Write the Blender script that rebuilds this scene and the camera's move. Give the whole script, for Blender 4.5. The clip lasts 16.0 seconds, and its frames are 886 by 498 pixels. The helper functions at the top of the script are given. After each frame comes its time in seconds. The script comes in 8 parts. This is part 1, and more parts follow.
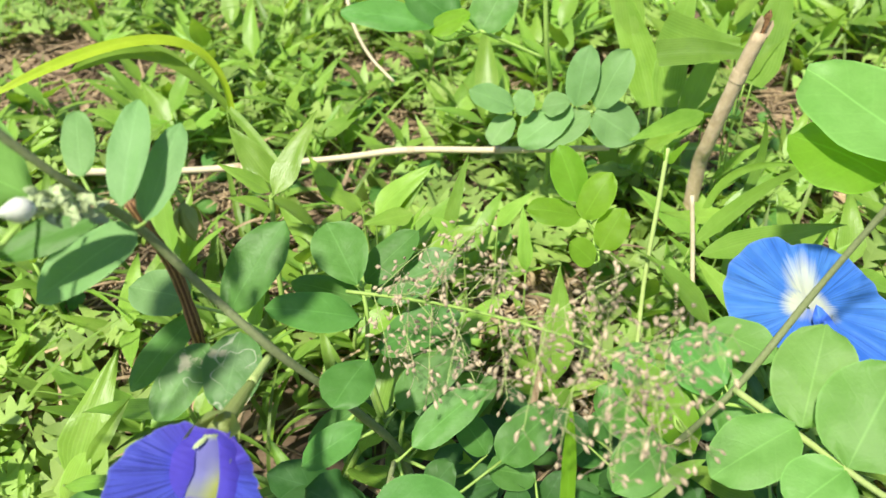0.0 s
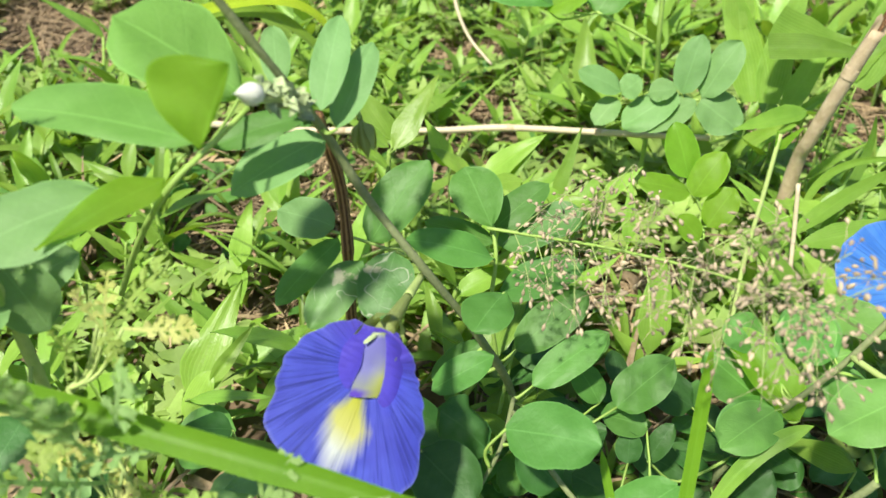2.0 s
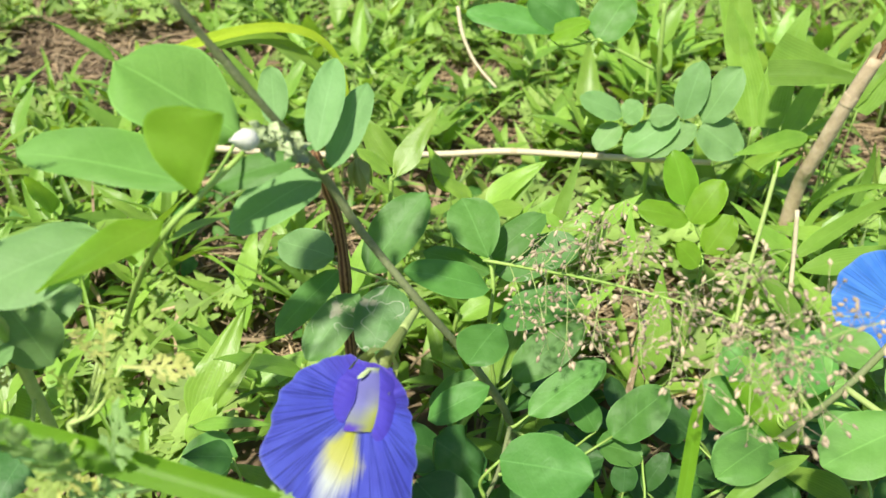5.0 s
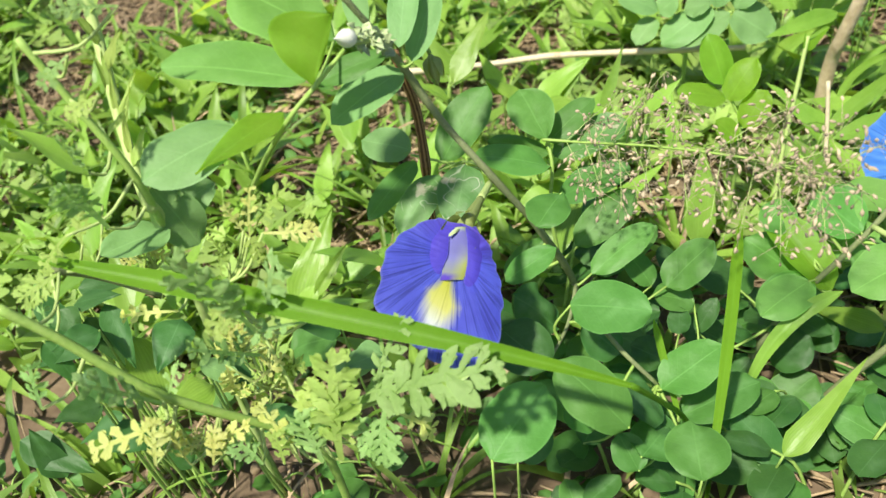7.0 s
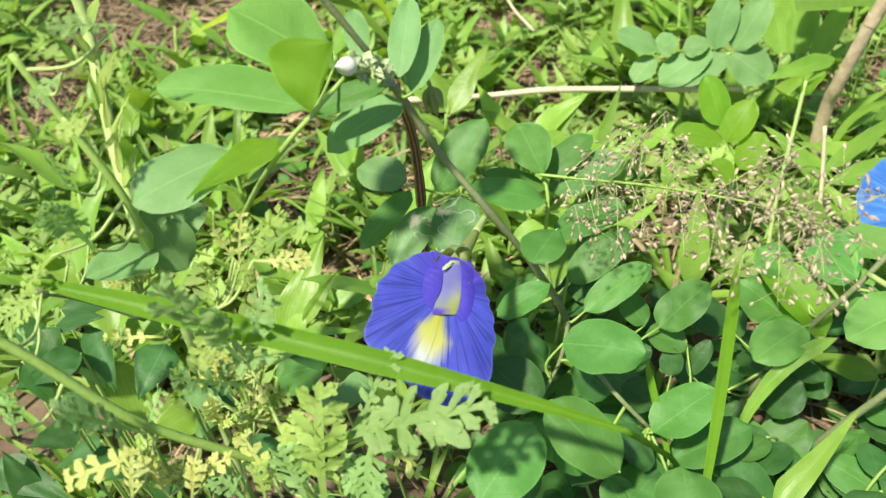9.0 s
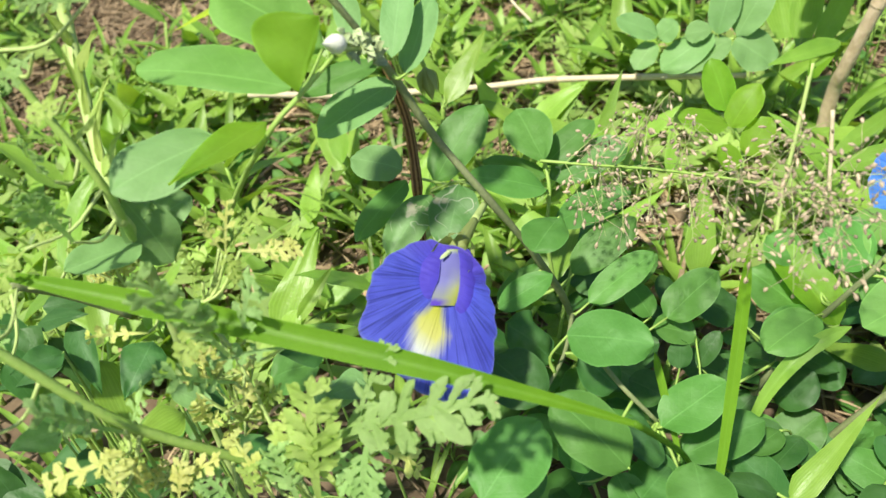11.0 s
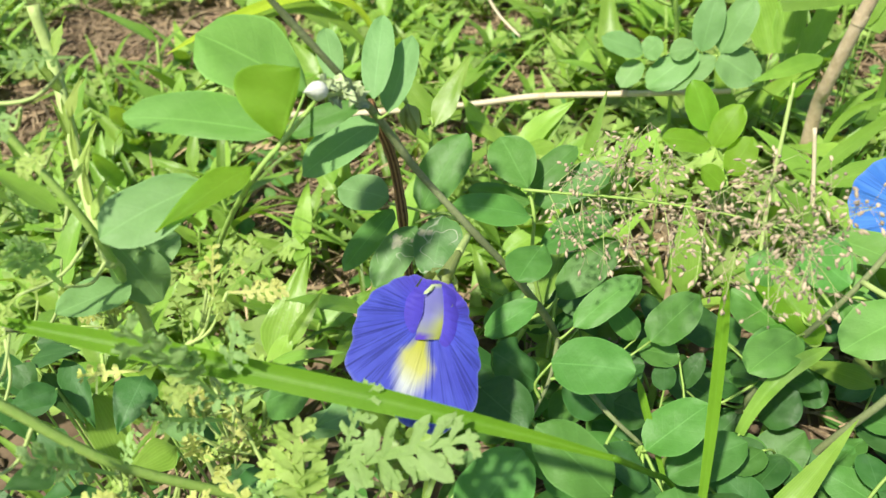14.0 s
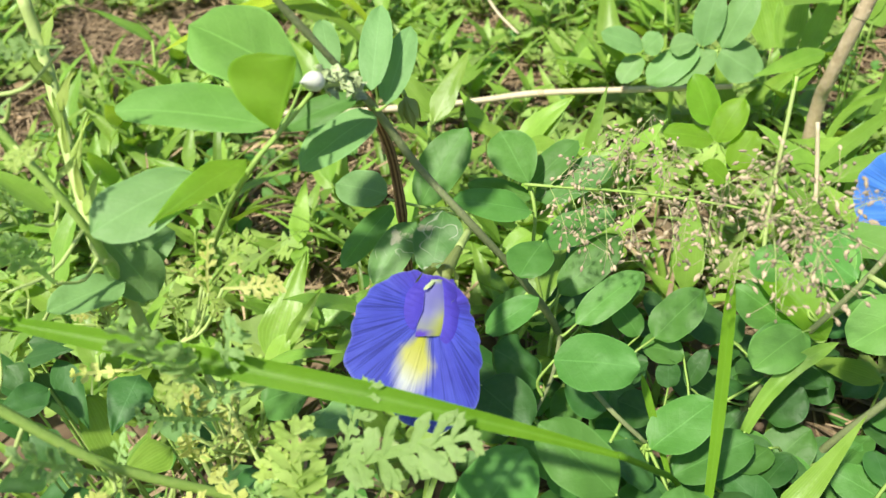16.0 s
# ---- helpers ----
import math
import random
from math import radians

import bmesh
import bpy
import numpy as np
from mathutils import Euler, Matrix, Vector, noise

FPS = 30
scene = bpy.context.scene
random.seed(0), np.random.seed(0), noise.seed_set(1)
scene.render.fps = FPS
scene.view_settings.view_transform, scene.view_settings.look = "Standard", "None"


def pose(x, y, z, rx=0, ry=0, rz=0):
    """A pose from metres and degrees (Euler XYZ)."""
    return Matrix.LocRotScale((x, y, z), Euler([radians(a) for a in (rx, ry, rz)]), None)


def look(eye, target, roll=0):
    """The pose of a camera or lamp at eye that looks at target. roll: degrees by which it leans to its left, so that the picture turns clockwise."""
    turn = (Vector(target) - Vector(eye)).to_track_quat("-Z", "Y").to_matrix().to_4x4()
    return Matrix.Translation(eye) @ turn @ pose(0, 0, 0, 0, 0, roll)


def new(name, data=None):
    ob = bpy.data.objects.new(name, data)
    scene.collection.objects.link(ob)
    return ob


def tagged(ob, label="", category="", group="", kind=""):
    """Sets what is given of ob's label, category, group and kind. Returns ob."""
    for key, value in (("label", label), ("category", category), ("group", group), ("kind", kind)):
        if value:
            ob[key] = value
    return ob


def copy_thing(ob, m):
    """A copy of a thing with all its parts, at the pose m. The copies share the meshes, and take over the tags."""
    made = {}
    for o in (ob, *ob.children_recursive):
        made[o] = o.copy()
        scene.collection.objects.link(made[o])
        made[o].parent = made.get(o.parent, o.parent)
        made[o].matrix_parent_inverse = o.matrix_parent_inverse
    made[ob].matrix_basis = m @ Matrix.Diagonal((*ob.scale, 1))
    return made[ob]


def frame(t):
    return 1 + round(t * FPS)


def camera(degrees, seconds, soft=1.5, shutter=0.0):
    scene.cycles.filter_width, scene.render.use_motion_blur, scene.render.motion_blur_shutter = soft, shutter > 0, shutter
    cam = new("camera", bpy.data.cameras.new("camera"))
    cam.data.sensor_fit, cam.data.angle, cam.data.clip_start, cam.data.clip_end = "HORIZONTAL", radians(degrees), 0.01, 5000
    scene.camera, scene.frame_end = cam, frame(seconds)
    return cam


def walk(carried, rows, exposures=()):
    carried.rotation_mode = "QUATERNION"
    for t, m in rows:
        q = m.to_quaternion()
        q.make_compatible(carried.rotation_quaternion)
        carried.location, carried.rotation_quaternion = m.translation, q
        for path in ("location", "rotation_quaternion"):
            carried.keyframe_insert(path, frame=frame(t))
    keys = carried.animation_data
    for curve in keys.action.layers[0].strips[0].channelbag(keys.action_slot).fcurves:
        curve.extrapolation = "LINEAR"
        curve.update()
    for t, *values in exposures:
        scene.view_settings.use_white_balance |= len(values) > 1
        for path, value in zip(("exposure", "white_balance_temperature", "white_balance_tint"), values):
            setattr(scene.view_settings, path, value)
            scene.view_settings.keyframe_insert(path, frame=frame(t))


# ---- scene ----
cam = camera(56.111, 16.0)
cam.data.dof.use_dof, cam.data.dof.focus_distance, cam.data.dof.aperture_fstop = True, 0.285, 18.5
PATH = [
    (0, (0.01708, 0.01930, 0.30674), (-0.00831, 0.79696, -0.32142), -2.591),
    (0.5, (0.00409, 0.00903, 0.30505), (-0.02217, 0.78828, -0.32111), -1.828),
    (1, (-0.00986, 0.00136, 0.29223), (-0.05888, 0.78308, -0.32948), 0.423),
    (1.5, (-0.01232, -0.00526, 0.29979), (-0.07079, 0.77970, -0.31698), 0.666),
    (2, (-0.01480, -0.00512, 0.29697), (-0.07771, 0.78105, -0.31783), 0.511),
    (2.5, (-0.01327, -0.00635, 0.29848), (-0.07819, 0.78092, -0.31469), 0.242),
    (3, (-0.01113, -0.00632, 0.30567), (-0.07746, 0.78138, -0.30681), 0.013),
    (5.5, (-0.00989, -0.00403, 0.30390), (-0.09574, 0.78901, -0.29919), -0.524),
    (6, (-0.01328, -0.00621, 0.30046), (-0.13059, 0.75135, -0.34167), -4.196),
    (6.5, (-0.00893, -0.01132, 0.31029), (-0.16254, 0.71028, -0.36477), -9.421),
    (7, (-0.01463, -0.04733, 0.31614), (-0.14558, 0.69017, -0.34640), -7.474),
    (7.5, (-0.01627, -0.04687, 0.31776), (-0.13994, 0.70549, -0.32927), -5.765),
    (8, (-0.02098, -0.04754, 0.30737), (-0.14159, 0.71001, -0.33417), -4.851),
    (8.5, (-0.01800, -0.04354, 0.30890), (-0.13640, 0.71505, -0.33182), -4.468),
    (9, (-0.01655, -0.04318, 0.31507), (-0.13432, 0.71677, -0.32416), -4.603),
    (11.5, (-0.01720, -0.03557, 0.30379), (-0.13514, 0.72554, -0.33402), -5.486),
    (12, (-0.01490, -0.03475, 0.30666), (-0.13157, 0.72605, -0.33175), -5.443),
    (12.5, (-0.01281, -0.03387, 0.30971), (-0.13273, 0.72523, -0.33012), -5.895),
    (13, (-0.01470, -0.03563, 0.31277), (-0.13224, 0.72492, -0.32578), -5.870),
    (13.5, (-0.01376, -0.03356, 0.31139), (-0.12984, 0.72652, -0.32799), -6.002),
    (14, (-0.01230, -0.03385, 0.31574), (-0.12820, 0.72666, -0.32317), -6.122),
    (14.5, (-0.01381, -0.03489, 0.31533), (-0.12971, 0.72621, -0.32286), -6.325),
    (15, (-0.01145, -0.02946, 0.31026), (-0.12683, 0.73109, -0.32869), -6.406),
    (15.5, (-0.01263, -0.03185, 0.31099), (-0.12763, 0.72945, -0.32713), -6.489),
    (16, (-0.01335, -0.03165, 0.31100), (-0.12740, 0.73100, -0.32569), -6.352),
]
walk(cam, [(t, look(eye, target, roll)) for t, eye, target, roll in PATH])

# ---- light ----
SUN_ELEV, SUN_FROM = 60.0, 211.0      # degrees up; compass turn of the sun from +y towards +x
world = bpy.data.worlds.new("sky")
scene.world = world
world.use_nodes = True
wn = world.node_tree.nodes
sky = wn.new("ShaderNodeTexSky")
sky.sky_type, sky.sun_disc = "NISHITA", False
sky.sun_elevation, sky.sun_rotation = radians(SUN_ELEV), radians(SUN_FROM)
wn["Background"].inputs["Strength"].default_value = 0.095
world.node_tree.links.new(sky.outputs["Color"], wn["Background"].inputs["Color"])
lamp = bpy.data.lights.new("sun", "SUN")
lamp.energy, lamp.angle, lamp.color = 5.0, radians(3.0), (0.985, 0.945, 0.81)
sun = new("sun", lamp)
sun.matrix_world = look((0, 0, 0), (-math.sin(radians(SUN_FROM)) * math.cos(radians(SUN_ELEV)),
                                    -math.cos(radians(SUN_FROM)) * math.cos(radians(SUN_ELEV)),
                                    -math.sin(radians(SUN_ELEV))))
scene.view_settings.exposure = 0.5


# ---- materials ----
def nodes_of(name):
    m = bpy.data.materials.new(name)
    m.use_nodes = True
    nt = m.node_tree
    return m, nt, nt.nodes, nt.nodes["Principled BSDF"], nt.nodes["Material Output"]


def node(nt, kind, values=(), **props):
    n = nt.nodes.new(kind)
    for k, v in values:
        n.inputs[k].default_value = v
    for k, v in props.items():
        if k == "operation":
            n.operation = v
        elif k == "blend_type":
            n.blend_type = v
        elif k == "data_type":
            n.data_type = v
    return n


def mathn(nt, op, a, b=None):
    n = nt.nodes.new("ShaderNodeMath")
    n.operation = op
    for i, s in enumerate((a, b)):
        if s is None:
            continue
        if isinstance(s, (int, float)):
            n.inputs[i].default_value = s
        else:
            nt.links.new(s, n.inputs[i])
    return n.outputs[0]


def mixc(nt, fac, a, b, mode="MIX"):
    n = nt.nodes.new("ShaderNodeMix")
    n.data_type, n.blend_type = "RGBA", mode
    for i, s in ((0, fac), (6, a), (7, b)):
        if isinstance(s, (int, float)):
            n.inputs[i].default_value = s
        elif isinstance(s, tuple):
            n.inputs[i].default_value = (*s, 1)
        else:
            nt.links.new(s, n.inputs[i])
    return n.outputs[2]


def noisen(nt, scale, detail=3.0, rough=0.55, coord="Object"):
    tc = nt.nodes.new("ShaderNodeTexCoord")
    n = nt.nodes.new("ShaderNodeTexNoise")
    n.inputs["Scale"].default_value = scale
    n.inputs["Detail"].default_value = detail
    n.inputs["Roughness"].default_value = rough
    nt.links.new(tc.outputs[coord], n.inputs["Vector"])
    return n.outputs["Fac"]


def ramp(nt, fac, stops):
    r = nt.nodes.new("ShaderNodeValToRGB")
    while len(r.color_ramp.elements) < len(stops):
        r.color_ramp.elements.new(0.5)
    for e, (p, c) in zip(r.color_ramp.elements, stops):
        e.position, e.color = p, (*c, 1) if isinstance(c, tuple) else (c, c, c, 1)
    nt.links.new(fac, r.inputs["Fac"])
    return r.outputs["Color"]


def leaf_mat(name, col, col2, trans=0.35, rough=0.42, rib=0.5, veins=6.0, parallel=False, island=False, blot=None, tcol=None, spec=0.4, spread=0.3, mottle=0.0):
    """A living leaf: two tones, midrib and side veins, light that comes through, and some change from leaf to leaf."""
    m, nt, nn, bsdf, out = nodes_of(name)
    uv = nn.new("ShaderNodeUVMap")
    sep = nn.new("ShaderNodeSeparateXYZ")
    nt.links.new(uv.outputs["UV"], sep.inputs[0])
    u, v = sep.outputs[0], sep.outputs[1]
    off = mathn(nt, "ABSOLUTE", mathn(nt, "SUBTRACT", u, 0.5))
    base = mixc(nt, ramp(nt, noisen(nt, 90.0), ((0.3, 0.0), (0.7, 1.0))), col, col2)
    fine = noisen(nt, 900.0, 2.0)
    base = mixc(nt, mathn(nt, "MULTIPLY", fine, 0.2), base, tuple(c * 0.6 for c in col))
    if parallel:
        wave = mathn(nt, "SINE", mathn(nt, "MULTIPLY", u, 70.0))
    else:
        wave = mathn(nt, "SINE", mathn(nt, "MULTIPLY", mathn(nt, "SUBTRACT", v, mathn(nt, "MULTIPLY", off, 0.55)), veins * 6.283))
    line = ramp(nt, wave, ((0.9, 0.0), (1.0, 1.0))) if not parallel else ramp(nt, wave, ((0.2, 0.0), (1.0, 1.0)))
    light = tuple(min(1.0, c * 1.55 + 0.05) for c in col)
    base = mixc(nt, mathn(nt, "MULTIPLY", line, 0.05 if not parallel else 0.22), base, light)
    mid = ramp(nt, off, ((0.0, 1.0), (0.022, 0.0)))
    base = mixc(nt, mathn(nt, "MULTIPLY", mid, rib), base, light)
    base = mixc(nt, ramp(nt, noisen(nt, 330.0, 4.0, 0.7), ((0.45, 0.0), (0.75, 0.2))), base, tuple(min(1.0, c * 1.35 + 0.015) for c in col))
    rimline = ramp(nt, off, ((0.465, 0.0), (0.495, 1.0)))
    base = mixc(nt, mathn(nt, "MULTIPLY", rimline, 0.35), base, light)
    if mottle:
        pale = ramp(nt, noisen(nt, 75.0, 3.0, 0.6), ((0.47, 0.0), (0.62, 1.0)))
        pale = mathn(nt, "MULTIPLY", pale, ramp(nt, off, ((0.1, 1.0), (0.42, 0.0))))
        base = mixc(nt, mathn(nt, "MULTIPLY", pale, mottle), base, tuple(c * 1.3 + 0.06 for c in col))
    if blot:
        spot = ramp(nt, noisen(nt, 160.0, 4.0), ((0.62, 0.0), (0.68, 1.0)))
        base = mixc(nt, mathn(nt, "MULTIPLY", spot, 0.8), base, blot)
        mine = ramp(nt, noisen(nt, 130.0, 1.0), ((0.485, 0.0), (0.5, 1.0), (0.515, 0.0)))
        mine = mathn(nt, "MULTIPLY", mine, ramp(nt, noisen(nt, 70.0, 1.0), ((0.48, 0.0), (0.54, 1.0))))
        base = mixc(nt, mathn(nt, "MULTIPLY", mine, 0.75), base, (0.55, 0.58, 0.45))
    info = nn.new("ShaderNodeNewGeometry" if island else "ShaderNodeObjectInfo")
    rnd = info.outputs["Random Per Island" if island else "Random"]
    hsv = nn.new("ShaderNodeHueSaturation")
    nt.links.new(base, hsv.inputs["Color"])
    nt.links.new(mathn(nt, "ADD", mathn(nt, "MULTIPLY", rnd, 0.016), 0.492), hsv.inputs["Hue"])
    nt.links.new(mathn(nt, "ADD", mathn(nt, "MULTIPLY", mathn(nt, "FRACT", mathn(nt, "MULTIPLY", rnd, 7.31)), 2 * spread), 1 - spread), hsv.inputs["Value"])
    nt.links.new(hsv.outputs[0], bsdf.inputs["Base Color"])
    bsdf.inputs["Roughness"].default_value = rough
    bsdf.inputs["Specular IOR Level"].default_value = spec
    tr = nn.new("ShaderNodeBsdfTranslucent")
    tint = mixc(nt, 1.0, hsv.outputs[0], tcol or (1.5, 1.35, 0.5), "MULTIPLY")
    nt.links.new(tint, tr.inputs["Color"])
    ms = nn.new("ShaderNodeMixShader")
    ms.inputs[0].default_value = trans
    nt.links.new(bsdf.outputs[0], ms.inputs[1])
    nt.links.new(tr.outputs[0], ms.inputs[2])
    nt.links.new(ms.outputs[0], out.inputs["Surface"])
    bump = nn.new("ShaderNodeBump")
    bump.inputs["Strength"].default_value = 0.2
    bump.inputs["Distance"].default_value = 0.0012
    nt.links.new(mathn(nt, "ADD", mathn(nt, "MULTIPLY", fine, 0.6), mathn(nt, "ADD", mathn(nt, "MULTIPLY", line, -0.12), mathn(nt, "MULTIPLY", noisen(nt, 110.0, 1.0), 1.8))), bump.inputs["Height"])
    nt.links.new(bump.outputs[0], bsdf.inputs["Normal"])
    return m


def rough_mat(name, col, col2, scale=200.0, rough=0.75, stretch=None, bump=0.5, island=False, spread=0.25, spec=0.3, stripes=0.0):
    """Stems, straw, bark and soil: two tones with grain and relief."""
    m, nt, nn, bsdf, out = nodes_of(name)
    a, b = noisen(nt, scale, 4.0, 0.65), noisen(nt, scale * 0.13, 2.0)
    base = mixc(nt, ramp(nt, a, ((0.3, 0.0), (0.7, 1.0))), col, col2)
    if stripes:
        uv = nn.new("ShaderNodeUVMap")
        sep = nn.new("ShaderNodeSeparateXYZ")
        nt.links.new(uv.outputs["UV"], sep.inputs[0])
        lines = mathn(nt, "SINE", mathn(nt, "MULTIPLY", mathn(nt, "ADD", sep.outputs[0], mathn(nt, "MULTIPLY", a, 0.08)), 6.283 * stripes))
        base = mixc(nt, ramp(nt, lines, ((0.2, 0.0), (0.9, 0.85))), base, col2)
        base = mixc(nt, ramp(nt, lines, ((0.0, 0.7), (0.35, 0.0))), base, tuple(c * 0.35 for c in col))
    base = mixc(nt, mathn(nt, "MULTIPLY", b, 0.4), base, tuple(c * 0.7 for c in col))
    info = nn.new("ShaderNodeNewGeometry" if island else "ShaderNodeObjectInfo")
    rnd = info.outputs["Random Per Island" if island else "Random"]
    hsv = nn.new("ShaderNodeHueSaturation")
    nt.links.new(base, hsv.inputs["Color"])
    nt.links.new(mathn(nt, "ADD", mathn(nt, "MULTIPLY", rnd, 2 * spread), 1 - spread), hsv.inputs["Value"])
    nt.links.new(hsv.outputs[0], bsdf.inputs["Base Color"])
    bsdf.inputs["Roughness"].default_value = rough
    bsdf.inputs["Specular IOR Level"].default_value = spec
    bp = nn.new("ShaderNodeBump")
    bp.inputs["Strength"].default_value = bump
    bp.inputs["Distance"].default_value = 0.001
    nt.links.new(a, bp.inputs["Height"])
    nt.links.new(bp.outputs[0], bsdf.inputs["Normal"])
    return m


def petal_mat(name, deep, pale, throat=True, purple=(0.16, 0.06, 0.62), spot=(0.45, 1.15, 11.0), yellow=(0.50, 0.53, 0.10), lines=0.5, core=0.0, midtone=(0.72, 0.70, 0.22)):
    """A butterfly pea petal: radiating folds; u is the angle round the throat, v the way out to the rim."""
    m, nt, nn, bsdf, out = nodes_of(name)
    uv = nn.new("ShaderNodeUVMap")
    sep = nn.new("ShaderNodeSeparateXYZ")
    nt.links.new(uv.outputs["UV"], sep.inputs[0])
    u, v = sep.outputs[0], sep.outputs[1]
    grain = noisen(nt, 260.0, 3.0)

    def streaks(fine, along):
        c = nn.new("ShaderNodeCombineXYZ")
        nt.links.new(mathn(nt, "MULTIPLY", u, fine), c.inputs[0])
        nt.links.new(mathn(nt, "MULTIPLY", v, along), c.inputs[1])
        n = nn.new("ShaderNodeTexNoise")
        n.inputs["Scale"].default_value = 1.0
        n.inputs["Detail"].default_value = 2.5
        nt.links.new(c.outputs[0], n.inputs["Vector"])
        return n.outputs["Fac"]

    rays = mathn(nt, "MULTIPLY", mathn(nt, "SUBTRACT", mathn(nt, "ADD", mathn(nt, "MULTIPLY", streaks(260.0, 1.1), 0.6), mathn(nt, "MULTIPLY", streaks(90.0, 0.9), 0.4)), 0.5), 5.0)
    base = mixc(nt, ramp(nt, noisen(nt, 60.0), ((0.35, 0.0), (0.7, 1.0))), deep, pale)
    vein = ramp(nt, mathn(nt, "ADD", mathn(nt, "MULTIPLY", rays, 0.5), 0.5), ((0.5, 0.0), (0.8, 1.0)))
    base = mixc(nt, mathn(nt, "MULTIPLY", vein, lines), base, tuple(c * 0.38 for c in deep))
    if throat:
        side = mathn(nt, "ABSOLUTE", mathn(nt, "SUBTRACT", u, 0.5))
        edge = mathn(nt, "ADD", mathn(nt, "MULTIPLY", side, spot[2]), mathn(nt, "MULTIPLY", mathn(nt, "ABSOLUTE", mathn(nt, "SUBTRACT", v, spot[0])), spot[1]))
        edge = mathn(nt, "ADD", edge, mathn(nt, "MULTIPLY", rays, 0.11))
        white = ramp(nt, edge, ((0.3, 1.0), (0.62, 0.0)))
        tone = ramp(nt, v, ((0.28, yellow), (0.52, midtone), (0.7, (0.78, 0.80, 0.84))))
        if core:
            white = mathn(nt, "MAXIMUM", white, ramp(nt, mathn(nt, "ADD", v, mathn(nt, "MULTIPLY", rays, 0.05)), ((core, 1.0), (core + 0.14, 0.0))))
        base = mixc(nt, white, base, tone)
        up = ramp(nt, side, ((0.25, 0.0), (0.45, 1.0)))
        base = mixc(nt, mathn(nt, "MULTIPLY", up, 0.75), base, purple)
    base = mixc(nt, ramp(nt, v, ((0.965, 0.0), (0.995, 0.15))), base, (0.55, 0.58, 0.9))
    nt.links.new(base, bsdf.inputs["Base Color"])
    bsdf.inputs["Roughness"].default_value = 0.55
    bsdf.inputs["Specular IOR Level"].default_value = 0.25
    bsdf.inputs["Sheen Weight"].default_value = 0.15
    tr = nn.new("ShaderNodeBsdfTranslucent")
    nt.links.new(base, tr.inputs["Color"])
    ms = nn.new("ShaderNodeMixShader")
    ms.inputs[0].default_value = 0.5
    nt.links.new(bsdf.outputs[0], ms.inputs[1])
    nt.links.new(tr.outputs[0], ms.inputs[2])
    nt.links.new(ms.outputs[0], out.inputs["Surface"])
    bp = nn.new("ShaderNodeBump")
    bp.inputs["Strength"].default_value = 0.38
    bp.inputs["Distance"].default_value = 0.0009
    nt.links.new(mathn(nt, "ADD", mathn(nt, "MULTIPLY", vein, -1.0), mathn(nt, "MULTIPLY", grain, 0.5)), bp.inputs["Height"])
    nt.links.new(bp.outputs[0], bsdf.inputs["Normal"])
    return m


def keel_mat():
    """The keel petal: white at its top, lilac in the middle, greenish yellow at its foot."""
    m, nt, nn, bsdf, out = nodes_of("keel_petal")
    uv = nn.new("ShaderNodeUVMap")
    sep = nn.new("ShaderNodeSeparateXYZ")
    nt.links.new(uv.outputs["UV"], sep.inputs[0])
    v = mathn(nt, "ADD", sep.outputs[1], mathn(nt, "MULTIPLY", noisen(nt, 300.0), 0.12))
    base = ramp(nt, v, ((0.06, (0.30, 0.36, 0.18)), (0.2, (0.12, 0.115, 0.33)), (0.6, (0.14, 0.14, 0.33)), (0.92, (0.17, 0.185, 0.19)), (0.99, (0.07, 0.04, 0.30))))
    low = mathn(nt, "MULTIPLY", ramp(nt, sep.outputs[0], ((0.35, 0.0), (0.85, 1.0))), ramp(nt, v, ((0.4, 0.0), (0.75, 1.0))))
    base = mixc(nt, low, base, (0.27, 0.30, 0.08))
    nt.links.new(base, bsdf.inputs["Base Color"])
    bsdf.inputs["Roughness"].default_value = 0.8
    bsdf.inputs["Specular IOR Level"].default_value = 0.1
    return m


PEA = leaf_mat("pea_leaf", (0.094, 0.252, 0.044), (0.120, 0.297, 0.062), trans=0.36, rough=0.5, rib=0.5, veins=5, spec=0.36, spread=0.2, mottle=0.6)
PEA_LIGHT = leaf_mat("pea_leaf_light", (0.17, 0.37, 0.072), (0.205, 0.41, 0.095), trans=0.38, rough=0.52, rib=0.5, veins=5, spec=0.36, spread=0.1, mottle=0.3)
# Darker PEA; shade on low and inner leaves is put into the colour.
PEA_DARK = leaf_mat("pea_leaf_deep_shaded", (0.047, 0.145, 0.030), (0.068, 0.18, 0.040), trans=0.3, rough=0.5, rib=0.45, veins=5, spread=0.2, spec=0.38, mottle=0.6)
PEA_WORN = leaf_mat("pea_leaf_mined", (0.09, 0.22, 0.05), (0.115, 0.255, 0.064), trans=0.28, rough=0.5, rib=0.4, veins=5, blot=(0.5, 0.46, 0.33), spread=0.12, mottle=0.6)
PEA_YOUNG = leaf_mat("pea_leaf_young", (0.23, 0.45, 0.035), (0.27, 0.49, 0.05), trans=0.62, rough=0.45, rib=0.3, veins=5, spread=0.1)
PEA_BLUE = leaf_mat("pea_leaf_bluish", (0.165, 0.32, 0.10), (0.195, 0.36, 0.125), trans=0.25, rough=0.6, rib=0.35, veins=4, tcol=(1.3, 1.3, 0.7), spread=0.12)
LANCE = leaf_mat("lance_leaf", (0.195, 0.36, 0.043), (0.27, 0.44, 0.074), trans=0.34, rough=0.36, rib=0.35, parallel=True, spread=0.22)
BLADE = leaf_mat("grass_blade", (0.152, 0.285, 0.032), (0.22, 0.37, 0.054), trans=0.34, rough=0.4, rib=0.3, parallel=True, spread=0.28)
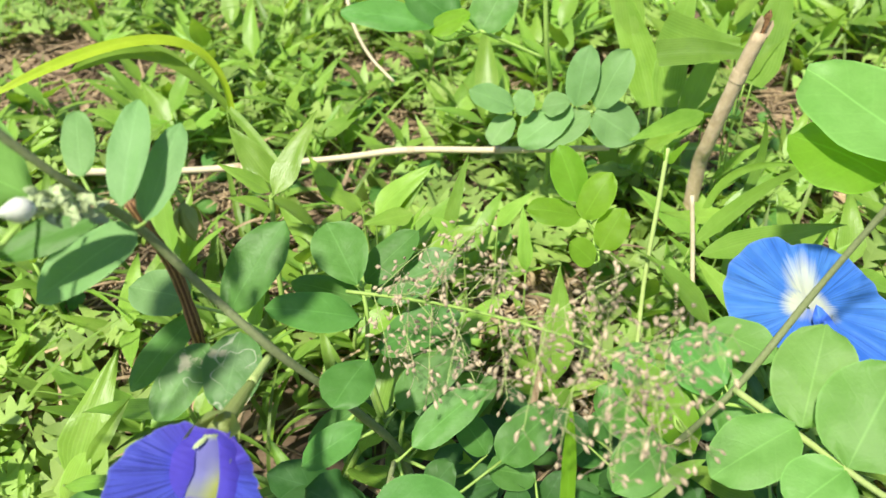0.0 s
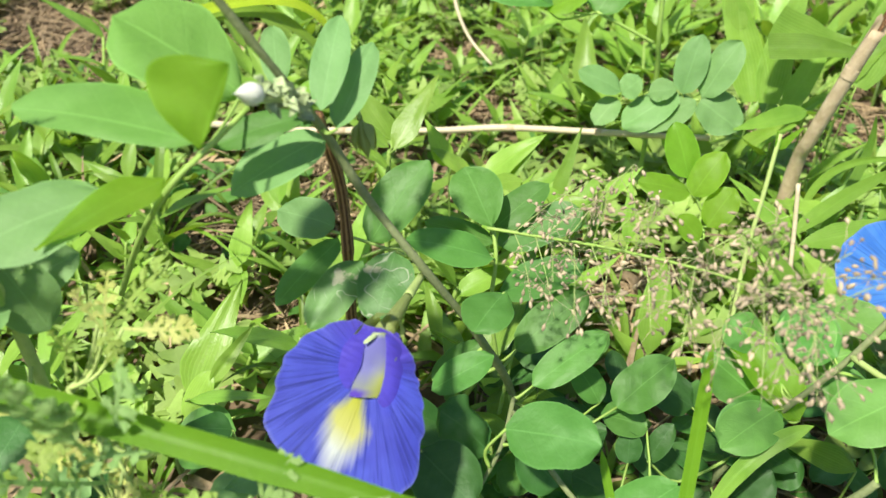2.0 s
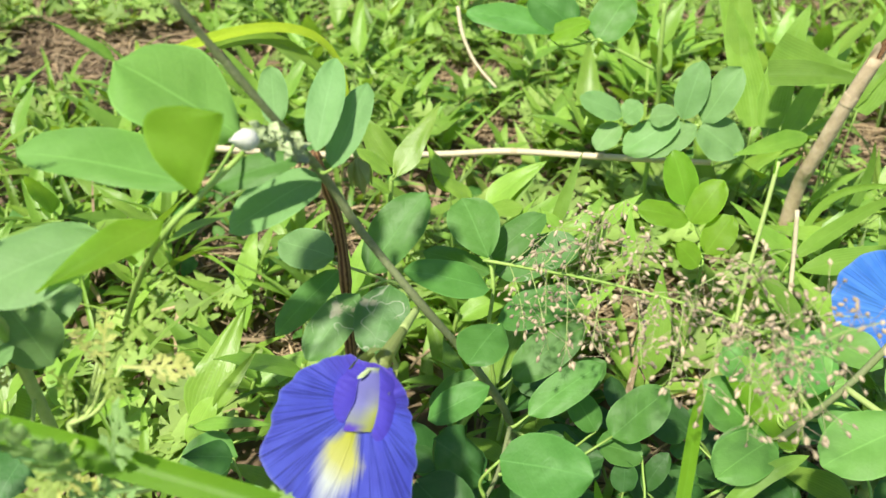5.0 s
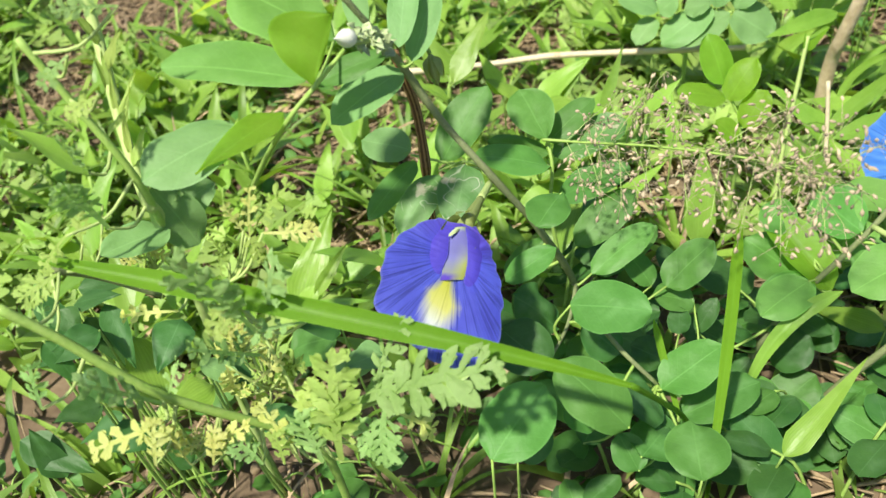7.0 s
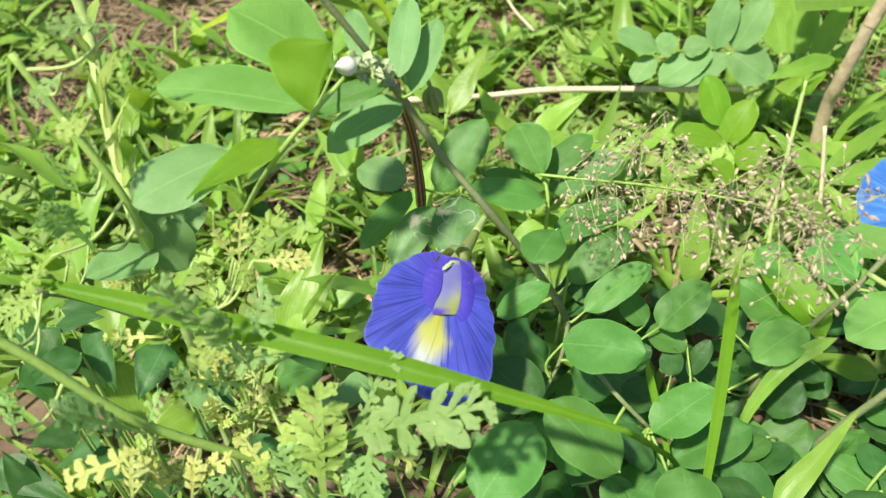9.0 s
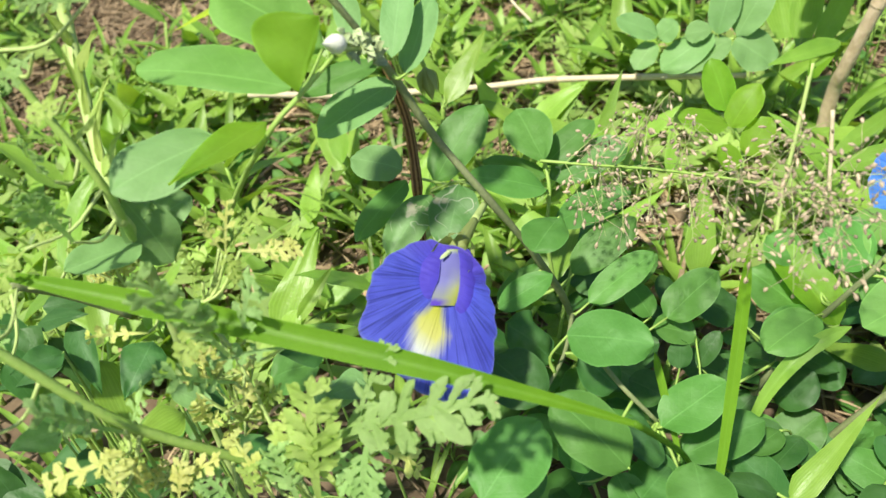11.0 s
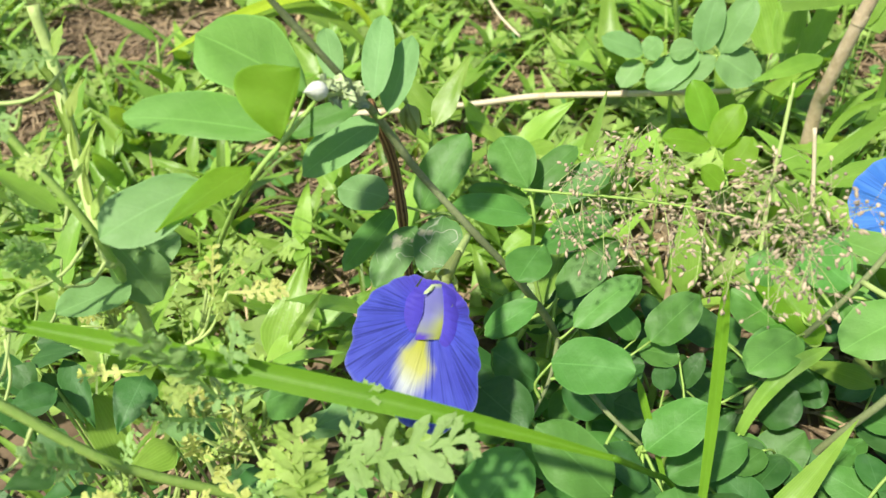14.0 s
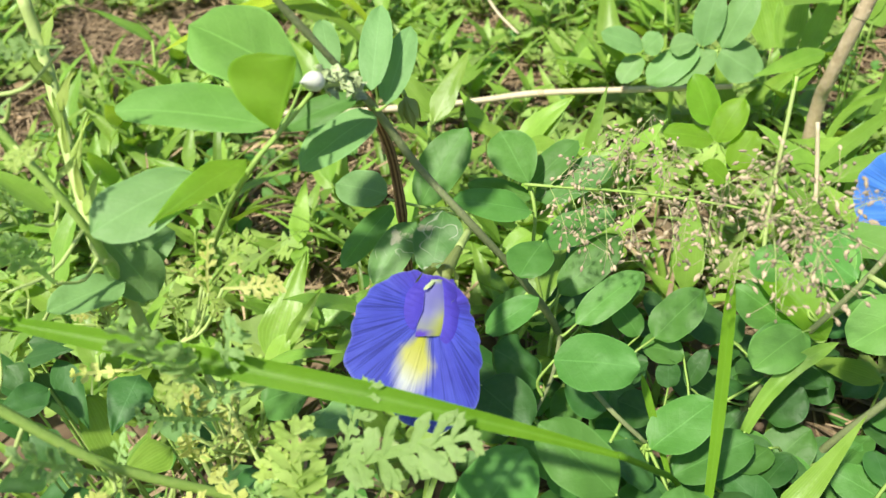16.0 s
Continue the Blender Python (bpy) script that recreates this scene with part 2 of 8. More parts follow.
BLADE_BRIGHT = leaf_mat("grass_blade_bright", (0.14, 0.30, 0.012), (0.175, 0.345, 0.016), trans=0.45, rough=0.5, rib=0.3, parallel=True, spread=0.1)
YELLOW_BLADE = leaf_mat("yellowing_blade", (0.36, 0.52, 0.025), (0.42, 0.56, 0.04), trans=0.4, rough=0.4, rib=0.35, parallel=True, spread=0.1)
LOBED = leaf_mat("lobed_leaf", (0.27, 0.44, 0.13), (0.38, 0.55, 0.22), trans=0.38, rough=0.65, rib=0.3, veins=3, spec=0.2, spread=0.16, tcol=(1.25, 1.3, 0.7))
LOBED_MID = leaf_mat("lobed_leaf_pale", (0.33, 0.46, 0.10), (0.43, 0.54, 0.16), trans=0.38, rough=0.62, rib=0.3, veins=3, spec=0.2, spread=0.14, tcol=(1.3, 1.3, 0.6))
LOBED_YELLOW = leaf_mat("lobed_leaf_yellowing", (0.57, 0.60, 0.16), (0.68, 0.71, 0.30), trans=0.4, rough=0.6, rib=0.3, veins=3, spec=0.2, spread=0.14, tcol=(1.1, 1.1, 0.8))
GRASS_STUFF = leaf_mat("low_grass", (0.155, 0.268, 0.037), (0.245, 0.37, 0.07), trans=0.3, rough=0.45, rib=0.3, parallel=True, island=True, spread=0.42)
HERB_STUFF = leaf_mat("low_herb", (0.27, 0.41, 0.09), (0.34, 0.49, 0.13), trans=0.35, rough=0.6, rib=0.2, veins=3, island=True, spread=0.3)
DRY_STUFF = rough_mat("dry_litter", (0.23, 0.16, 0.09), (0.46, 0.35, 0.22), 300, 0.8, island=True, spread=0.55)
SOIL = rough_mat("soil", (0.085, 0.056, 0.034), (0.24, 0.175, 0.115), 55, 0.95, bump=1.0)
VINE = rough_mat("vine_stem", (0.20, 0.24, 0.10), (0.27, 0.30, 0.155), 700, 0.75, bump=0.4, spread=0.1, spec=0.15)
GREEN_STEM = rough_mat("green_stem", (0.26, 0.42, 0.08), (0.36, 0.50, 0.13), 500, 0.5, bump=0.3, spread=0.15)
PALE_STEM = rough_mat("pale_stem", (0.36, 0.47, 0.14), (0.46, 0.56, 0.21), 500, 0.55, bump=0.3, spread=0.12)
BROWN = rough_mat("brown_stem", (0.13, 0.05, 0.025), (0.46, 0.27, 0.12), 450, 0.7, bump=0.8, stripes=6.0, spread=0.05)
STRAW = rough_mat("straw", (0.58, 0.48, 0.31), (0.71, 0.61, 0.44), 350, 0.6, bump=0.5, spread=0.1)
STALK = rough_mat("dry_stalk", (0.46, 0.35, 0.21), (0.69, 0.56, 0.38), 160, 0.65, bump=0.8, spread=0.05, spec=0.2)
BUD = rough_mat("white_bud", (0.70, 0.71, 0.60), (0.80, 0.80, 0.70), 500, 0.6, bump=0.3, spread=0.04)
WOOL = rough_mat("pale_bracts", (0.34, 0.43, 0.20), (0.48, 0.55, 0.32), 800, 0.75, bump=0.4, spread=0.2)
SPIKE = rough_mat("spikelets", (0.42, 0.33, 0.21), (0.56, 0.45, 0.31), 1200, 0.65, bump=0.3, spread=0.3)
CALYX = leaf_mat("calyx_green", (0.25, 0.32, 0.09), (0.33, 0.40, 0.13), trans=0.3, rough=0.5, rib=0.2, parallel=True, spread=0.08)
PETAL = petal_mat("violet_blue_petal", (0.072, 0.082, 0.62), (0.115, 0.15, 0.84), purple=(0.125, 0.06, 0.56), spot=(0.46, 1.1, 8.8), yellow=(0.60, 0.60, 0.07), lines=0.75)
PETAL_BLUE = petal_mat("clear_blue_petal", (0.06, 0.23, 0.90), (0.11, 0.33, 0.96), purple=(0.06, 0.21, 0.9), core=0.2, spot=(0.3, 0.95, 5.2), yellow=(0.84, 0.85, 0.72), midtone=(0.80, 0.84, 0.85), lines=0.5)
WING = petal_mat("wing_petal", (0.105, 0.075, 0.60), (0.13, 0.105, 0.74), throat=False, lines=0.25)
WING_BLUE = rough_mat("blue_wing_petal", (0.05, 0.15, 0.74), (0.07, 0.20, 0.82), 90, 0.55, bump=0.25, spread=0.02)
KEEL = keel_mat()


# ---- mesh building ----
class Geo:
    """Vertices, faces and texture coordinates of one mesh on its way."""

    def __init__(self):
        self.v, self.f, self.uv = [], [], []

    def grid(self, rows, uvs, closed=False):
        n, k = len(self.v), len(rows[0])
        for r, q in zip(rows, uvs):
            self.v += r
            self.uv += q
        for i in range(len(rows) - 1):
            for j in range(k if closed else k - 1):
                a, b = n + i * k + j, n + i * k + (j + 1) % k
                self.f.append((a, b, b + k, a + k))

    def mesh(self, name, origin=(0, 0, 0)):
        me = bpy.data.meshes.new(name)
        o = Vector(origin)
        me.from_pydata([Vector(p) - o for p in self.v], [], self.f)
        layer = me.uv_layers.new(name="UVMap")
        idx = np.empty(len(me.loops), dtype=np.int32)
        me.loops.foreach_get("vertex_index", idx)
        layer.data.foreach_set("uv", np.array(self.uv, dtype=np.float32)[idx].ravel())
        me.shade_smooth()
        return me


def world_origin(ob):
    o = Vector((0, 0, 0))
    while ob:
        o += ob.location
        ob = ob.parent
    return o


def part(name, geo, material, parent, label=""):
    me = geo.mesh(name, world_origin(parent))
    me.materials.append(material)
    ob = new(name, me)
    ob.parent = parent
    return tagged(ob, label)


def thing(name, at, label, category, group="", kind=""):
    ob = new(name)
    ob.empty_display_size = 0.01
    ob.location = at
    return tagged(ob, label, category, group, kind)


def prof_oval(v):
    return max(0.0, 1.0 - abs(2 * v ** 0.95 - 1) ** 2.1) ** 0.54


def prof_round(v):
    return max(0.0, 1.0 - abs(2 * v - 1) ** 2.0) ** 0.5


def prof_obov(v):
    return max(0.0, 1.0 - abs(2 * v ** 1.3 - 1) ** 2.0) ** 0.6


def prof_lance(v):
    return min(1.0, (v / 0.22) ** 0.6) * (1.0 - max(0.0, (v - 0.22) / 0.78) ** 1.5)


def prof_blade(v):
    return min(1.0, 0.55 + v * 2.2) * (1.0 - v ** 2.6) ** 0.8 + 0.01


def prof_strap(v):
    return min(1.0, 0.6 + v) * (1.0 - max(0.0, (v - 0.75) / 0.25) ** 2) + 0.01


def prof_cut(v):
    return min(1.0, 0.35 + v * 1.1) * (1.0 if v < 0.97 else 0.93)


def prof_reed(v):
    return min(1.0, 0.22 + 1.7 * v) * (1.0 - max(0.0, (v - 0.7) / 0.3) ** 2) + 0.01


PROFILES = {"reed": prof_reed, "cut": prof_cut, "oval": prof_oval, "round": prof_round, "obov": prof_obov, "lance": prof_lance, "blade": prof_blade, "strap": prof_strap}


def ribbon(geo, p0, p1, p2, width, nrm, prof="oval", fold=0.1, cup=0.0, nu=6, nv=10, wav=0.0, seed=0.0, bite=0.0, skew=1.0):
    """A leaf or blade along a bent line p0, p1, p2, its face towards nrm. skew narrows the half to its right. fold lifts both halves, cup bends the rim, wav ripples it."""
    p0, p1, p2, up = Vector(p0), Vector(p1), Vector(p2), Vector(nrm).normalized()
    shape = PROFILES[prof]
    rows, uvs = [], []
    for i in range(nv + 1):
        v = i / nv
        c = p0 * (1 - v) ** 2 + p1 * 2 * v * (1 - v) + p2 * v * v
        tan = ((p1 - p0) * (1 - v) + (p2 - p1) * v).normalized()
        side = tan.cross(up).normalized()
        n = side.cross(tan)
        half = 0.5 * width * shape(min(0.9985, max(0.0015, v)))
        row, q = [], []
        for j in range(nu + 1):
            u = 2 * j / nu - 1
            wob = 1 + bite * noise.noise((v * 5 + seed, u * 0.7, seed))
            x = u * half * wob * (skew if u > 0 else 2 - skew if skew < 1 else 1)
            z = fold * abs(x) - cup * x * x / max(width, 1e-5) + wav * width * noise.noise((v * 3.1 + seed * 7.3, u * 1.3 + seed, 0.5)) * (0.3 + abs(u))
            row.append(c + side * x + n * z)
            q.append(((u + 1) / 2, v))
        rows.append(row)
        uvs.append(q)
    geo.grid(rows, uvs)


def spline(pts, steps):
    """A smooth line through a few points."""
    pts = [Vector(p) for p in pts]
    if len(pts) < 3:
        return [pts[0].lerp(pts[-1], i / steps) for i in range(steps + 1)]
    ext = [2 * pts[0] - pts[1], *pts, 2 * pts[-1] - pts[-2]]
    out = []
    for i in range(1, len(ext) - 2):
        a, b, c, d = ext[i - 1:i + 3]
        for s in range(steps):
            t = s / steps
            out.append(0.5 * (2 * b + (c - a) * t + (2 * a - 5 * b + 4 * c - d) * t * t + (3 * b - a - 3 * c + d) * t ** 3))
    return out + [pts[-1]]


def tube(geo, pts, r0, r1, seg=8, steps=6, knobs=0.0, flute=0.0):
    line = spline(pts, steps)
    rows, uvs = [], []
    ref = Vector((0.31, 0.83, 0.45))
    for i, c in enumerate(line):
        tan = (line[min(i + 1, len(line) - 1)] - line[max(i - 1, 0)]).normalized()
        a = tan.cross(ref).normalized()
        b = tan.cross(a)
        v = i / (len(line) - 1)
        r = r0 + (r1 - r0) * v
        if knobs:
            r *= 1 + knobs * noise.noise((v * 14, r0 * 900, 0.2))
        rows.append([c + (a * math.cos(6.2832 * k / seg) + b * math.sin(6.2832 * k / seg)) * r * (1 + (flute if k % 2 else -flute)) for k in range(seg)])
        uvs.append([(k / seg, v) for k in range(seg)])
    n = len(geo.v)
    geo.grid(rows, uvs, True)
    geo.f.append(tuple(n + k for k in range(seg))[::-1])
    geo.f.append(tuple(n + (len(rows) - 1) * seg + k for k in range(seg)))


def blob(geo, c, along, length, width, seg=6, rings=4, point=1.0):
    """A seed, a bud or a clod: a drop along a direction."""
    c, a = Vector(c), Vector(along).normalized()
    s = a.cross(Vector((0.3, 0.5, 0.81))).normalized()
    b = a.cross(s)
    rows, uvs = [], []
    for i in range(rings + 1):
        v = i / rings
        r = 0.5 * width * max(0.03, math.sin(math.pi * v ** point))
        rows.append([c + a * (v - 0.5) * length + (s * math.cos(6.2832 * k / seg) + b * math.sin(6.2832 * k / seg)) * r for k in range(seg)])
        uvs.append([(k / seg, v) for k in range(seg)])
    geo.grid(rows, uvs, True)


leaf_count = 0


def leaf(plant, p0, p2, width, nrm, material, prof="oval", fold=0.12, bend=0.08, cup=0.15, wav=0.10, nu=8, nv=12, name="leaf", label="", bite=0.04, skew=1.0):
    """One leaf of a plant from its base to its tip."""
    global leaf_count
    leaf_count += 1
    a, b, n = Vector(p0), Vector(p2), Vector(nrm).normalized()
    g = Geo()
    ribbon(g, a, (a + b) / 2 + n * bend * (b - a).length, b, width, n, prof, fold, cup, nu, nv, wav, leaf_count * 1.37, bite, skew)
    return part(name, g, material, plant, label)


def stem(plant, pts, r0, r1, material, name="stem", seg=8, steps=6, knobs=0.0, flute=0.0, label=""):
    g = Geo()
    tube(g, pts, r0, r1, seg, steps, knobs, flute)
    return part(name, g, material, plant, label)


def strap(plant, p0, p1, p2, width, nrm, material, fold=0.25, prof="strap", nv=18, name="blade", label=""):
    g = Geo()
    ribbon(g, p0, p1, p2, width, nrm, prof, fold, 0.0, 6, nv, 0.06, width * 1000, 0.02)
    return part(name, g, material, plant, label)


def seedling_leaf(geo, p0, p2, width, nrm, pairs, seed):
    """A small blunt-lobed leaf in one sheet, for the carpet of seedlings."""
    rnd = random.Random(seed)
    a, b, n = Vector(p0), Vector(p2), Vector(nrm).normalized()
    length, along = (b - a).length, (b - a).normalized()
    side = along.cross(n).normalized()
    n = side.cross(along)
    arch = (a + b) / 2 + n * rnd.uniform(0.04, 0.16) * length
    shift = rnd.uniform(0.25, 0.6)
    tilt = [rnd.uniform(-0.4, 0.5) for k in range(2 * pairs + 2)]
    steps, nu = pairs * 6, 4
    rows, uvs = [], []
    for i in range(steps + 1):
        v = i / steps
        c = a * (1 - v) ** 2 + arch * 2 * v * (1 - v) + b * v * v
        w = max(0.0, (v - 0.14) / 0.86)
        row, q = [], []
        for j in range(nu + 1):
            u = 2 * j / nu - 1
            ph = w * pairs + (shift * (1 - w) if u > 0 else 0.0)
            fr = ph - int(ph)
            cut = max(0.0, 1 - ((2 * fr - 1) / 0.8) ** 2) ** 0.5
            half = 0.5 * width * (0.14 + 0.95 * cut * (0.45 + 0.75 * math.sin(math.pi * min(0.93, w) ** 0.85)) if w > 0 else 0.1)
            x = u * half
            row.append(c + side * x + along * abs(x) * 0.45 + n * (abs(x) * (0.15 + 0.7 * tilt[min(int(ph), pairs) * 2 + (u > 0)])))
            q.append(((u + 1) / 2, v))
        rows.append(row)
        uvs.append(q)
    geo.grid(rows, uvs)


def lobed(geo, p0, p2, width, nrm, pairs, seed):
    """A soft leaf cut to its midrib into pairs of blunt lobes that lean forward, each with two smaller rounded side lobes."""
    rnd = random.Random(seed)
    a, b, n = Vector(p0), Vector(p2), Vector(nrm).normalized()
    length, along = (b - a).length, (b - a).normalized()
    side = along.cross(n).normalized()
    n = side.cross(along)
    arch = (a + b) / 2 + n * rnd.uniform(0.03, 0.14) * length + side * rnd.uniform(-0.08, 0.08) * length
    ribbon(geo, a, arch, b, width * 0.14, n, "strap", 0.15, 0, 2, 10, 0.05, seed)
    pairs += 1
    gap = 0.62 * length / pairs
    for i in range(2 * pairs + 1):
        s = 0 if i == 2 * pairs else (-1, 1)[i % 2]
        v = 0.9 if not s else min(0.95, 0.30 + 0.62 * (i // 2) / (pairs - 1) + 0.03 * s + rnd.uniform(-0.02, 0.02))
        c = a * (1 - v) ** 2 + arch * 2 * v * (1 - v) + b * v * v
        tan = ((arch - a) * (1 - v) + (b - arch) * v).normalized()
        reach = 0.5 * width * (0.55 + 0.5 * math.sin(math.pi * min(1.0, (v - 0.15) * 1.1))) * rnd.uniform(0.8, 1.15) if s else 0.3 * width
        out = (side * s + tan * rnd.uniform(0.55, 0.85) + n * rnd.uniform(-0.3, 0.3)).normalized() if s else tan
        face = (n + side * rnd.uniform(-0.35, 0.35) + tan * rnd.uniform(-0.25, 0.25)).normalized()
        wide = min(gap * 0.85, 0.42 * reach) * rnd.uniform(0.9, 1.15)
        tip = c + out * reach - n * rnd.uniform(0.0, 0.25) * reach
        ribbon(geo, c - out * wide * 0.2, c + out * reach * 0.5 + n * wide * 0.25, tip, wide, face, "obov", 0.2, 0.3, 4, 8, 0.25, seed + i * 0.31)
        cross = out.cross(face).normalized()
        for q in (-1, 1):
            m = c.lerp(tip, rnd.uniform(0.38, 0.56)) + n * wide * 0.1
            turn = (out * 0.85 + cross * q * rnd.uniform(0.6, 0.9) + n * rnd.uniform(-0.2, 0.2)).normalized()
            far = reach * rnd.uniform(0.34, 0.48)
            ribbon(geo, m - turn * wide * 0.35, m + turn * far * 0.5, m + turn * far, wide * 0.72, face + cross * q * rnd.uniform(-0.3, 0.3), "obov", 0.2, 0.3, 3, 6, 0.25, seed + i * 0.31 + q)


def lobed_leaf(plant, p0, p2, width, nrm, material, pairs=3, label=""):
    global leaf_count
    leaf_count += 1
    g = Geo()
    lobed(g, p0, p2, width, nrm, pairs, leaf_count)
    return part("leaf", g, material, plant, label)


# ---- ground ----
GROUND = 0.015


def ground_z(x, y):
    near = 1.0 / (1.0 + (x * x + y * y) / 4.0)
    return GROUND + near * (0.010 * noise.noise((x * 7, y * 7, 0.0)) + 0.004 * noise.noise((x * 31, y * 31, 4.0)))


def make_ground():
    g = Geo()
    steps = [0.0]
    while steps[-1] < 60.0:
        steps.append(steps[-1] + (0.012 if steps[-1] < 1.0 else steps[-1] * 0.22))
    axis = [-s for s in steps[:0:-1]] + steps
    axis_y = [s + 0.4 for s in axis]
    g.grid([[Vector((x, y, ground_z(x, y))) for x in axis] for y in axis_y], [[(x, y) for x in axis] for y in axis_y])
    me = g.mesh("ground")
    me.materials.append(SOIL)
    tagged(new("ground", me), "bare brown soil with scattered dry litter", "ground", kind="structure")


make_ground()


# ---- flowers, buds and grass head: how they are made ----
def local(c, nrm, up):
    """From a flower's own axes (right, up, out) into the place."""
    z = Vector(nrm).normalized()
    y = (Vector(up) - z * z.dot(Vector(up))).normalized()
    x = y.cross(z)
    o = Vector(c)
    return lambda p: o + x * p[0] + y * p[1] + z * p[2]


def rim(table, deg):
    """The petal's reach at an angle, smooth between the given ones."""
    n = len(table)
    for i in range(n):
        a0, r0 = table[i]
        a1, r1 = table[(i + 1) % n]
        span = (a1 - a0) % 360
        s = (deg - a0) % 360
        if s <= span:
            t = s / span
            t = t * t * (3 - 2 * t)
            return r0 + (r1 - r0) * t
    return table[0][1]


def standard_petal(put, table, axis_deg, size, depth, flank, seed, rings=22, seg=190):
    """The big petal: a shallow ruffled funnel round the throat. u is 0.5 along axis_deg."""
    g = Geo()
    rows, uvs = [], []
    for i in range(rings + 1):
        s = max(0.02, i / rings)
        row, q = [], []
        for k in range(seg + 1):
            deg = axis_deg + 180 + 360 * k / seg
            a = radians(deg)
            r = rim(table, deg % 360) * s * size
            r *= 1 + 0.018 * s * noise.noise((a * 6 + seed, seed, 0.3)) + 0.006 * s ** 4 * math.sin(a * 23 + seed)
            x, y = r * math.cos(a), r * math.sin(a)
            z = -depth * (1 - s) ** 2 + size * s * s * (0.9 * noise.noise((math.cos(a) * 2.2, math.sin(a) * 2.2, seed)) + 0.2 * s * math.sin(a * 9 + seed * 3))
            z -= flank(x / size, y / size) * size
            row.append(put((x, y, z)))
            q.append((k / seg, s))
        rows.append(row)
        uvs.append(q)
    g.grid(rows, uvs)
    return g


def lobe(put, outline, bulge, tilt=0.0):
    """A small cupped petal over a closed outline of (x, y) corners, in millimetres."""
    g = Geo()
    n = len(outline)
    cx, cy = sum(p[0] for p in outline) / n, sum(p[1] for p in outline) / n
    line = spline([(x, y, 0) for x, y in [*outline, outline[0]]], 6)
    rows, uvs = [], []
    for i in range(9):
        s = i / 8
        rows.append([put(((cx + (p.x - cx) * s) * 0.001, (cy + (p.y - cy) * s) * 0.001, 0.001 * (bulge * (1 - s * s) + tilt + 0.35 * s * math.sin(k * 0.9)))) for k, p in enumerate(line)])
        uvs.append([(k / len(line), s) for k in range(len(line))])
    g.grid(rows, uvs)
    return g


def sheet(put, floor, outer, inner, lift):
    """A thin petal between two lines of (x, y) in millimetres, lifted over the petal below it at its outer edge, middle and inner edge."""
    g = Geo()
    la, lb = spline([(x, y, 0) for x, y in outer], 5), spline([(x, y, 0) for x, y in inner], 5)
    rows, uvs = [], []
    for k, (p, q) in enumerate(zip(la, lb)):
        v = k / (len(la) - 1)
        row, uv = [], []
        for j in range(13):
            t = j / 12
            c = p.lerp(q, t)
            up = lift[0] * (1 - t) * (1 - 2 * t) + lift[1] * 4 * t * (1 - t) + lift[2] * t * (2 * t - 1)
            end = math.sin(math.pi * v) ** 0.5 if lift[0] < 0 else 1.0
            up = up * end - 0.7 * (1 - end)
            up += 0.16 * noise.noise((c.x * 0.5, c.y * 0.5, 2.0)) * t
            row.append(put((c.x * 0.001, c.y * 0.001, (floor(c.x, c.y) + up) * 0.001)))
            uv.append((0.3 + 0.4 * v if lift[0] < 0 else t, t if lift[0] < 0 else v))
        rows.append(row)
        uvs.append(uv)
    g.grid(rows, uvs)
    return g


def calyx(plant, foot, mouth):
    """The green tube with its pointed sepals, from the stalk to the petal's back."""
    a, b = Vector(foot), Vector(mouth)
    g = Geo()
    tube(g, [a, a.lerp(b, 0.3), a.lerp(b, 0.7), b], 0.0012, 0.0027, 10, 4)
    part("calyx_tube", g, CALYX, plant)
    d = (b - a).normalized()
    s = d.cross(Vector((0.2, 0.4, 0.9))).normalized()
    for k in range(5):
        side = Matrix.Rotation(6.2832 * k / 5, 3, d) @ s
        g = Geo()
        base = a.lerp(b, 0.75) + side * 0.0026
        tip = b + d * 0.005 + side * 0.0062
        ribbon(g, base, (base + tip) / 2 + side * 0.001, tip, 0.0042, side, "lance", 0.1)
        part("sepal", g, CALYX, plant)


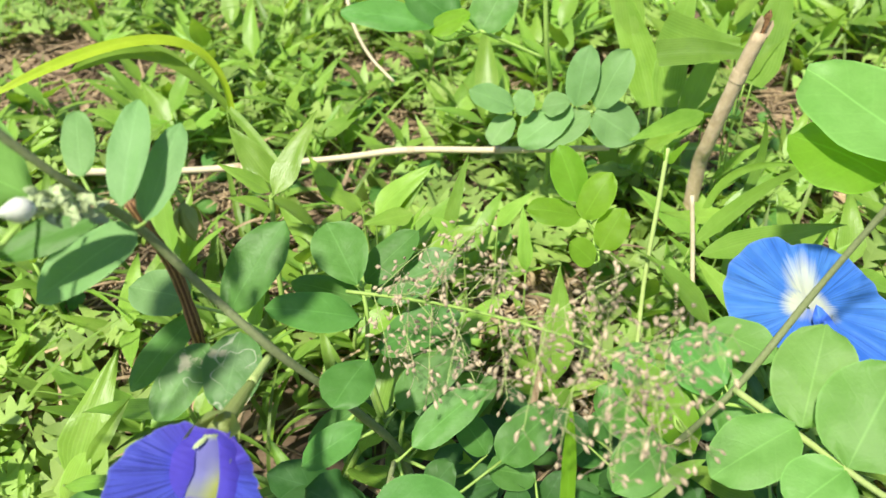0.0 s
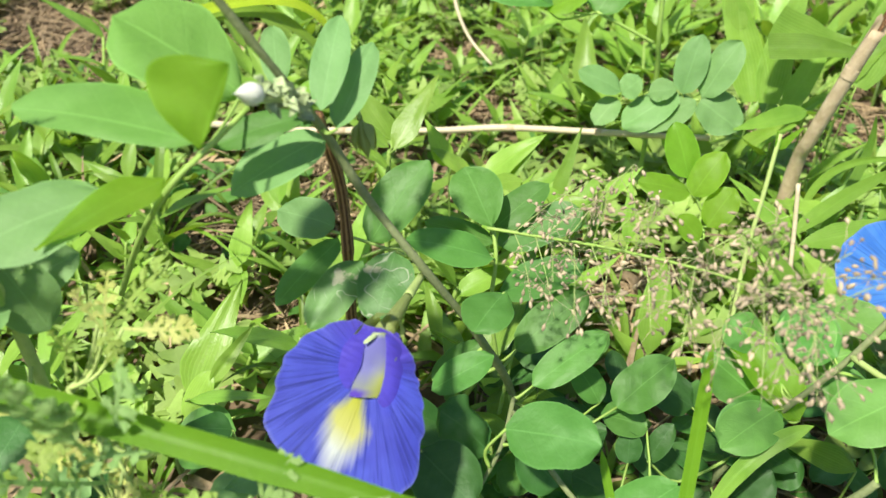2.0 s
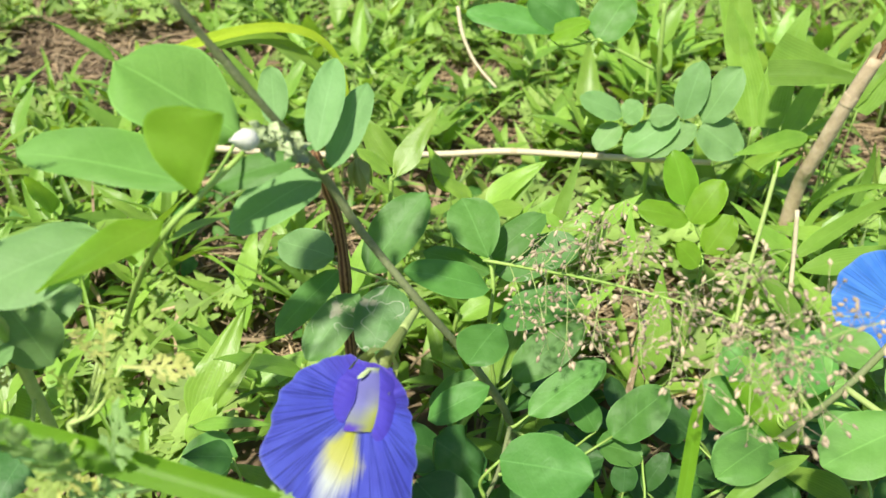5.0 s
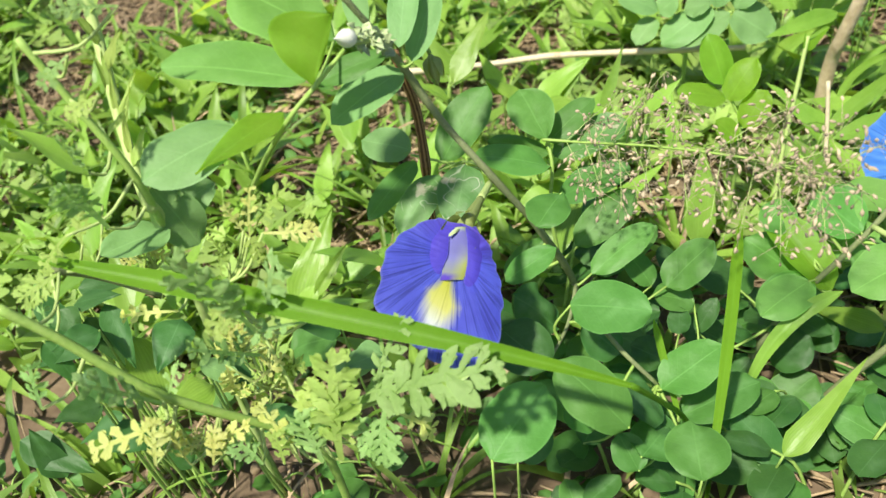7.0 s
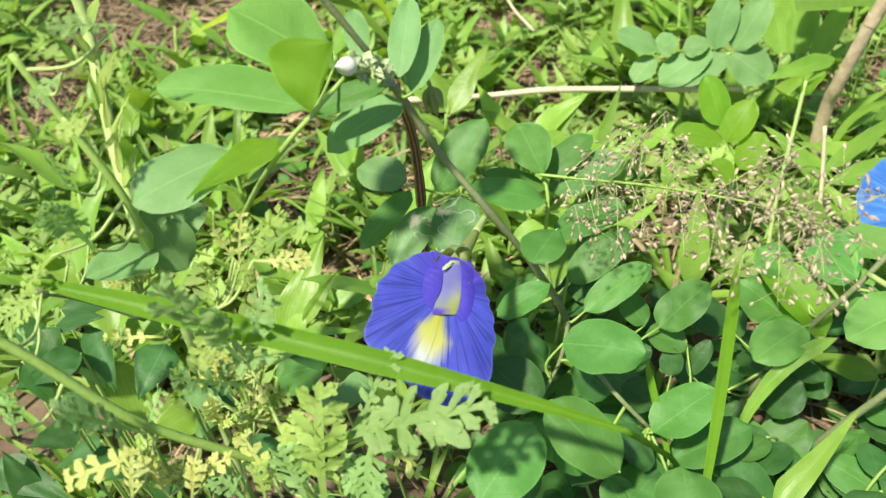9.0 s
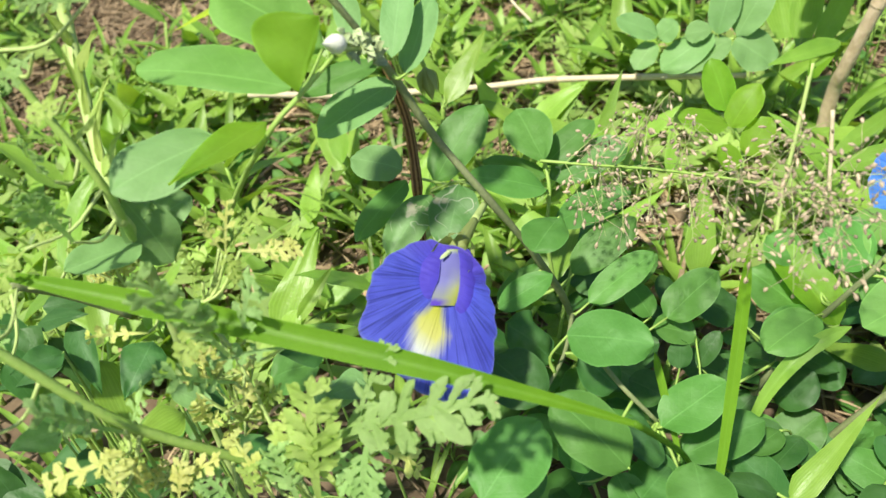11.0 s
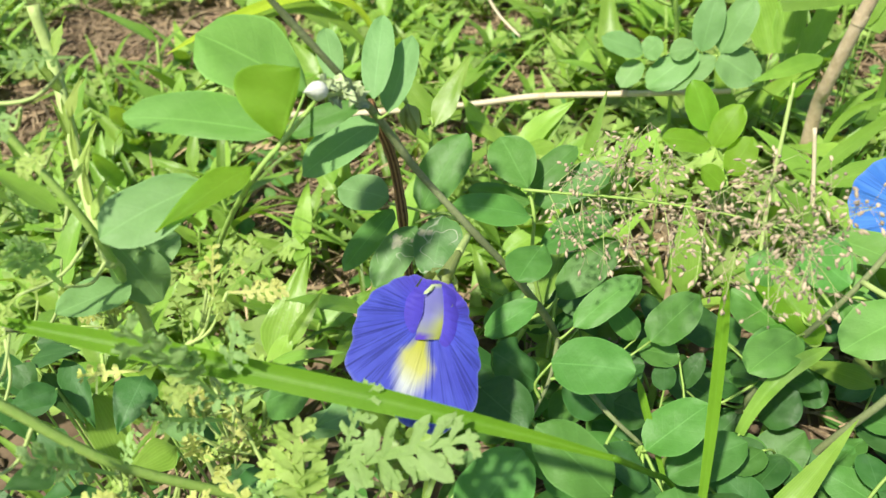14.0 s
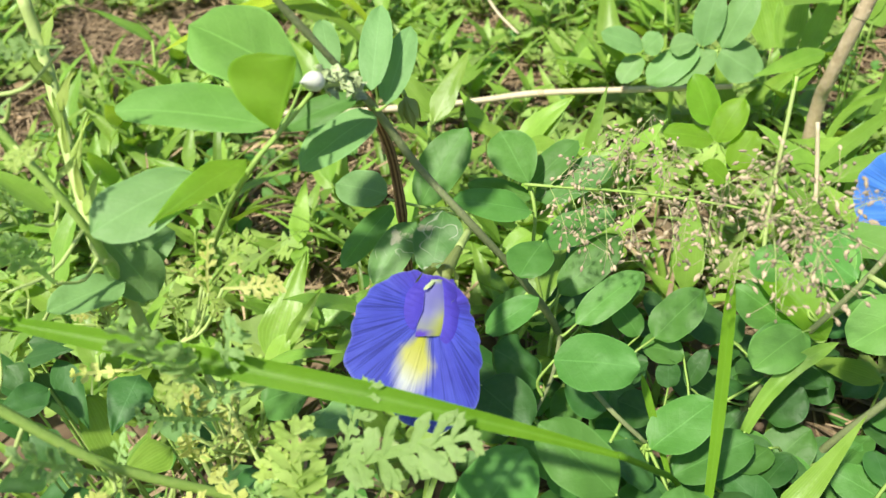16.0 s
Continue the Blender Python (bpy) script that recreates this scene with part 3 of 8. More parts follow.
def flower_violet(c, nrm, up, foot, node_at):
    fl = thing("pea_flower", c, "open violet-blue butterfly pea flower with yellow-white throat", "flower", "pea flowers")
    put = local(c, nrm, up)
    table = [(44, 9.3), (91, 9.8), (116, 12.9), (138, 15.2), (161, 18.8), (174, 21.3), (190, 23.4), (209, 28.9), (217, 28.8), (230, 29.0), (242, 30.2), (256, 32.8), (268, 34.2), (278, 32.2), (286, 30.0), (305, 21.2), (319, 16.2), (337, 12.3), (353, 10.5)]
    g = standard_petal(put, table, 245, 0.001, 0.0024, lambda x, y: 0.02 * max(0.0, x - 3) ** 2 + 0.012 * max(0.0, y) ** 2, 2.0)
    part("standard_petal", g, PETAL, fl, "violet-blue veined petal with yellow-white throat")
    # the wing petals grow out of the big petal and lap over the pale keel at the top of the throat
    def floor(x, y):
        s = math.hypot(x, y) / rim(table, math.degrees(math.atan2(y, x)) % 360)
        return -2.4 * max(0.0, 1 - s) ** 2 - 0.02 * max(0.0, x - 3) ** 2 - 0.012 * max(0.0, y) ** 2

    part("keel", sheet(put, floor, ((0.2, 8.4), (-2.0, 5.4), (-3.1, 0.2), (-4.3, -2.8), (-5.6, -7.0)), ((3.3, 8.2), (4.4, 5.0), (3.9, -0.5), (3.0, -4.0), (1.2, -7.4)), (0.3, 1.5, 0.3)), KEEL, fl, "pale lilac keel")
    part("wing_petal", sheet(put, floor, ((-2.4, 10.2), (-6.4, 8.0), (-8.9, 3.6), (-9.3, -1.2), (-7.9, -5.6)), ((0.7, 9.2), (-1.7, 5.8), (-2.7, 0.6), (-3.9, -2.0), (-5.9, -6.0)), (-0.7, 0.8, 1.3)), WING, fl, "violet folded wing petal")
    part("wing_petal", sheet(put, floor, ((6.4, 8.2), (8.0, 3.5), (7.8, -3.0), (6.4, -8.0), (3.6, -13.0)), ((1.4, 9.2), (3.2, 6.8), (3.1, -0.4), (2.3, -4.6), (1.0, -9.0)), (-0.7, 0.9, 1.3)), WING, fl, "violet folded wing petal")
    g = Geo()
    ribbon(g, put((0.0012, 0.0078, 0.0014)), put((-0.0004, 0.0070, 0.0022)), put((-0.0022, 0.0056, 0.0016)), 0.0011, put((0, 0, 1)) - put((0, 0, 0)), "oval", -0.2, 0.5, 4, 8, 0.2, 1.0)
    part("stigma", g, WOOL, fl, "small pale stigma")
    calyx(fl, foot, put((0.003, 0.0085, -0.002)))
    stem(fl, [node_at, foot], 0.0011, 0.0014, PALE_STEM, name="pedicel")


def flower_blue(c, nrm, up):
    fl = thing("pea_flower", c, "open clear blue butterfly pea flower with white throat", "flower", "pea flowers")
    put = local(c, nrm, up)
    table = [(15, 22.0), (40, 20.5), (60, 21.0), (82, 21.8), (102, 21.8), (113, 26.5), (125, 28.5), (145, 29.5), (165, 28.5), (190, 26.0), (215, 21.0), (240, 16.5), (268, 14.0), (290, 20.0), (312, 30.0), (335, 33.0), (352, 29.0)]
    g = standard_petal(put, table, 97, 0.001, 0.006, lambda x, y: 0.008 * max(0.0, -x - 4) ** 1.6 + 0.01 * max(0.0, x - 8) ** 1.6 - 0.8 * math.sin(math.atan2(y, x) * 19 + math.hypot(x, y) * 0.08) * min(1.0, math.hypot(x, y) / 22) ** 2, 5.0)
    part("standard_petal", g, PETAL_BLUE, fl, "clear blue veined petal with white throat")
    part("wing_petal", lobe(put, [(2.0, -1), (4.5, -0.5), (8, -5), (9.5, -11), (5.5, -12), (2.5, -7)], 2.6, 1.5), WING_BLUE, fl, "blue folded wing petal")
    part("keel", lobe(put, [(2.5, 1.2), (5.0, -1.0), (4.4, -6), (2.4, -7), (1.4, -3)], 1.8, 2.2), WING_BLUE, fl, "blue keel tip")
    calyx(fl, put((0.004, -0.016, -0.02)), put((0.002, -0.006, -0.006)))
    stem(fl, [put((0.004, -0.016, -0.02)), put((0.0, -0.03, -0.026))], 0.0012, 0.0012, PALE_STEM, name="pedicel")


def bud_head(at, along):
    g = Geo()
    blob(g, at, along, 0.0100, 0.0050, 12, 12, 1.35)
    part("bud", g, BUD, flower_bud, "white closed bud")


def bract(at, along):
    g = Geo()
    a, d = Vector(at), Vector(along).normalized()
    ribbon(g, a, a + d * 0.002 + Vector((0, -0.0008, 0.001)), a + d * 0.0036, 0.0023, (0.1, -0.6, 0.8), "lance", 0.4, 0.3, 4, 6, 0.3, at[0] * 900)
    part("bract", g, WOOL, flower_bud, "pale hairy bract")


def bracts_along(a, b, count):
    """Pale curled bracts crowded round a stretch of the stalk."""
    rnd = random.Random(21)
    a, b = Vector(a), Vector(b)
    for k in range(count):
        p = a.lerp(b, rnd.random()) + Vector((rnd.gauss(0, 1), rnd.gauss(0, 1), rnd.gauss(0, 1))) * 0.0012
        d = Vector((rnd.gauss(0, 1), rnd.gauss(-0.5, 1), rnd.gauss(0.4, 1))).normalized()
        bract(p, d)


def green_bud(at, along):
    bd = thing("green_bud", at, "closed green pea bud with pointed sepals hanging by the vine", "bud")
    g = Geo()
    blob(g, at, along, 0.0105, 0.0046, 10, 10, 0.8)
    part("bud", g, CALYX, bd)
    a, d = Vector(at), Vector(along).normalized()
    s = d.orthogonal().normalized()
    for k in range(4):
        side = Matrix.Rotation(1.571 * k, 3, d) @ s
        g = Geo()
        base = a - d * 0.004 + side * 0.0018
        ribbon(g, base, base + d * 0.003 + side * 0.0018, base + d * 0.0075 + side * 0.0012, 0.0032, side, "lance", 0.1)
        part("sepal", g, CALYX, bd)
    stem(bd, [a - d * 0.005, a - d * 0.011 + Vector((-0.002, 0.001, 0.002))], 0.0007, 0.0006, GREEN_STEM, name="pedicel")


def split_top(plant, at, along):
    a, d = Vector(at), Vector(along).normalized()
    s = d.cross(Vector((0, 0.6, 0.8))).normalized()
    for k, (o, h) in enumerate(((-0.9, 0.006), (0.1, 0.011), (0.9, 0.008))):
        g = Geo()
        base = a + s * o * 0.0028 - d * 0.004
        ribbon(g, base, base + d * h * 0.7, base + d * (h + 0.004) + s * o * 0.001, 0.0034, (0.1, -0.6, 0.8), "strap", 0.5, 0.3, 4, 6, 0.3, k + 3.0)
        part("splinter", g, (STALK, BROWN, STALK)[k], plant)


def panicle(line):
    """An open flowering head: a main axis, thin branches and small pinkish spikelets on hair-thin stalks."""
    rnd = random.Random(8)
    head = thing("grass_panicle", line[0], "open grass flowering head with small pinkish-tan spikelets", "grass")
    stem(head, line, 0.0006, 0.00025, GREEN_STEM, name="axis", seg=6)
    pts = spline(line, 8)
    n = len(pts)
    for b in range(40):
        at = 1 + int((n - 3) * (0.08 + 0.92 * b / 39))
        c = pts[at]
        frac = at / n
        ax = (pts[at + 1] - pts[at - 1]).normalized()
        ref = Matrix.Rotation(b * 2.4 + rnd.uniform(-0.4, 0.4), 3, ax) @ ax.orthogonal().normalized()
        reach = (0.022 + 0.012 * math.sin(math.pi * min(1, frac + 0.15))) * rnd.uniform(0.6, 1.1)
        end = c + (ref * 0.85 + ax * 0.55 + Vector((0, 0, -0.25))).normalized() * reach
        mid = c.lerp(end, 0.5) + Vector((0, 0, 0.002))
        br = stem(head, [c, mid, end], 0.00016, 0.00010, PALE_STEM, name="branch", seg=5, steps=4)
        for k in range(17):
            s = rnd.uniform(0.25, 1.0)
            p = c.lerp(mid, 2 * s) if s < 0.5 else mid.lerp(end, 2 * s - 1)
            out_dir = Vector((rnd.gauss(0, 1), rnd.gauss(0, 1), rnd.gauss(-0.2, 1))).normalized()
            q = p + out_dir * rnd.uniform(0.003, 0.009)
            g = Geo()
            tube(g, [p, q], 0.00006, 0.00006, 4, 1)
            blob(g, q, out_dir + Vector((0, 0, -0.6)), rnd.uniform(0.0017, 0.0028), rnd.uniform(0.0008, 0.0013), 6, 5)
            part("spikelet", g, SPIKE, br)



# ---- the climbing pea in the middle ----

vine = thing("pea_vine", (-0.012, 0.215, 0.015), "climbing butterfly pea vine with grey-green stem and oval leaflets", "vine")
stem(vine, [(-0.0794, 0.1495, 0.2466), (-0.0739, 0.1546, 0.2328), (-0.0642, 0.1603, 0.2129), (-0.0586, 0.1719, 0.1929), (-0.0495, 0.175, 0.1719), (-0.0341, 0.1732, 0.1498), (-0.0179, 0.1818, 0.1163), (-0.0046, 0.1938, 0.0727), (-0.0019, 0.1968, 0.012)], 0.00083, 0.00153, VINE, knobs=0.25, name='main_stem')
leaf(vine, (-0.0575, 0.1659, 0.2025), (-0.0558, 0.1869, 0.2171), 0.0089, (0.06, -0.57, 0.82), PEA_BLUE)
leaf(vine, (-0.0546, 0.1688, 0.196), (-0.0483, 0.1885, 0.2097), 0.0090, (-0.01, -0.57, 0.82), PEA_BLUE)
leaf(vine, (-0.0711, 0.1792, 0.2017), (-0.0759, 0.1963, 0.2093), 0.0078, (0.11, -0.38, 0.92), PEA_BLUE)
leaf(vine, (-0.0611, 0.1645, 0.2016), (-0.0816, 0.1549, 0.1974), 0.0088, (0.02, -0.44, 0.9), PEA)
leaf(vine, (-0.0591, 0.1731, 0.1911), (-0.0794, 0.1567, 0.1833), 0.0149, (-0.03, -0.4, 0.92), PEA_BLUE)
leaf(vine, (-0.0669, 0.2067, 0.1378), (-0.0858, 0.2099, 0.1409), 0.0166, (0.11, -0.28, 0.95), PEA_BLUE)
leaf(vine, (-0.0652, 0.2044, 0.1343), (-0.0813, 0.1814, 0.1254), 0.0105, (0.01, -0.36, 0.93), PEA)
leaf(vine, (-0.0551, 0.2042, 0.1345), (-0.0382, 0.2247, 0.1534), 0.0173, (-0.18, -0.59, 0.79), PEA)
leaf(vine, (-0.0165, 0.214, 0.1359), (-0.0267, 0.2313, 0.1474), 0.0180, (0.13, -0.5, 0.86), PEA, prof='obov')
leaf(vine, (-0.0155, 0.2048, 0.1303), (-0.0431, 0.2015, 0.1384), 0.0140, (0.3, -0.25, 0.92), PEA)
leaf(vine, (-0.0158, 0.2157, 0.1281), (-0.0392, 0.2216, 0.1311), 0.0105, (0.05, -0.29, 0.96), PEA)
leaf(vine, (-0.043, 0.1783, 0.1511), (-0.0465, 0.1602, 0.1402), 0.0158, (0, -0.52, 0.86), PEA_WORN)
leaf(vine, (-0.0529, 0.1786, 0.1473), (-0.0656, 0.1619, 0.1352), 0.0128, (-0.12, -0.52, 0.85), PEA_WORN)
leaf(vine, (-0.0113, 0.1842, 0.1338), (-0.0197, 0.1672, 0.1329), 0.0154, (0.08, -0.09, 0.99), PEA, prof='obov')
leaf(vine, (-0.0154, 0.2242, 0.1278), (0.002, 0.2373, 0.1387), 0.0127, (-0.21, -0.45, 0.87), PEA)
leaf(vine, (-0.0139, 0.2227, 0.1224), (0.0145, 0.2311, 0.1313), 0.0170, (-0.19, -0.34, 0.92), PEA_WORN)
leaf(vine, (-0.0125, 0.2127, 0.1086), (0.0154, 0.2164, 0.1202), 0.0153, (-0.33, -0.32, 0.89), PEA)
leaf(vine, (-0.0036, 0.213, 0.0841), (0.0184, 0.2261, 0.1008), 0.0176, (-0.34, -0.47, 0.81), PEA)
leaf(vine, (0.0029, 0.1998, 0.0786), (0.0268, 0.2119, 0.094), 0.0146, (-0.34, -0.41, 0.85), PEA)
leaf(vine, (-0.0329, 0.182, 0.0963), (-0.0165, 0.1886, 0.1089), 0.0092, (-0.42, -0.45, 0.79), PEA)
stem(vine, [(-0.0162, 0.2191, 0.1326), (-0.0144, 0.2123, 0.1237), (-0.0153, 0.2071, 0.1068), (-0.0119, 0.2052, 0.0831)], 0.00066, 0.00082, GREEN_STEM, name='petiole')
stem(vine, [(-0.053, 0.1793, 0.1482), (-0.0435, 0.1822, 0.1497), (-0.0346, 0.1755, 0.1495)], 0.00049, 0.00048, GREEN_STEM, name='petiole')
stem(vine, [(-0.0671, 0.2057, 0.1366), (-0.0537, 0.2016, 0.1357), (-0.0359, 0.1793, 0.148)], 0.00055, 0.00049, GREEN_STEM, name='petiole')
stem(vine, [(-0.0267, 0.2077, 0.1312), (-0.0156, 0.2105, 0.1263)], 0.00055, 0.00056, GREEN_STEM, name='petiole')
# These two leaves carry the flower's shadow in their dark green.
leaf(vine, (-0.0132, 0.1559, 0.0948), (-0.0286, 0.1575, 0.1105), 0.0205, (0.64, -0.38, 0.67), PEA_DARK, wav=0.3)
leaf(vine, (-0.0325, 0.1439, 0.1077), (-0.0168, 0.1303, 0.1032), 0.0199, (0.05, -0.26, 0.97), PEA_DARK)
leaf(vine, (-0.009, 0.148, 0.1148), (0.0168, 0.1429, 0.1167), 0.0203, (-0.11, -0.22, 0.97), PEA)
leaf(vine, (-0.0315, 0.1678, 0.1068), (-0.0133, 0.1739, 0.117), 0.0111, (-0.35, -0.39, 0.85), PEA)
leaf(vine, (-0.0059, 0.1953, 0.0991), (0.017, 0.2087, 0.1142), 0.0154, (-0.3, -0.44, 0.85), PEA)
leaf(vine, (-0.0003, 0.1805, 0.0982), (0.0227, 0.1947, 0.1093), 0.0126, (-0.21, -0.37, 0.9), PEA)
leaf(vine, (0.0229, 0.1866, 0.0857), (0.0145, 0.1958, 0.094), 0.0111, (0.21, -0.54, 0.81), PEA)
leaf(vine, (0.0271, 0.1787, 0.0929), (0.0436, 0.1866, 0.1082), 0.0160, (-0.46, -0.48, 0.75), PEA)
leaf(vine, (0.0377, 0.1782, 0.0847), (0.0226, 0.1793, 0.0884), 0.0129, (0.21, -0.26, 0.94), PEA)
leaf(vine, (0.0219, 0.1381, 0.0831), (0.0435, 0.1522, 0.0901), 0.0173, (-0.14, -0.27, 0.95), PEA)
leaf(vine, (0.0072, 0.1043, 0.1074), (-0.014, 0.1179, 0.1215), 0.0190, (0.3, -0.42, 0.86), PEA)
leaf(vine, (-0.0326, 0.0883, 0.1132), (-0.0177, 0.1112, 0.1187), 0.0204, (-0.01, -0.23, 0.97), PEA)
leaf(vine, (0.0298, 0.1393, 0.0665), (0.0583, 0.1507, 0.0719), 0.0172, (-0.1, -0.21, 0.97), PEA)
leaf(vine, (0.0705, 0.1662, 0.0305), (0.0887, 0.1766, 0.0449), 0.0197, (-0.42, -0.4, 0.82), PEA)
leaf(vine, (0.0552, 0.1572, 0.0287), (0.0747, 0.1568, 0.0341), 0.0204, (-0.26, -0.19, 0.95), PEA)
# PEA_DARK leaflets from here have the shade between leaves in their colour.
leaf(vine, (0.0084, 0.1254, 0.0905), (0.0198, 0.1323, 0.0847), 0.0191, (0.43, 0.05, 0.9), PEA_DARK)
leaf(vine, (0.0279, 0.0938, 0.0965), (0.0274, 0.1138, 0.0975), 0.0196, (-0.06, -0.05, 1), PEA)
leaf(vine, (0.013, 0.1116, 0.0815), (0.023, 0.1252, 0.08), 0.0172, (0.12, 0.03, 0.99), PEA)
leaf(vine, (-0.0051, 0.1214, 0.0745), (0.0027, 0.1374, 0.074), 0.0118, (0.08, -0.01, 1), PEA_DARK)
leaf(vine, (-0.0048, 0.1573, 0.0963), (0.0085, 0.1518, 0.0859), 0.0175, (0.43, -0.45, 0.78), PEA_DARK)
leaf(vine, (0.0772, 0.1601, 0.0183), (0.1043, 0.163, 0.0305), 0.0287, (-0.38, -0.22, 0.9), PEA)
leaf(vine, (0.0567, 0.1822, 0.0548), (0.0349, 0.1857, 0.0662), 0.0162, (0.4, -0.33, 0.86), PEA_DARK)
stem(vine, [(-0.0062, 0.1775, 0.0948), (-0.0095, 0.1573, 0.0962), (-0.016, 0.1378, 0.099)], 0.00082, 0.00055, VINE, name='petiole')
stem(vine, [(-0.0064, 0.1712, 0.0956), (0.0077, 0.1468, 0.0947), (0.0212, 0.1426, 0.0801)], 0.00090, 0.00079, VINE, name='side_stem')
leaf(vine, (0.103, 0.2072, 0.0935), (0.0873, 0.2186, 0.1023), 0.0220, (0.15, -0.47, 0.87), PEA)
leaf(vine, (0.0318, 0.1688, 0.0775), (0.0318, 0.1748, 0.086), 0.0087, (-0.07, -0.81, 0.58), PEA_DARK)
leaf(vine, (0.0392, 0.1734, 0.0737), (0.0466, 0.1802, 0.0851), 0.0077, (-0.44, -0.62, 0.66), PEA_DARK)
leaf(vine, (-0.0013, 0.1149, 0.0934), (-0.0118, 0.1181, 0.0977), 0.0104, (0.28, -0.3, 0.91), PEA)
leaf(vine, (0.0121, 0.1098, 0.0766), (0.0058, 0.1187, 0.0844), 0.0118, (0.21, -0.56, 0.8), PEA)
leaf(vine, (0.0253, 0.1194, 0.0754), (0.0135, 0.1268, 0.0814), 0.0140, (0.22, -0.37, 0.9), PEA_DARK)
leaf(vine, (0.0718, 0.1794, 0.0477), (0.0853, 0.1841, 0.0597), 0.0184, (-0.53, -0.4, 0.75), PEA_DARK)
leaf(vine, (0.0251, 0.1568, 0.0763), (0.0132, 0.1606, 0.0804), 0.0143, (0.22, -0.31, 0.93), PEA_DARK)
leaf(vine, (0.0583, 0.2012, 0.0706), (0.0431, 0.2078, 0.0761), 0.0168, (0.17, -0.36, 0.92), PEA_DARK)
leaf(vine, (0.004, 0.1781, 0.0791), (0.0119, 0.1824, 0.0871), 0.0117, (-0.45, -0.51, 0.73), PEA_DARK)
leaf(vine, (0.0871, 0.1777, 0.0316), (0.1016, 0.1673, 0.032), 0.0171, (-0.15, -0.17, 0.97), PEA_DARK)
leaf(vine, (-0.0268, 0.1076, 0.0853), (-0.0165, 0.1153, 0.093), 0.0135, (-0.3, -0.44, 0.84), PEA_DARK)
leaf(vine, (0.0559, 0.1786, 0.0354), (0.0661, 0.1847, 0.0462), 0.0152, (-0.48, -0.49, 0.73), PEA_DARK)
stem(vine, [(0.0722, 0.1854, 0.0671), (0.0651, 0.1856, 0.044), (0.0637, 0.1886, 0.012)], 0.00141, 0.00159, VINE, name='side_stem')
stem(vine, [(0.1104, 0.169, 0.0766), (0.1068, 0.1695, 0.0679), (0.0951, 0.1758, 0.0332), (0.0928, 0.1788, 0.012)], 0.00139, 0.00163, VINE, name='side_stem')
stem(vine, [(-0.0591, 0.1708, 0.1949), (-0.0572, 0.169, 0.1944), (-0.0546, 0.1688, 0.196)], 0.0007, 0.0004, GREEN_STEM, name="petiole", seg=5, steps=4)
stem(vine, [(-0.0603, 0.1685, 0.1989), (-0.0649, 0.1711, 0.1975), (-0.0711, 0.1792, 0.2017)], 0.0007, 0.0004, GREEN_STEM, name="petiole", seg=5, steps=4)
stem(vine, [(-0.0162, 0.2191, 0.1326), (-0.0158, 0.2157, 0.1331), (-0.0165, 0.214, 0.1359)], 0.0007, 0.0004, GREEN_STEM, name="petiole", seg=5, steps=4)
stem(vine, [(-0.0178, 0.2099, 0.1273), (-0.0154, 0.2075, 0.1278), (-0.0155, 0.2048, 0.1303)], 0.0007, 0.0004, GREEN_STEM, name="petiole", seg=5, steps=4)
stem(vine, [(-0.0227, 0.1792, 0.1263), (-0.0158, 0.1843, 0.1287), (-0.0113, 0.1842, 0.1338)], 0.0007, 0.0004, GREEN_STEM, name="petiole", seg=5, steps=4)
stem(vine, [(-0.016, 0.2184, 0.1317), (-0.0167, 0.2206, 0.1284), (-0.0154, 0.2242, 0.1278)], 0.0007, 0.0004, GREEN_STEM, name="petiole", seg=5, steps=4)
stem(vine, [(-0.0153, 0.2157, 0.1282), (-0.0163, 0.2187, 0.1239), (-0.0139, 0.2227, 0.1224)], 0.0007, 0.0004, GREEN_STEM, name="petiole", seg=5, steps=4)
stem(vine, [(-0.0152, 0.2082, 0.1102), (-0.0148, 0.2103, 0.1084), (-0.0125, 0.2127, 0.1086)], 0.0007, 0.0004, GREEN_STEM, name="petiole", seg=5, steps=4)
stem(vine, [(-0.0119, 0.2052, 0.0831), (-0.0093, 0.2081, 0.0812), (-0.0036, 0.213, 0.0841)], 0.0007, 0.0004, GREEN_STEM, name="petiole", seg=5, steps=4)
stem(vine, [(-0.0046, 0.1938, 0.0727), (-0.0026, 0.1959, 0.0734), (0.0029, 0.1998, 0.0786)], 0.0007, 0.0004, GREEN_STEM, name="petiole", seg=5, steps=4)
stem(vine, [(-0.0126, 0.1866, 0.0988), (-0.0259, 0.1831, 0.093), (-0.0329, 0.182, 0.0963)], 0.0007, 0.0004, GREEN_STEM, name="petiole", seg=5, steps=4)
stem(vine, [(-0.016, 0.1378, 0.099), (-0.0271, 0.1433, 0.1022), (-0.0325, 0.1439, 0.1077)], 0.0007, 0.0004, GREEN_STEM, name="petiole", seg=5, steps=4)
stem(vine, [(-0.0127, 0.1475, 0.0976), (-0.0143, 0.1484, 0.1042), (-0.009, 0.148, 0.1148)], 0.0007, 0.0004, GREEN_STEM, name="petiole", seg=5, steps=4)
stem(vine, [(-0.0166, 0.183, 0.1119), (-0.0277, 0.1741, 0.1051), (-0.0315, 0.1678, 0.1068)], 0.0007, 0.0004, GREEN_STEM, name="petiole", seg=5, steps=4)
stem(vine, [(-0.0112, 0.1878, 0.0945), (-0.0101, 0.1907, 0.0947), (-0.0059, 0.1953, 0.0991)], 0.0007, 0.0004, GREEN_STEM, name="petiole", seg=5, steps=4)
stem(vine, [(-0.0062, 0.1775, 0.0948), (-0.0044, 0.1783, 0.0952), (-0.0003, 0.1805, 0.0982)], 0.0007, 0.0004, GREEN_STEM, name="petiole", seg=5, steps=4)
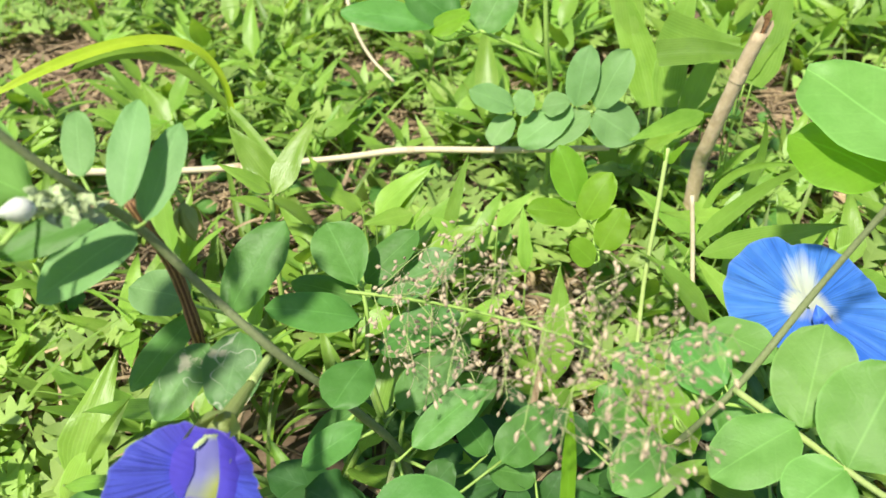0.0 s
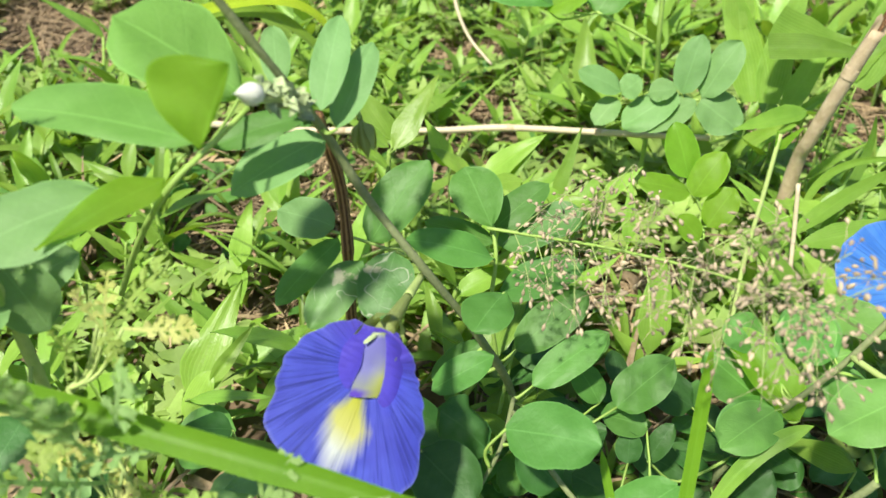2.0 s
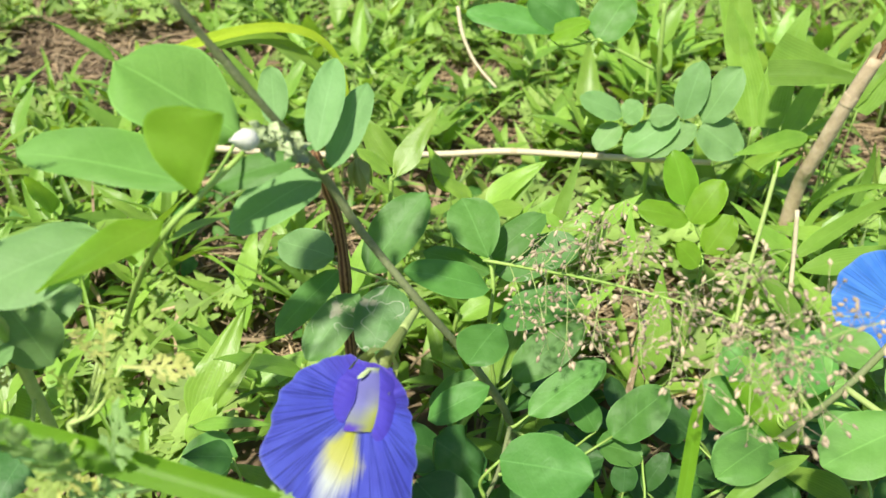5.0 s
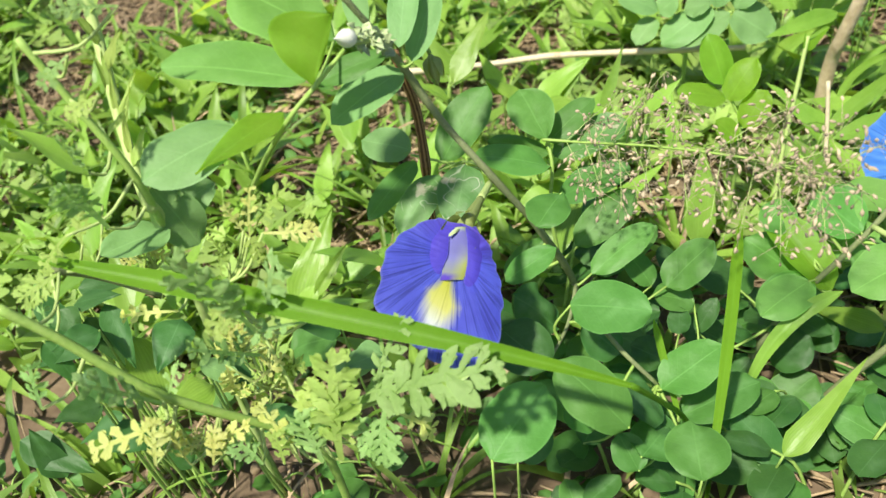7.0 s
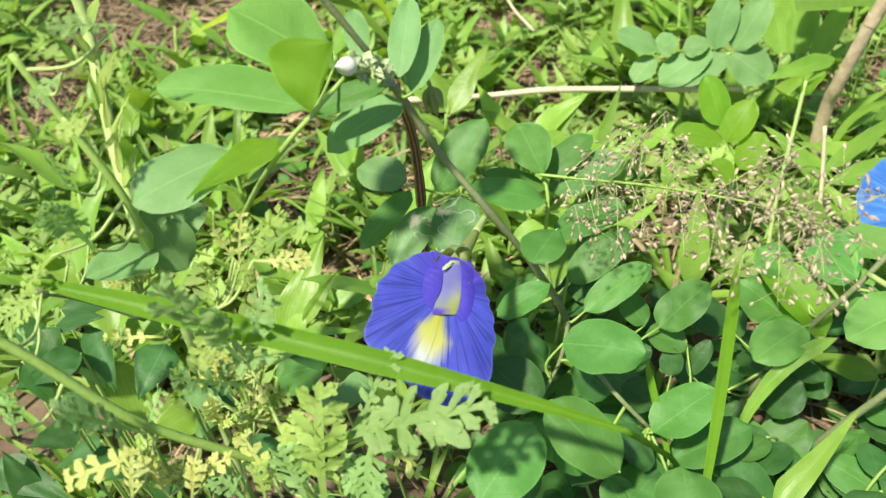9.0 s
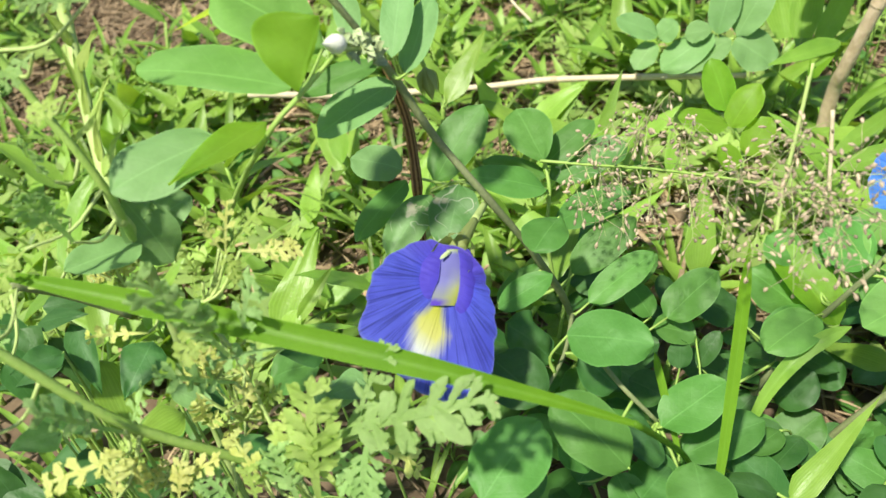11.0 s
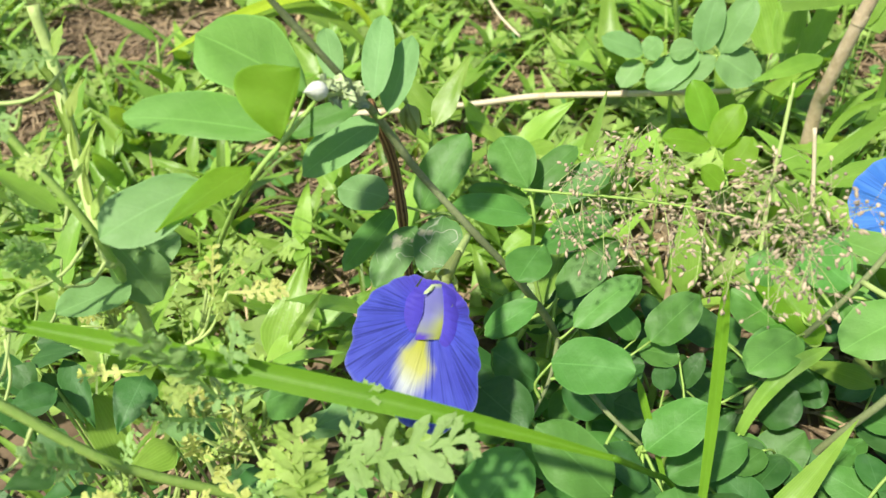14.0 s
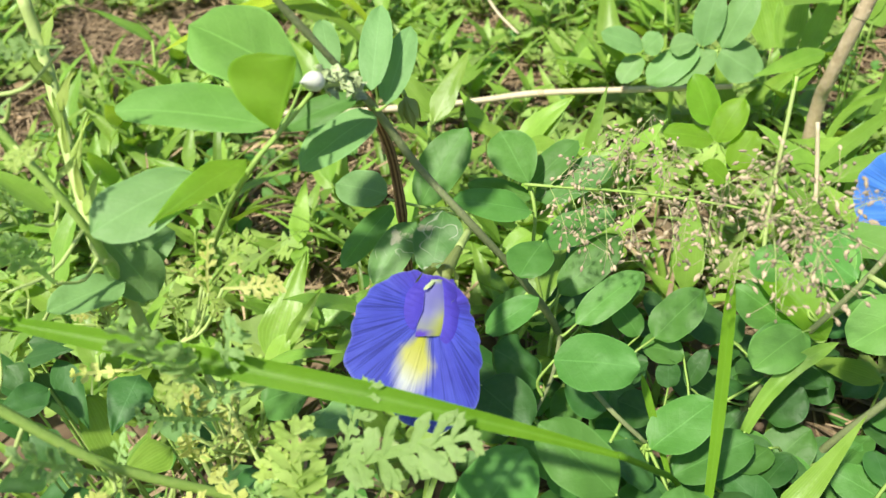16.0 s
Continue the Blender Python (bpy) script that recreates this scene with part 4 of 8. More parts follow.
stem(vine, [(-0.0059, 0.1926, 0.077), (0.0119, 0.1858, 0.0749), (0.0229, 0.1866, 0.0857)], 0.0007, 0.0004, GREEN_STEM, name="petiole", seg=5, steps=4)
stem(vine, [(-0.0007, 0.1614, 0.0952), (0.0087, 0.1679, 0.0866), (0.0271, 0.1787, 0.0929)], 0.0007, 0.0004, GREEN_STEM, name="petiole", seg=5, steps=4)
stem(vine, [(0.0212, 0.1426, 0.0801), (0.0371, 0.1598, 0.0766), (0.0377, 0.1782, 0.0847)], 0.0007, 0.0004, GREEN_STEM, name="petiole", seg=5, steps=4)
stem(vine, [(0.0212, 0.1426, 0.0801), (0.0207, 0.1398, 0.0807), (0.0219, 0.1381, 0.0831)], 0.0007, 0.0004, GREEN_STEM, name="petiole", seg=5, steps=4)
stem(vine, [(-0.016, 0.1378, 0.099), (0.0017, 0.1171, 0.0949), (0.0072, 0.1043, 0.1074)], 0.0007, 0.0004, GREEN_STEM, name="petiole", seg=5, steps=4)
stem(vine, [(-0.0363, 0.098, 0.012), (-0.0337, 0.0922, 0.0626), (-0.0326, 0.0883, 0.1132)], 0.0007, 0.0004, GREEN_STEM, name="petiole", seg=5, steps=4)
stem(vine, [(0.0227, 0.1502, 0.012), (0.0277, 0.1437, 0.0392), (0.0298, 0.1393, 0.0665)], 0.0007, 0.0004, GREEN_STEM, name="petiole", seg=5, steps=4)
stem(vine, [(0.0645, 0.1868, 0.0312), (0.0644, 0.1748, 0.0263), (0.0705, 0.1662, 0.0305)], 0.0007, 0.0004, GREEN_STEM, name="petiole", seg=5, steps=4)
stem(vine, [(0.0645, 0.1868, 0.0312), (0.0539, 0.1721, 0.0252), (0.0552, 0.1572, 0.0287)], 0.0007, 0.0004, GREEN_STEM, name="petiole", seg=5, steps=4)
stem(vine, [(0.0131, 0.1451, 0.0888), (0.0076, 0.1333, 0.0893), (0.0084, 0.1254, 0.0905)], 0.0007, 0.0004, GREEN_STEM, name="petiole", seg=5, steps=4)
stem(vine, [(0.0281, 0.1038, 0.012), (0.028, 0.0978, 0.0543), (0.0279, 0.0938, 0.0965)], 0.0007, 0.0004, GREEN_STEM, name="petiole", seg=5, steps=4)
stem(vine, [(0.0212, 0.1426, 0.0801), (0.0133, 0.1219, 0.0782), (0.013, 0.1116, 0.0815)], 0.0007, 0.0004, GREEN_STEM, name="petiole", seg=5, steps=4)
stem(vine, [(0.0212, 0.1426, 0.0801), (0.005, 0.1259, 0.0741), (-0.0051, 0.1214, 0.0745)], 0.0007, 0.0004, GREEN_STEM, name="petiole", seg=5, steps=4)
stem(vine, [(-0.0095, 0.1573, 0.0962), (-0.0078, 0.1576, 0.0963), (-0.0048, 0.1573, 0.0963)], 0.0007, 0.0004, GREEN_STEM, name="petiole", seg=5, steps=4)
stem(vine, [(0.0935, 0.1779, 0.0184), (0.081, 0.1685, 0.014), (0.0772, 0.1601, 0.0183)], 0.0007, 0.0004, GREEN_STEM, name="petiole", seg=5, steps=4)
stem(vine, [(0.0672, 0.1856, 0.0509), (0.064, 0.1835, 0.0506), (0.0567, 0.1822, 0.0548)], 0.0007, 0.0004, GREEN_STEM, name="petiole", seg=5, steps=4)
stem(vine, [(0.1104, 0.169, 0.0766), (0.1129, 0.1835, 0.0773), (0.103, 0.2072, 0.0935)], 0.0007, 0.0004, GREEN_STEM, name="petiole", seg=5, steps=4)
stem(vine, [(0.0212, 0.1426, 0.0801), (0.0264, 0.1524, 0.0713), (0.0318, 0.1688, 0.0775)], 0.0007, 0.0004, GREEN_STEM, name="petiole", seg=5, steps=4)
stem(vine, [(0.0715, 0.1854, 0.0648), (0.0519, 0.1762, 0.0604), (0.0392, 0.1734, 0.0737)], 0.0007, 0.0004, GREEN_STEM, name="petiole", seg=5, steps=4)
stem(vine, [(-0.016, 0.1378, 0.099), (-0.0037, 0.1248, 0.0914), (-0.0013, 0.1149, 0.0934)], 0.0007, 0.0004, GREEN_STEM, name="petiole", seg=5, steps=4)
stem(vine, [(0.0212, 0.1426, 0.0801), (0.0198, 0.1217, 0.0709), (0.0121, 0.1098, 0.0766)], 0.0007, 0.0004, GREEN_STEM, name="petiole", seg=5, steps=4)
stem(vine, [(0.0212, 0.1426, 0.0801), (0.027, 0.1286, 0.0734), (0.0253, 0.1194, 0.0754)], 0.0007, 0.0004, GREEN_STEM, name="petiole", seg=5, steps=4)
stem(vine, [(0.0665, 0.1856, 0.0486), (0.068, 0.1821, 0.0463), (0.0718, 0.1794, 0.0477)], 0.0007, 0.0004, GREEN_STEM, name="petiole", seg=5, steps=4)
stem(vine, [(0.0212, 0.1426, 0.0801), (0.0259, 0.1489, 0.0757), (0.0251, 0.1568, 0.0763)], 0.0007, 0.0004, GREEN_STEM, name="petiole", seg=5, steps=4)
stem(vine, [(0.0722, 0.1854, 0.0671), (0.069, 0.1917, 0.0654), (0.0583, 0.2012, 0.0706)], 0.0007, 0.0004, GREEN_STEM, name="petiole", seg=5, steps=4)
stem(vine, [(-0.0072, 0.1914, 0.0814), (-0.004, 0.1835, 0.0762), (0.004, 0.1781, 0.0791)], 0.0007, 0.0004, GREEN_STEM, name="petiole", seg=5, steps=4)
stem(vine, [(0.0949, 0.1761, 0.0311), (0.0897, 0.1778, 0.0305), (0.0871, 0.1777, 0.0316)], 0.0007, 0.0004, GREEN_STEM, name="petiole", seg=5, steps=4)
stem(vine, [(-0.0294, 0.1188, 0.012), (-0.0276, 0.1121, 0.0487), (-0.0268, 0.1076, 0.0853)], 0.0007, 0.0004, GREEN_STEM, name="petiole", seg=5, steps=4)
stem(vine, [(0.0647, 0.1865, 0.0344), (0.0588, 0.1817, 0.0321), (0.0559, 0.1786, 0.0354)], 0.0007, 0.0004, GREEN_STEM, name="petiole", seg=5, steps=4)

dry_twig = thing("dry_twig", (-0.062, 0.185, 0.015), "dead reddish-brown woody stem standing behind the vine", "stem")
stem(dry_twig, [(-0.0625, 0.1807, 0.1934), (-0.0603, 0.1807, 0.1844), (-0.0584, 0.1836, 0.1693), (-0.0581, 0.185, 0.1486), (-0.059, 0.1864, 0.1193), (-0.0591, 0.1894, 0.012)], 0.00126, 0.00180, BROWN, knobs=0.3, flute=0.12)

flower_bud = thing("flower_bud", (-0.0586, 0.1578, 0.2054), "white closed pea bud among pale hairy bracts on the vine", "bud")
bud_head((-0.0671, 0.145, 0.2169), (0.0047, 0.0107, -0.0053))
bract((-0.0655, 0.152, 0.2157), (-0.0019, -0.0017, 0.0026))
bract((-0.0635, 0.154, 0.2161), (0.0021, -0.0021, -0.0007))
bract((-0.062, 0.1543, 0.2136), (-0.0006, -0.0014, 0.0022))
bract((-0.064, 0.1537, 0.2115), (0.0026, -0.002, -0.0007))
bract((-0.0604, 0.1533, 0.2152), (-0.0015, -0.0032, -0.0008))
bract((-0.0648, 0.1513, 0.2118), (0.0017, -0.0025, -0.0012))
bract((-0.0597, 0.1541, 0.2119), (0.0027, -0.0002, 0.0026))
bract((-0.0628, 0.1532, 0.2098), (-0.0011, -0.0009, 0.0034))
bract((-0.058, 0.1519, 0.2114), (0.0018, -0.0005, 0.0025))
bract((-0.0609, 0.1524, 0.2116), (0.0024, -0.0022, -0.0009))
bract((-0.0647, 0.1535, 0.2136), (-0.0019, -0.0016, 0.0026))
bract((-0.0631, 0.1555, 0.2143), (0.0021, -0.0021, -0.0007))
bract((-0.0598, 0.1528, 0.2139), (-0.0007, -0.0014, 0.0022))
bract((-0.0614, 0.1529, 0.2127), (0.0026, -0.002, -0.0007))
bract((-0.0591, 0.1532, 0.2099), (-0.0015, -0.0032, -0.0008))
bract((-0.0644, 0.1528, 0.2099), (0.0017, -0.0025, -0.0012))
bract((-0.0664, 0.1509, 0.2142), (0.0028, -0.0001, 0.0026))
bract((-0.057, 0.1524, 0.2097), (-0.0012, -0.0008, 0.0034))
bracts_along((-0.0658, 0.1523, 0.2142), (-0.0585, 0.1591, 0.2054), 26)
stem(flower_bud, [(-0.066, 0.1466, 0.2147), (-0.0626, 0.153, 0.2115), (-0.0587, 0.1599, 0.2049)], 0.00061, 0.00092, PALE_STEM, name='pedicel')
green_bud((-0.0509, 0.1832, 0.185), (0.0021, -0.0042, -0.0077))

broad_vine = thing("pea_vine", (-0.19, 0.392, 0.015), "young pea shoot with broad pale green leaflets", "vine")
leaf(broad_vine, (-0.0784, 0.1403, 0.2079), (-0.1184, 0.1433, 0.2119), 0.0104, (0.07, -0.28, 0.96), PEA_LIGHT, fold=0.05, skew=2.3)
leaf(broad_vine, (-0.0734, 0.1301, 0.2123), (-0.0664, 0.1348, 0.2286), 0.0147, (0.12, -0.97, 0.23), PEA_YOUNG, prof='obov', skew=0.12)
leaf(broad_vine, (-0.0751, 0.1648, 0.2059), (-0.1028, 0.166, 0.2234), 0.0284, (0.49, -0.35, 0.8), PEA_LIGHT, prof='obov')
leaf(broad_vine, (-0.0971, 0.1335, 0.1979), (-0.1185, 0.1141, 0.1956), 0.0198, (0.2, -0.22, 0.95), PEA_BLUE)
leaf(broad_vine, (-0.0861, 0.1384, 0.1991), (-0.1039, 0.1148, 0.1967), 0.0108, (0.2, -0.15, 0.97), PEA_YOUNG, prof='lance')
leaf(broad_vine, (-0.129, 0.1376, 0.1661), (-0.117, 0.1476, 0.1695), 0.0115, (0.16, -0.48, 0.86), PEA_BLUE)
leaf(broad_vine, (-0.1249, 0.1276, 0.1683), (-0.1386, 0.1125, 0.1716), 0.0120, (0.32, -0.08, 0.94), PEA_BLUE)
leaf(broad_vine, (-0.1194, 0.1308, 0.1594), (-0.1288, 0.1336, 0.1791), 0.0146, (0.74, -0.52, 0.43), PEA_BLUE)
stem(broad_vine, [(-0.0683, 0.1471, 0.2127), (-0.0756, 0.1385, 0.2071), (-0.0831, 0.1332, 0.2004), (-0.1033, 0.1518, 0.1707), (-0.1268, 0.1761, 0.131)], 0.00056, 0.00092, GREEN_STEM, name='petiole')
stem(broad_vine, [(-0.0754, 0.1628, 0.2068), (-0.0758, 0.1525, 0.2059), (-0.0762, 0.1403, 0.2064)], 0.00041, 0.00043, GREEN_STEM, name='petiole')
# ---- the second pea at the edge ----

second_vine = thing("pea_vine", (0.05, 0.26, 0.015), "thin grey-brown pea stem with broad light green leaflets", "vine")
stem(second_vine, [(0.1302, 0.1886, 0.1894), (0.1269, 0.1941, 0.1749), (0.1164, 0.1962, 0.1441), (0.0993, 0.1917, 0.1089), (0.0841, 0.1956, 0.0735), (0.0778, 0.2052, 0.0409), (0.0765, 0.2082, 0.012)], 0.00088, 0.00123, VINE, knobs=0.25, name='main_stem')
stem(second_vine, [(0.0984, 0.1898, 0.1111), (0.11, 0.1734, 0.1122), (0.1217, 0.1523, 0.116), (0.127, 0.1424, 0.119)], 0.00111, 0.00085, PALE_STEM, name='petiole')
leaf(second_vine, (0.1115, 0.1714, 0.1155), (0.1229, 0.1959, 0.1321), 0.0231, (-0.25, -0.46, 0.85), PEA_LIGHT)
leaf(second_vine, (0.1189, 0.1569, 0.1164), (0.136, 0.1771, 0.1347), 0.0281, (-0.36, -0.44, 0.82), PEA_LIGHT)
leaf(second_vine, (0.1105, 0.1725, 0.1144), (0.0851, 0.1617, 0.1064), 0.0206, (-0.2, -0.23, 0.95), PEA_LIGHT)
leaf(second_vine, (0.1182, 0.1566, 0.1158), (0.1024, 0.148, 0.1101), 0.0197, (-0.22, -0.23, 0.95), PEA_LIGHT)
stem(second_vine, [(0.1302, 0.1886, 0.1894), (0.1397, 0.2041, 0.183), (0.1493, 0.2197, 0.1727)], 0.0006, 0.0005, PALE_STEM, name='petiole')
leaf(second_vine, (0.1493, 0.2197, 0.1727), (0.1246, 0.2552, 0.1844), 0.0311, (-0.1, -0.37, 0.92), PEA_LIGHT)
stem(second_vine, [(0.129, 0.1906, 0.184), (0.1364, 0.2077, 0.1758), (0.1438, 0.2249, 0.1636)], 0.0006, 0.0005, PALE_STEM, name='petiole')
leaf(second_vine, (0.1438, 0.2249, 0.1636), (0.1192, 0.2437, 0.1676), 0.0298, (-0.09, -0.32, 0.94), PEA_YOUNG)
leaf(second_vine, (0.0892, 0.2109, 0.0874), (0.1018, 0.221, 0.1015), 0.0192, (-0.42, -0.51, 0.75), PEA_LIGHT)
leaf(second_vine, (0.1021, 0.2311, 0.097), (0.1218, 0.2149, 0.0975), 0.0173, (-0.17, -0.18, 0.97), PEA_LIGHT)
leaf(second_vine, (0.0921, 0.2127, 0.0764), (0.1137, 0.2164, 0.0878), 0.0172, (-0.41, -0.28, 0.87), PEA_LIGHT)
leaf(second_vine, (0.093, 0.1942, 0.0751), (0.0711, 0.221, 0.0913), 0.0173, (0.07, -0.48, 0.88), PEA_YOUNG, fold=0.5)
leaf(second_vine, (0.082, 0.1912, 0.0824), (0.0624, 0.1763, 0.0794), 0.0181, (-0.03, -0.16, 0.99), PEA_LIGHT)
leaf(second_vine, (0.0841, 0.1963, 0.0807), (0.0653, 0.1846, 0.0707), 0.0182, (-0.26, -0.34, 0.9), PEA)
leaf(second_vine, (0.0816, 0.2017, 0.0747), (0.0636, 0.2183, 0.0811), 0.0218, (0.01, -0.34, 0.94), PEA)
leaf(second_vine, (0.1087, 0.1896, 0.0986), (0.0971, 0.1873, 0.0897), 0.0234, (-0.53, -0.34, 0.78), PEA)
leaf(second_vine, (0.0803, 0.2151, 0.0887), (0.0696, 0.2235, 0.0941), 0.0172, (0.11, -0.43, 0.9), PEA)
leaf(second_vine, (0.1041, 0.2122, 0.0891), (0.0893, 0.2257, 0.0974), 0.0254, (0.09, -0.45, 0.89), PEA)
leaf(second_vine, (0.0874, 0.1926, 0.047), (0.0992, 0.1952, 0.0543), 0.0185, (-0.45, -0.31, 0.84), PEA_DARK)
stem(second_vine, [(0.1285, 0.1914, 0.1821), (0.1278, 0.1926, 0.1826), (0.1254, 0.195, 0.1844)], 0.0007, 0.0004, GREEN_STEM, name="petiole", seg=5, steps=4)
stem(second_vine, [(0.0887, 0.1944, 0.0841), (0.0869, 0.2011, 0.0819), (0.0892, 0.2109, 0.0874)], 0.0007, 0.0004, GREEN_STEM, name="petiole", seg=5, steps=4)
stem(second_vine, [(0.0932, 0.1933, 0.0947), (0.0916, 0.2171, 0.0918), (0.1021, 0.2311, 0.097)], 0.0007, 0.0004, GREEN_STEM, name="petiole", seg=5, steps=4)
stem(second_vine, [(0.0856, 0.1952, 0.077), (0.0856, 0.2034, 0.0731), (0.0921, 0.2127, 0.0764)], 0.0007, 0.0004, GREEN_STEM, name="petiole", seg=5, steps=4)
stem(second_vine, [(0.0856, 0.1952, 0.077), (0.0902, 0.1936, 0.0746), (0.093, 0.1942, 0.0751)], 0.0007, 0.0004, GREEN_STEM, name="petiole", seg=5, steps=4)
stem(second_vine, [(0.0871, 0.1948, 0.0806), (0.0856, 0.1938, 0.081), (0.082, 0.1912, 0.0824)], 0.0007, 0.0004, GREEN_STEM, name="petiole", seg=5, steps=4)
stem(second_vine, [(0.0841, 0.1956, 0.0735), (0.0838, 0.1978, 0.0731), (0.0816, 0.2017, 0.0747)], 0.0007, 0.0004, GREEN_STEM, name="petiole", seg=5, steps=4)
stem(second_vine, [(0.0963, 0.1925, 0.1018), (0.1046, 0.1915, 0.1005), (0.1087, 0.1896, 0.0986)], 0.0007, 0.0004, GREEN_STEM, name="petiole", seg=5, steps=4)
stem(second_vine, [(0.0887, 0.1944, 0.0841), (0.0878, 0.2022, 0.0824), (0.0803, 0.2151, 0.0887)], 0.0007, 0.0004, GREEN_STEM, name="petiole", seg=5, steps=4)
stem(second_vine, [(0.0917, 0.1937, 0.0912), (0.101, 0.2002, 0.0862), (0.1041, 0.2122, 0.0891)], 0.0007, 0.0004, GREEN_STEM, name="petiole", seg=5, steps=4)
stem(second_vine, [(0.0797, 0.2023, 0.0507), (0.0814, 0.197, 0.0462), (0.0874, 0.1926, 0.047)], 0.0007, 0.0004, GREEN_STEM, name="petiole", seg=5, steps=4)
# ---- pea leaves farther back ----

bluish_pea = thing("pea_plant", (0.075, 0.385, 0.015), "low pea plant with bluish-green rounded leaflets", "plant")
leaf(bluish_pea, (0.0733, 0.3774, 0.1047), (0.0796, 0.387, 0.1318), 0.0160, (-0.33, -0.86, 0.38), PEA_BLUE)
leaf(bluish_pea, (0.0827, 0.3755, 0.1042), (0.0977, 0.383, 0.1308), 0.0184, (-0.55, -0.67, 0.5), PEA_BLUE)
leaf(bluish_pea, (0.0819, 0.3746, 0.1023), (0.1002, 0.3619, 0.0935), 0.0258, (0.12, -0.44, 0.89), PEA_BLUE)
leaf(bluish_pea, (0.08, 0.3749, 0.1022), (0.0538, 0.3672, 0.0892), 0.0191, (-0.31, -0.4, 0.86), PEA_BLUE)
leaf(bluish_pea, (0.0712, 0.3777, 0.1046), (0.0451, 0.368, 0.089), 0.0208, (-0.33, -0.44, 0.83), PEA_BLUE)
leaf(bluish_pea, (0.0433, 0.3799, 0.103), (0.0214, 0.3825, 0.1123), 0.0174, (0.32, -0.38, 0.87), PEA_BLUE)
leaf(bluish_pea, (0.0439, 0.3795, 0.1023), (0.0528, 0.3797, 0.1103), 0.0163, (-0.6, -0.41, 0.68), PEA_BLUE)
leaf(bluish_pea, (0.0419, 0.3782, 0.0999), (0.0313, 0.369, 0.0894), 0.0136, (-0.28, -0.56, 0.78), PEA_BLUE)
leaf(bluish_pea, (0.0571, 0.379, 0.1037), (0.0702, 0.376, 0.1075), 0.0155, (-0.32, -0.26, 0.91), PEA_BLUE)
stem(bluish_pea, [(0.057, 0.389, 0.1593), (0.0588, 0.3868, 0.1297), (0.0625, 0.3937, 0.1002), (0.0632, 0.3967, 0.012)], 0.00122, 0.00132, GREEN_STEM)
stem(bluish_pea, [(0.0813, 0.3749, 0.1027), (0.065, 0.3856, 0.0966), (0.0428, 0.3789, 0.1011)], 0.00085, 0.00071, GREEN_STEM, name='petiole')
stem(bluish_pea, [(0.0271, 0.3837, 0.1422), (0.0431, 0.3847, 0.1341), (0.0567, 0.3856, 0.1269)], 0.00082, 0.00084, GREEN_STEM, name='petiole')
leaf(bluish_pea, (0.0067, 0.3849, 0.1448), (-0.0369, 0.3846, 0.153), 0.0188, (0.18, -0.34, 0.92), PEA)
leaf(bluish_pea, (0.0271, 0.3834, 0.1415), (0.041, 0.4006, 0.158), 0.0222, (-0.2, -0.59, 0.78), PEA)
leaf(bluish_pea, (0.0035, 0.3818, 0.143), (0.0225, 0.3824, 0.1514), 0.0140, (-0.36, -0.38, 0.85), PEA_YOUNG)
leaf(bluish_pea, (0.0167, 0.3901, 0.1439), (-0.0068, 0.4002, 0.157), 0.0249, (0.27, -0.47, 0.84), PEA)
stem(bluish_pea, [(0.0764, 0.3781, 0.1009), (0.0747, 0.3774, 0.1014), (0.0733, 0.3774, 0.1047)], 0.0007, 0.0004, GREEN_STEM, name="petiole", seg=5, steps=4)
stem(bluish_pea, [(0.0748, 0.3792, 0.1003), (0.0739, 0.3788, 0.1024), (0.0712, 0.3777, 0.1046)], 0.0007, 0.0004, GREEN_STEM, name="petiole", seg=5, steps=4)
stem(bluish_pea, [(0.0539, 0.3822, 0.0989), (0.0542, 0.3809, 0.1003), (0.0571, 0.379, 0.1037)], 0.0007, 0.0004, GREEN_STEM, name="petiole", seg=5, steps=4)
stem(bluish_pea, [(0.0271, 0.3837, 0.1422), (0.0209, 0.3843, 0.1407), (0.0067, 0.3849, 0.1448)], 0.0007, 0.0004, GREEN_STEM, name="petiole", seg=5, steps=4)
stem(bluish_pea, [(0.0271, 0.3837, 0.1422), (0.011, 0.3826, 0.1383), (0.0035, 0.3818, 0.143)], 0.0007, 0.0004, GREEN_STEM, name="petiole", seg=5, steps=4)
stem(bluish_pea, [(0.0271, 0.3837, 0.1422), (0.0239, 0.386, 0.1407), (0.0167, 0.3901, 0.1439)], 0.0007, 0.0004, GREEN_STEM, name="petiole", seg=5, steps=4)

young_pea = thing("pea_plant", (0.07, 0.3, 0.015), "young pea plant with bright yellow-green oval leaflets", "plant")
leaf(young_pea, (0.0635, 0.2939, 0.1082), (0.0559, 0.3056, 0.1275), 0.0152, (0.21, -0.8, 0.57), PEA_YOUNG)
leaf(young_pea, (0.0656, 0.2893, 0.1025), (0.077, 0.2968, 0.1196), 0.0149, (-0.49, -0.63, 0.6), PEA_YOUNG)
leaf(young_pea, (0.0647, 0.2899, 0.1031), (0.0429, 0.2925, 0.106), 0.0140, (0.09, -0.3, 0.95), PEA_YOUNG)
leaf(young_pea, (0.072, 0.2808, 0.0932), (0.0816, 0.2877, 0.1082), 0.0142, (-0.48, -0.64, 0.6), PEA_YOUNG)
leaf(young_pea, (0.0696, 0.2776, 0.0888), (0.0598, 0.2828, 0.0961), 0.0125, (0.33, -0.5, 0.8), PEA_YOUNG)
stem(young_pea, [(0.0636, 0.2944, 0.1073), (0.0689, 0.2896, 0.0987), (0.0736, 0.2888, 0.0827), (0.0745, 0.2918, 0.012)], 0.00070, 0.00084, GREEN_STEM)
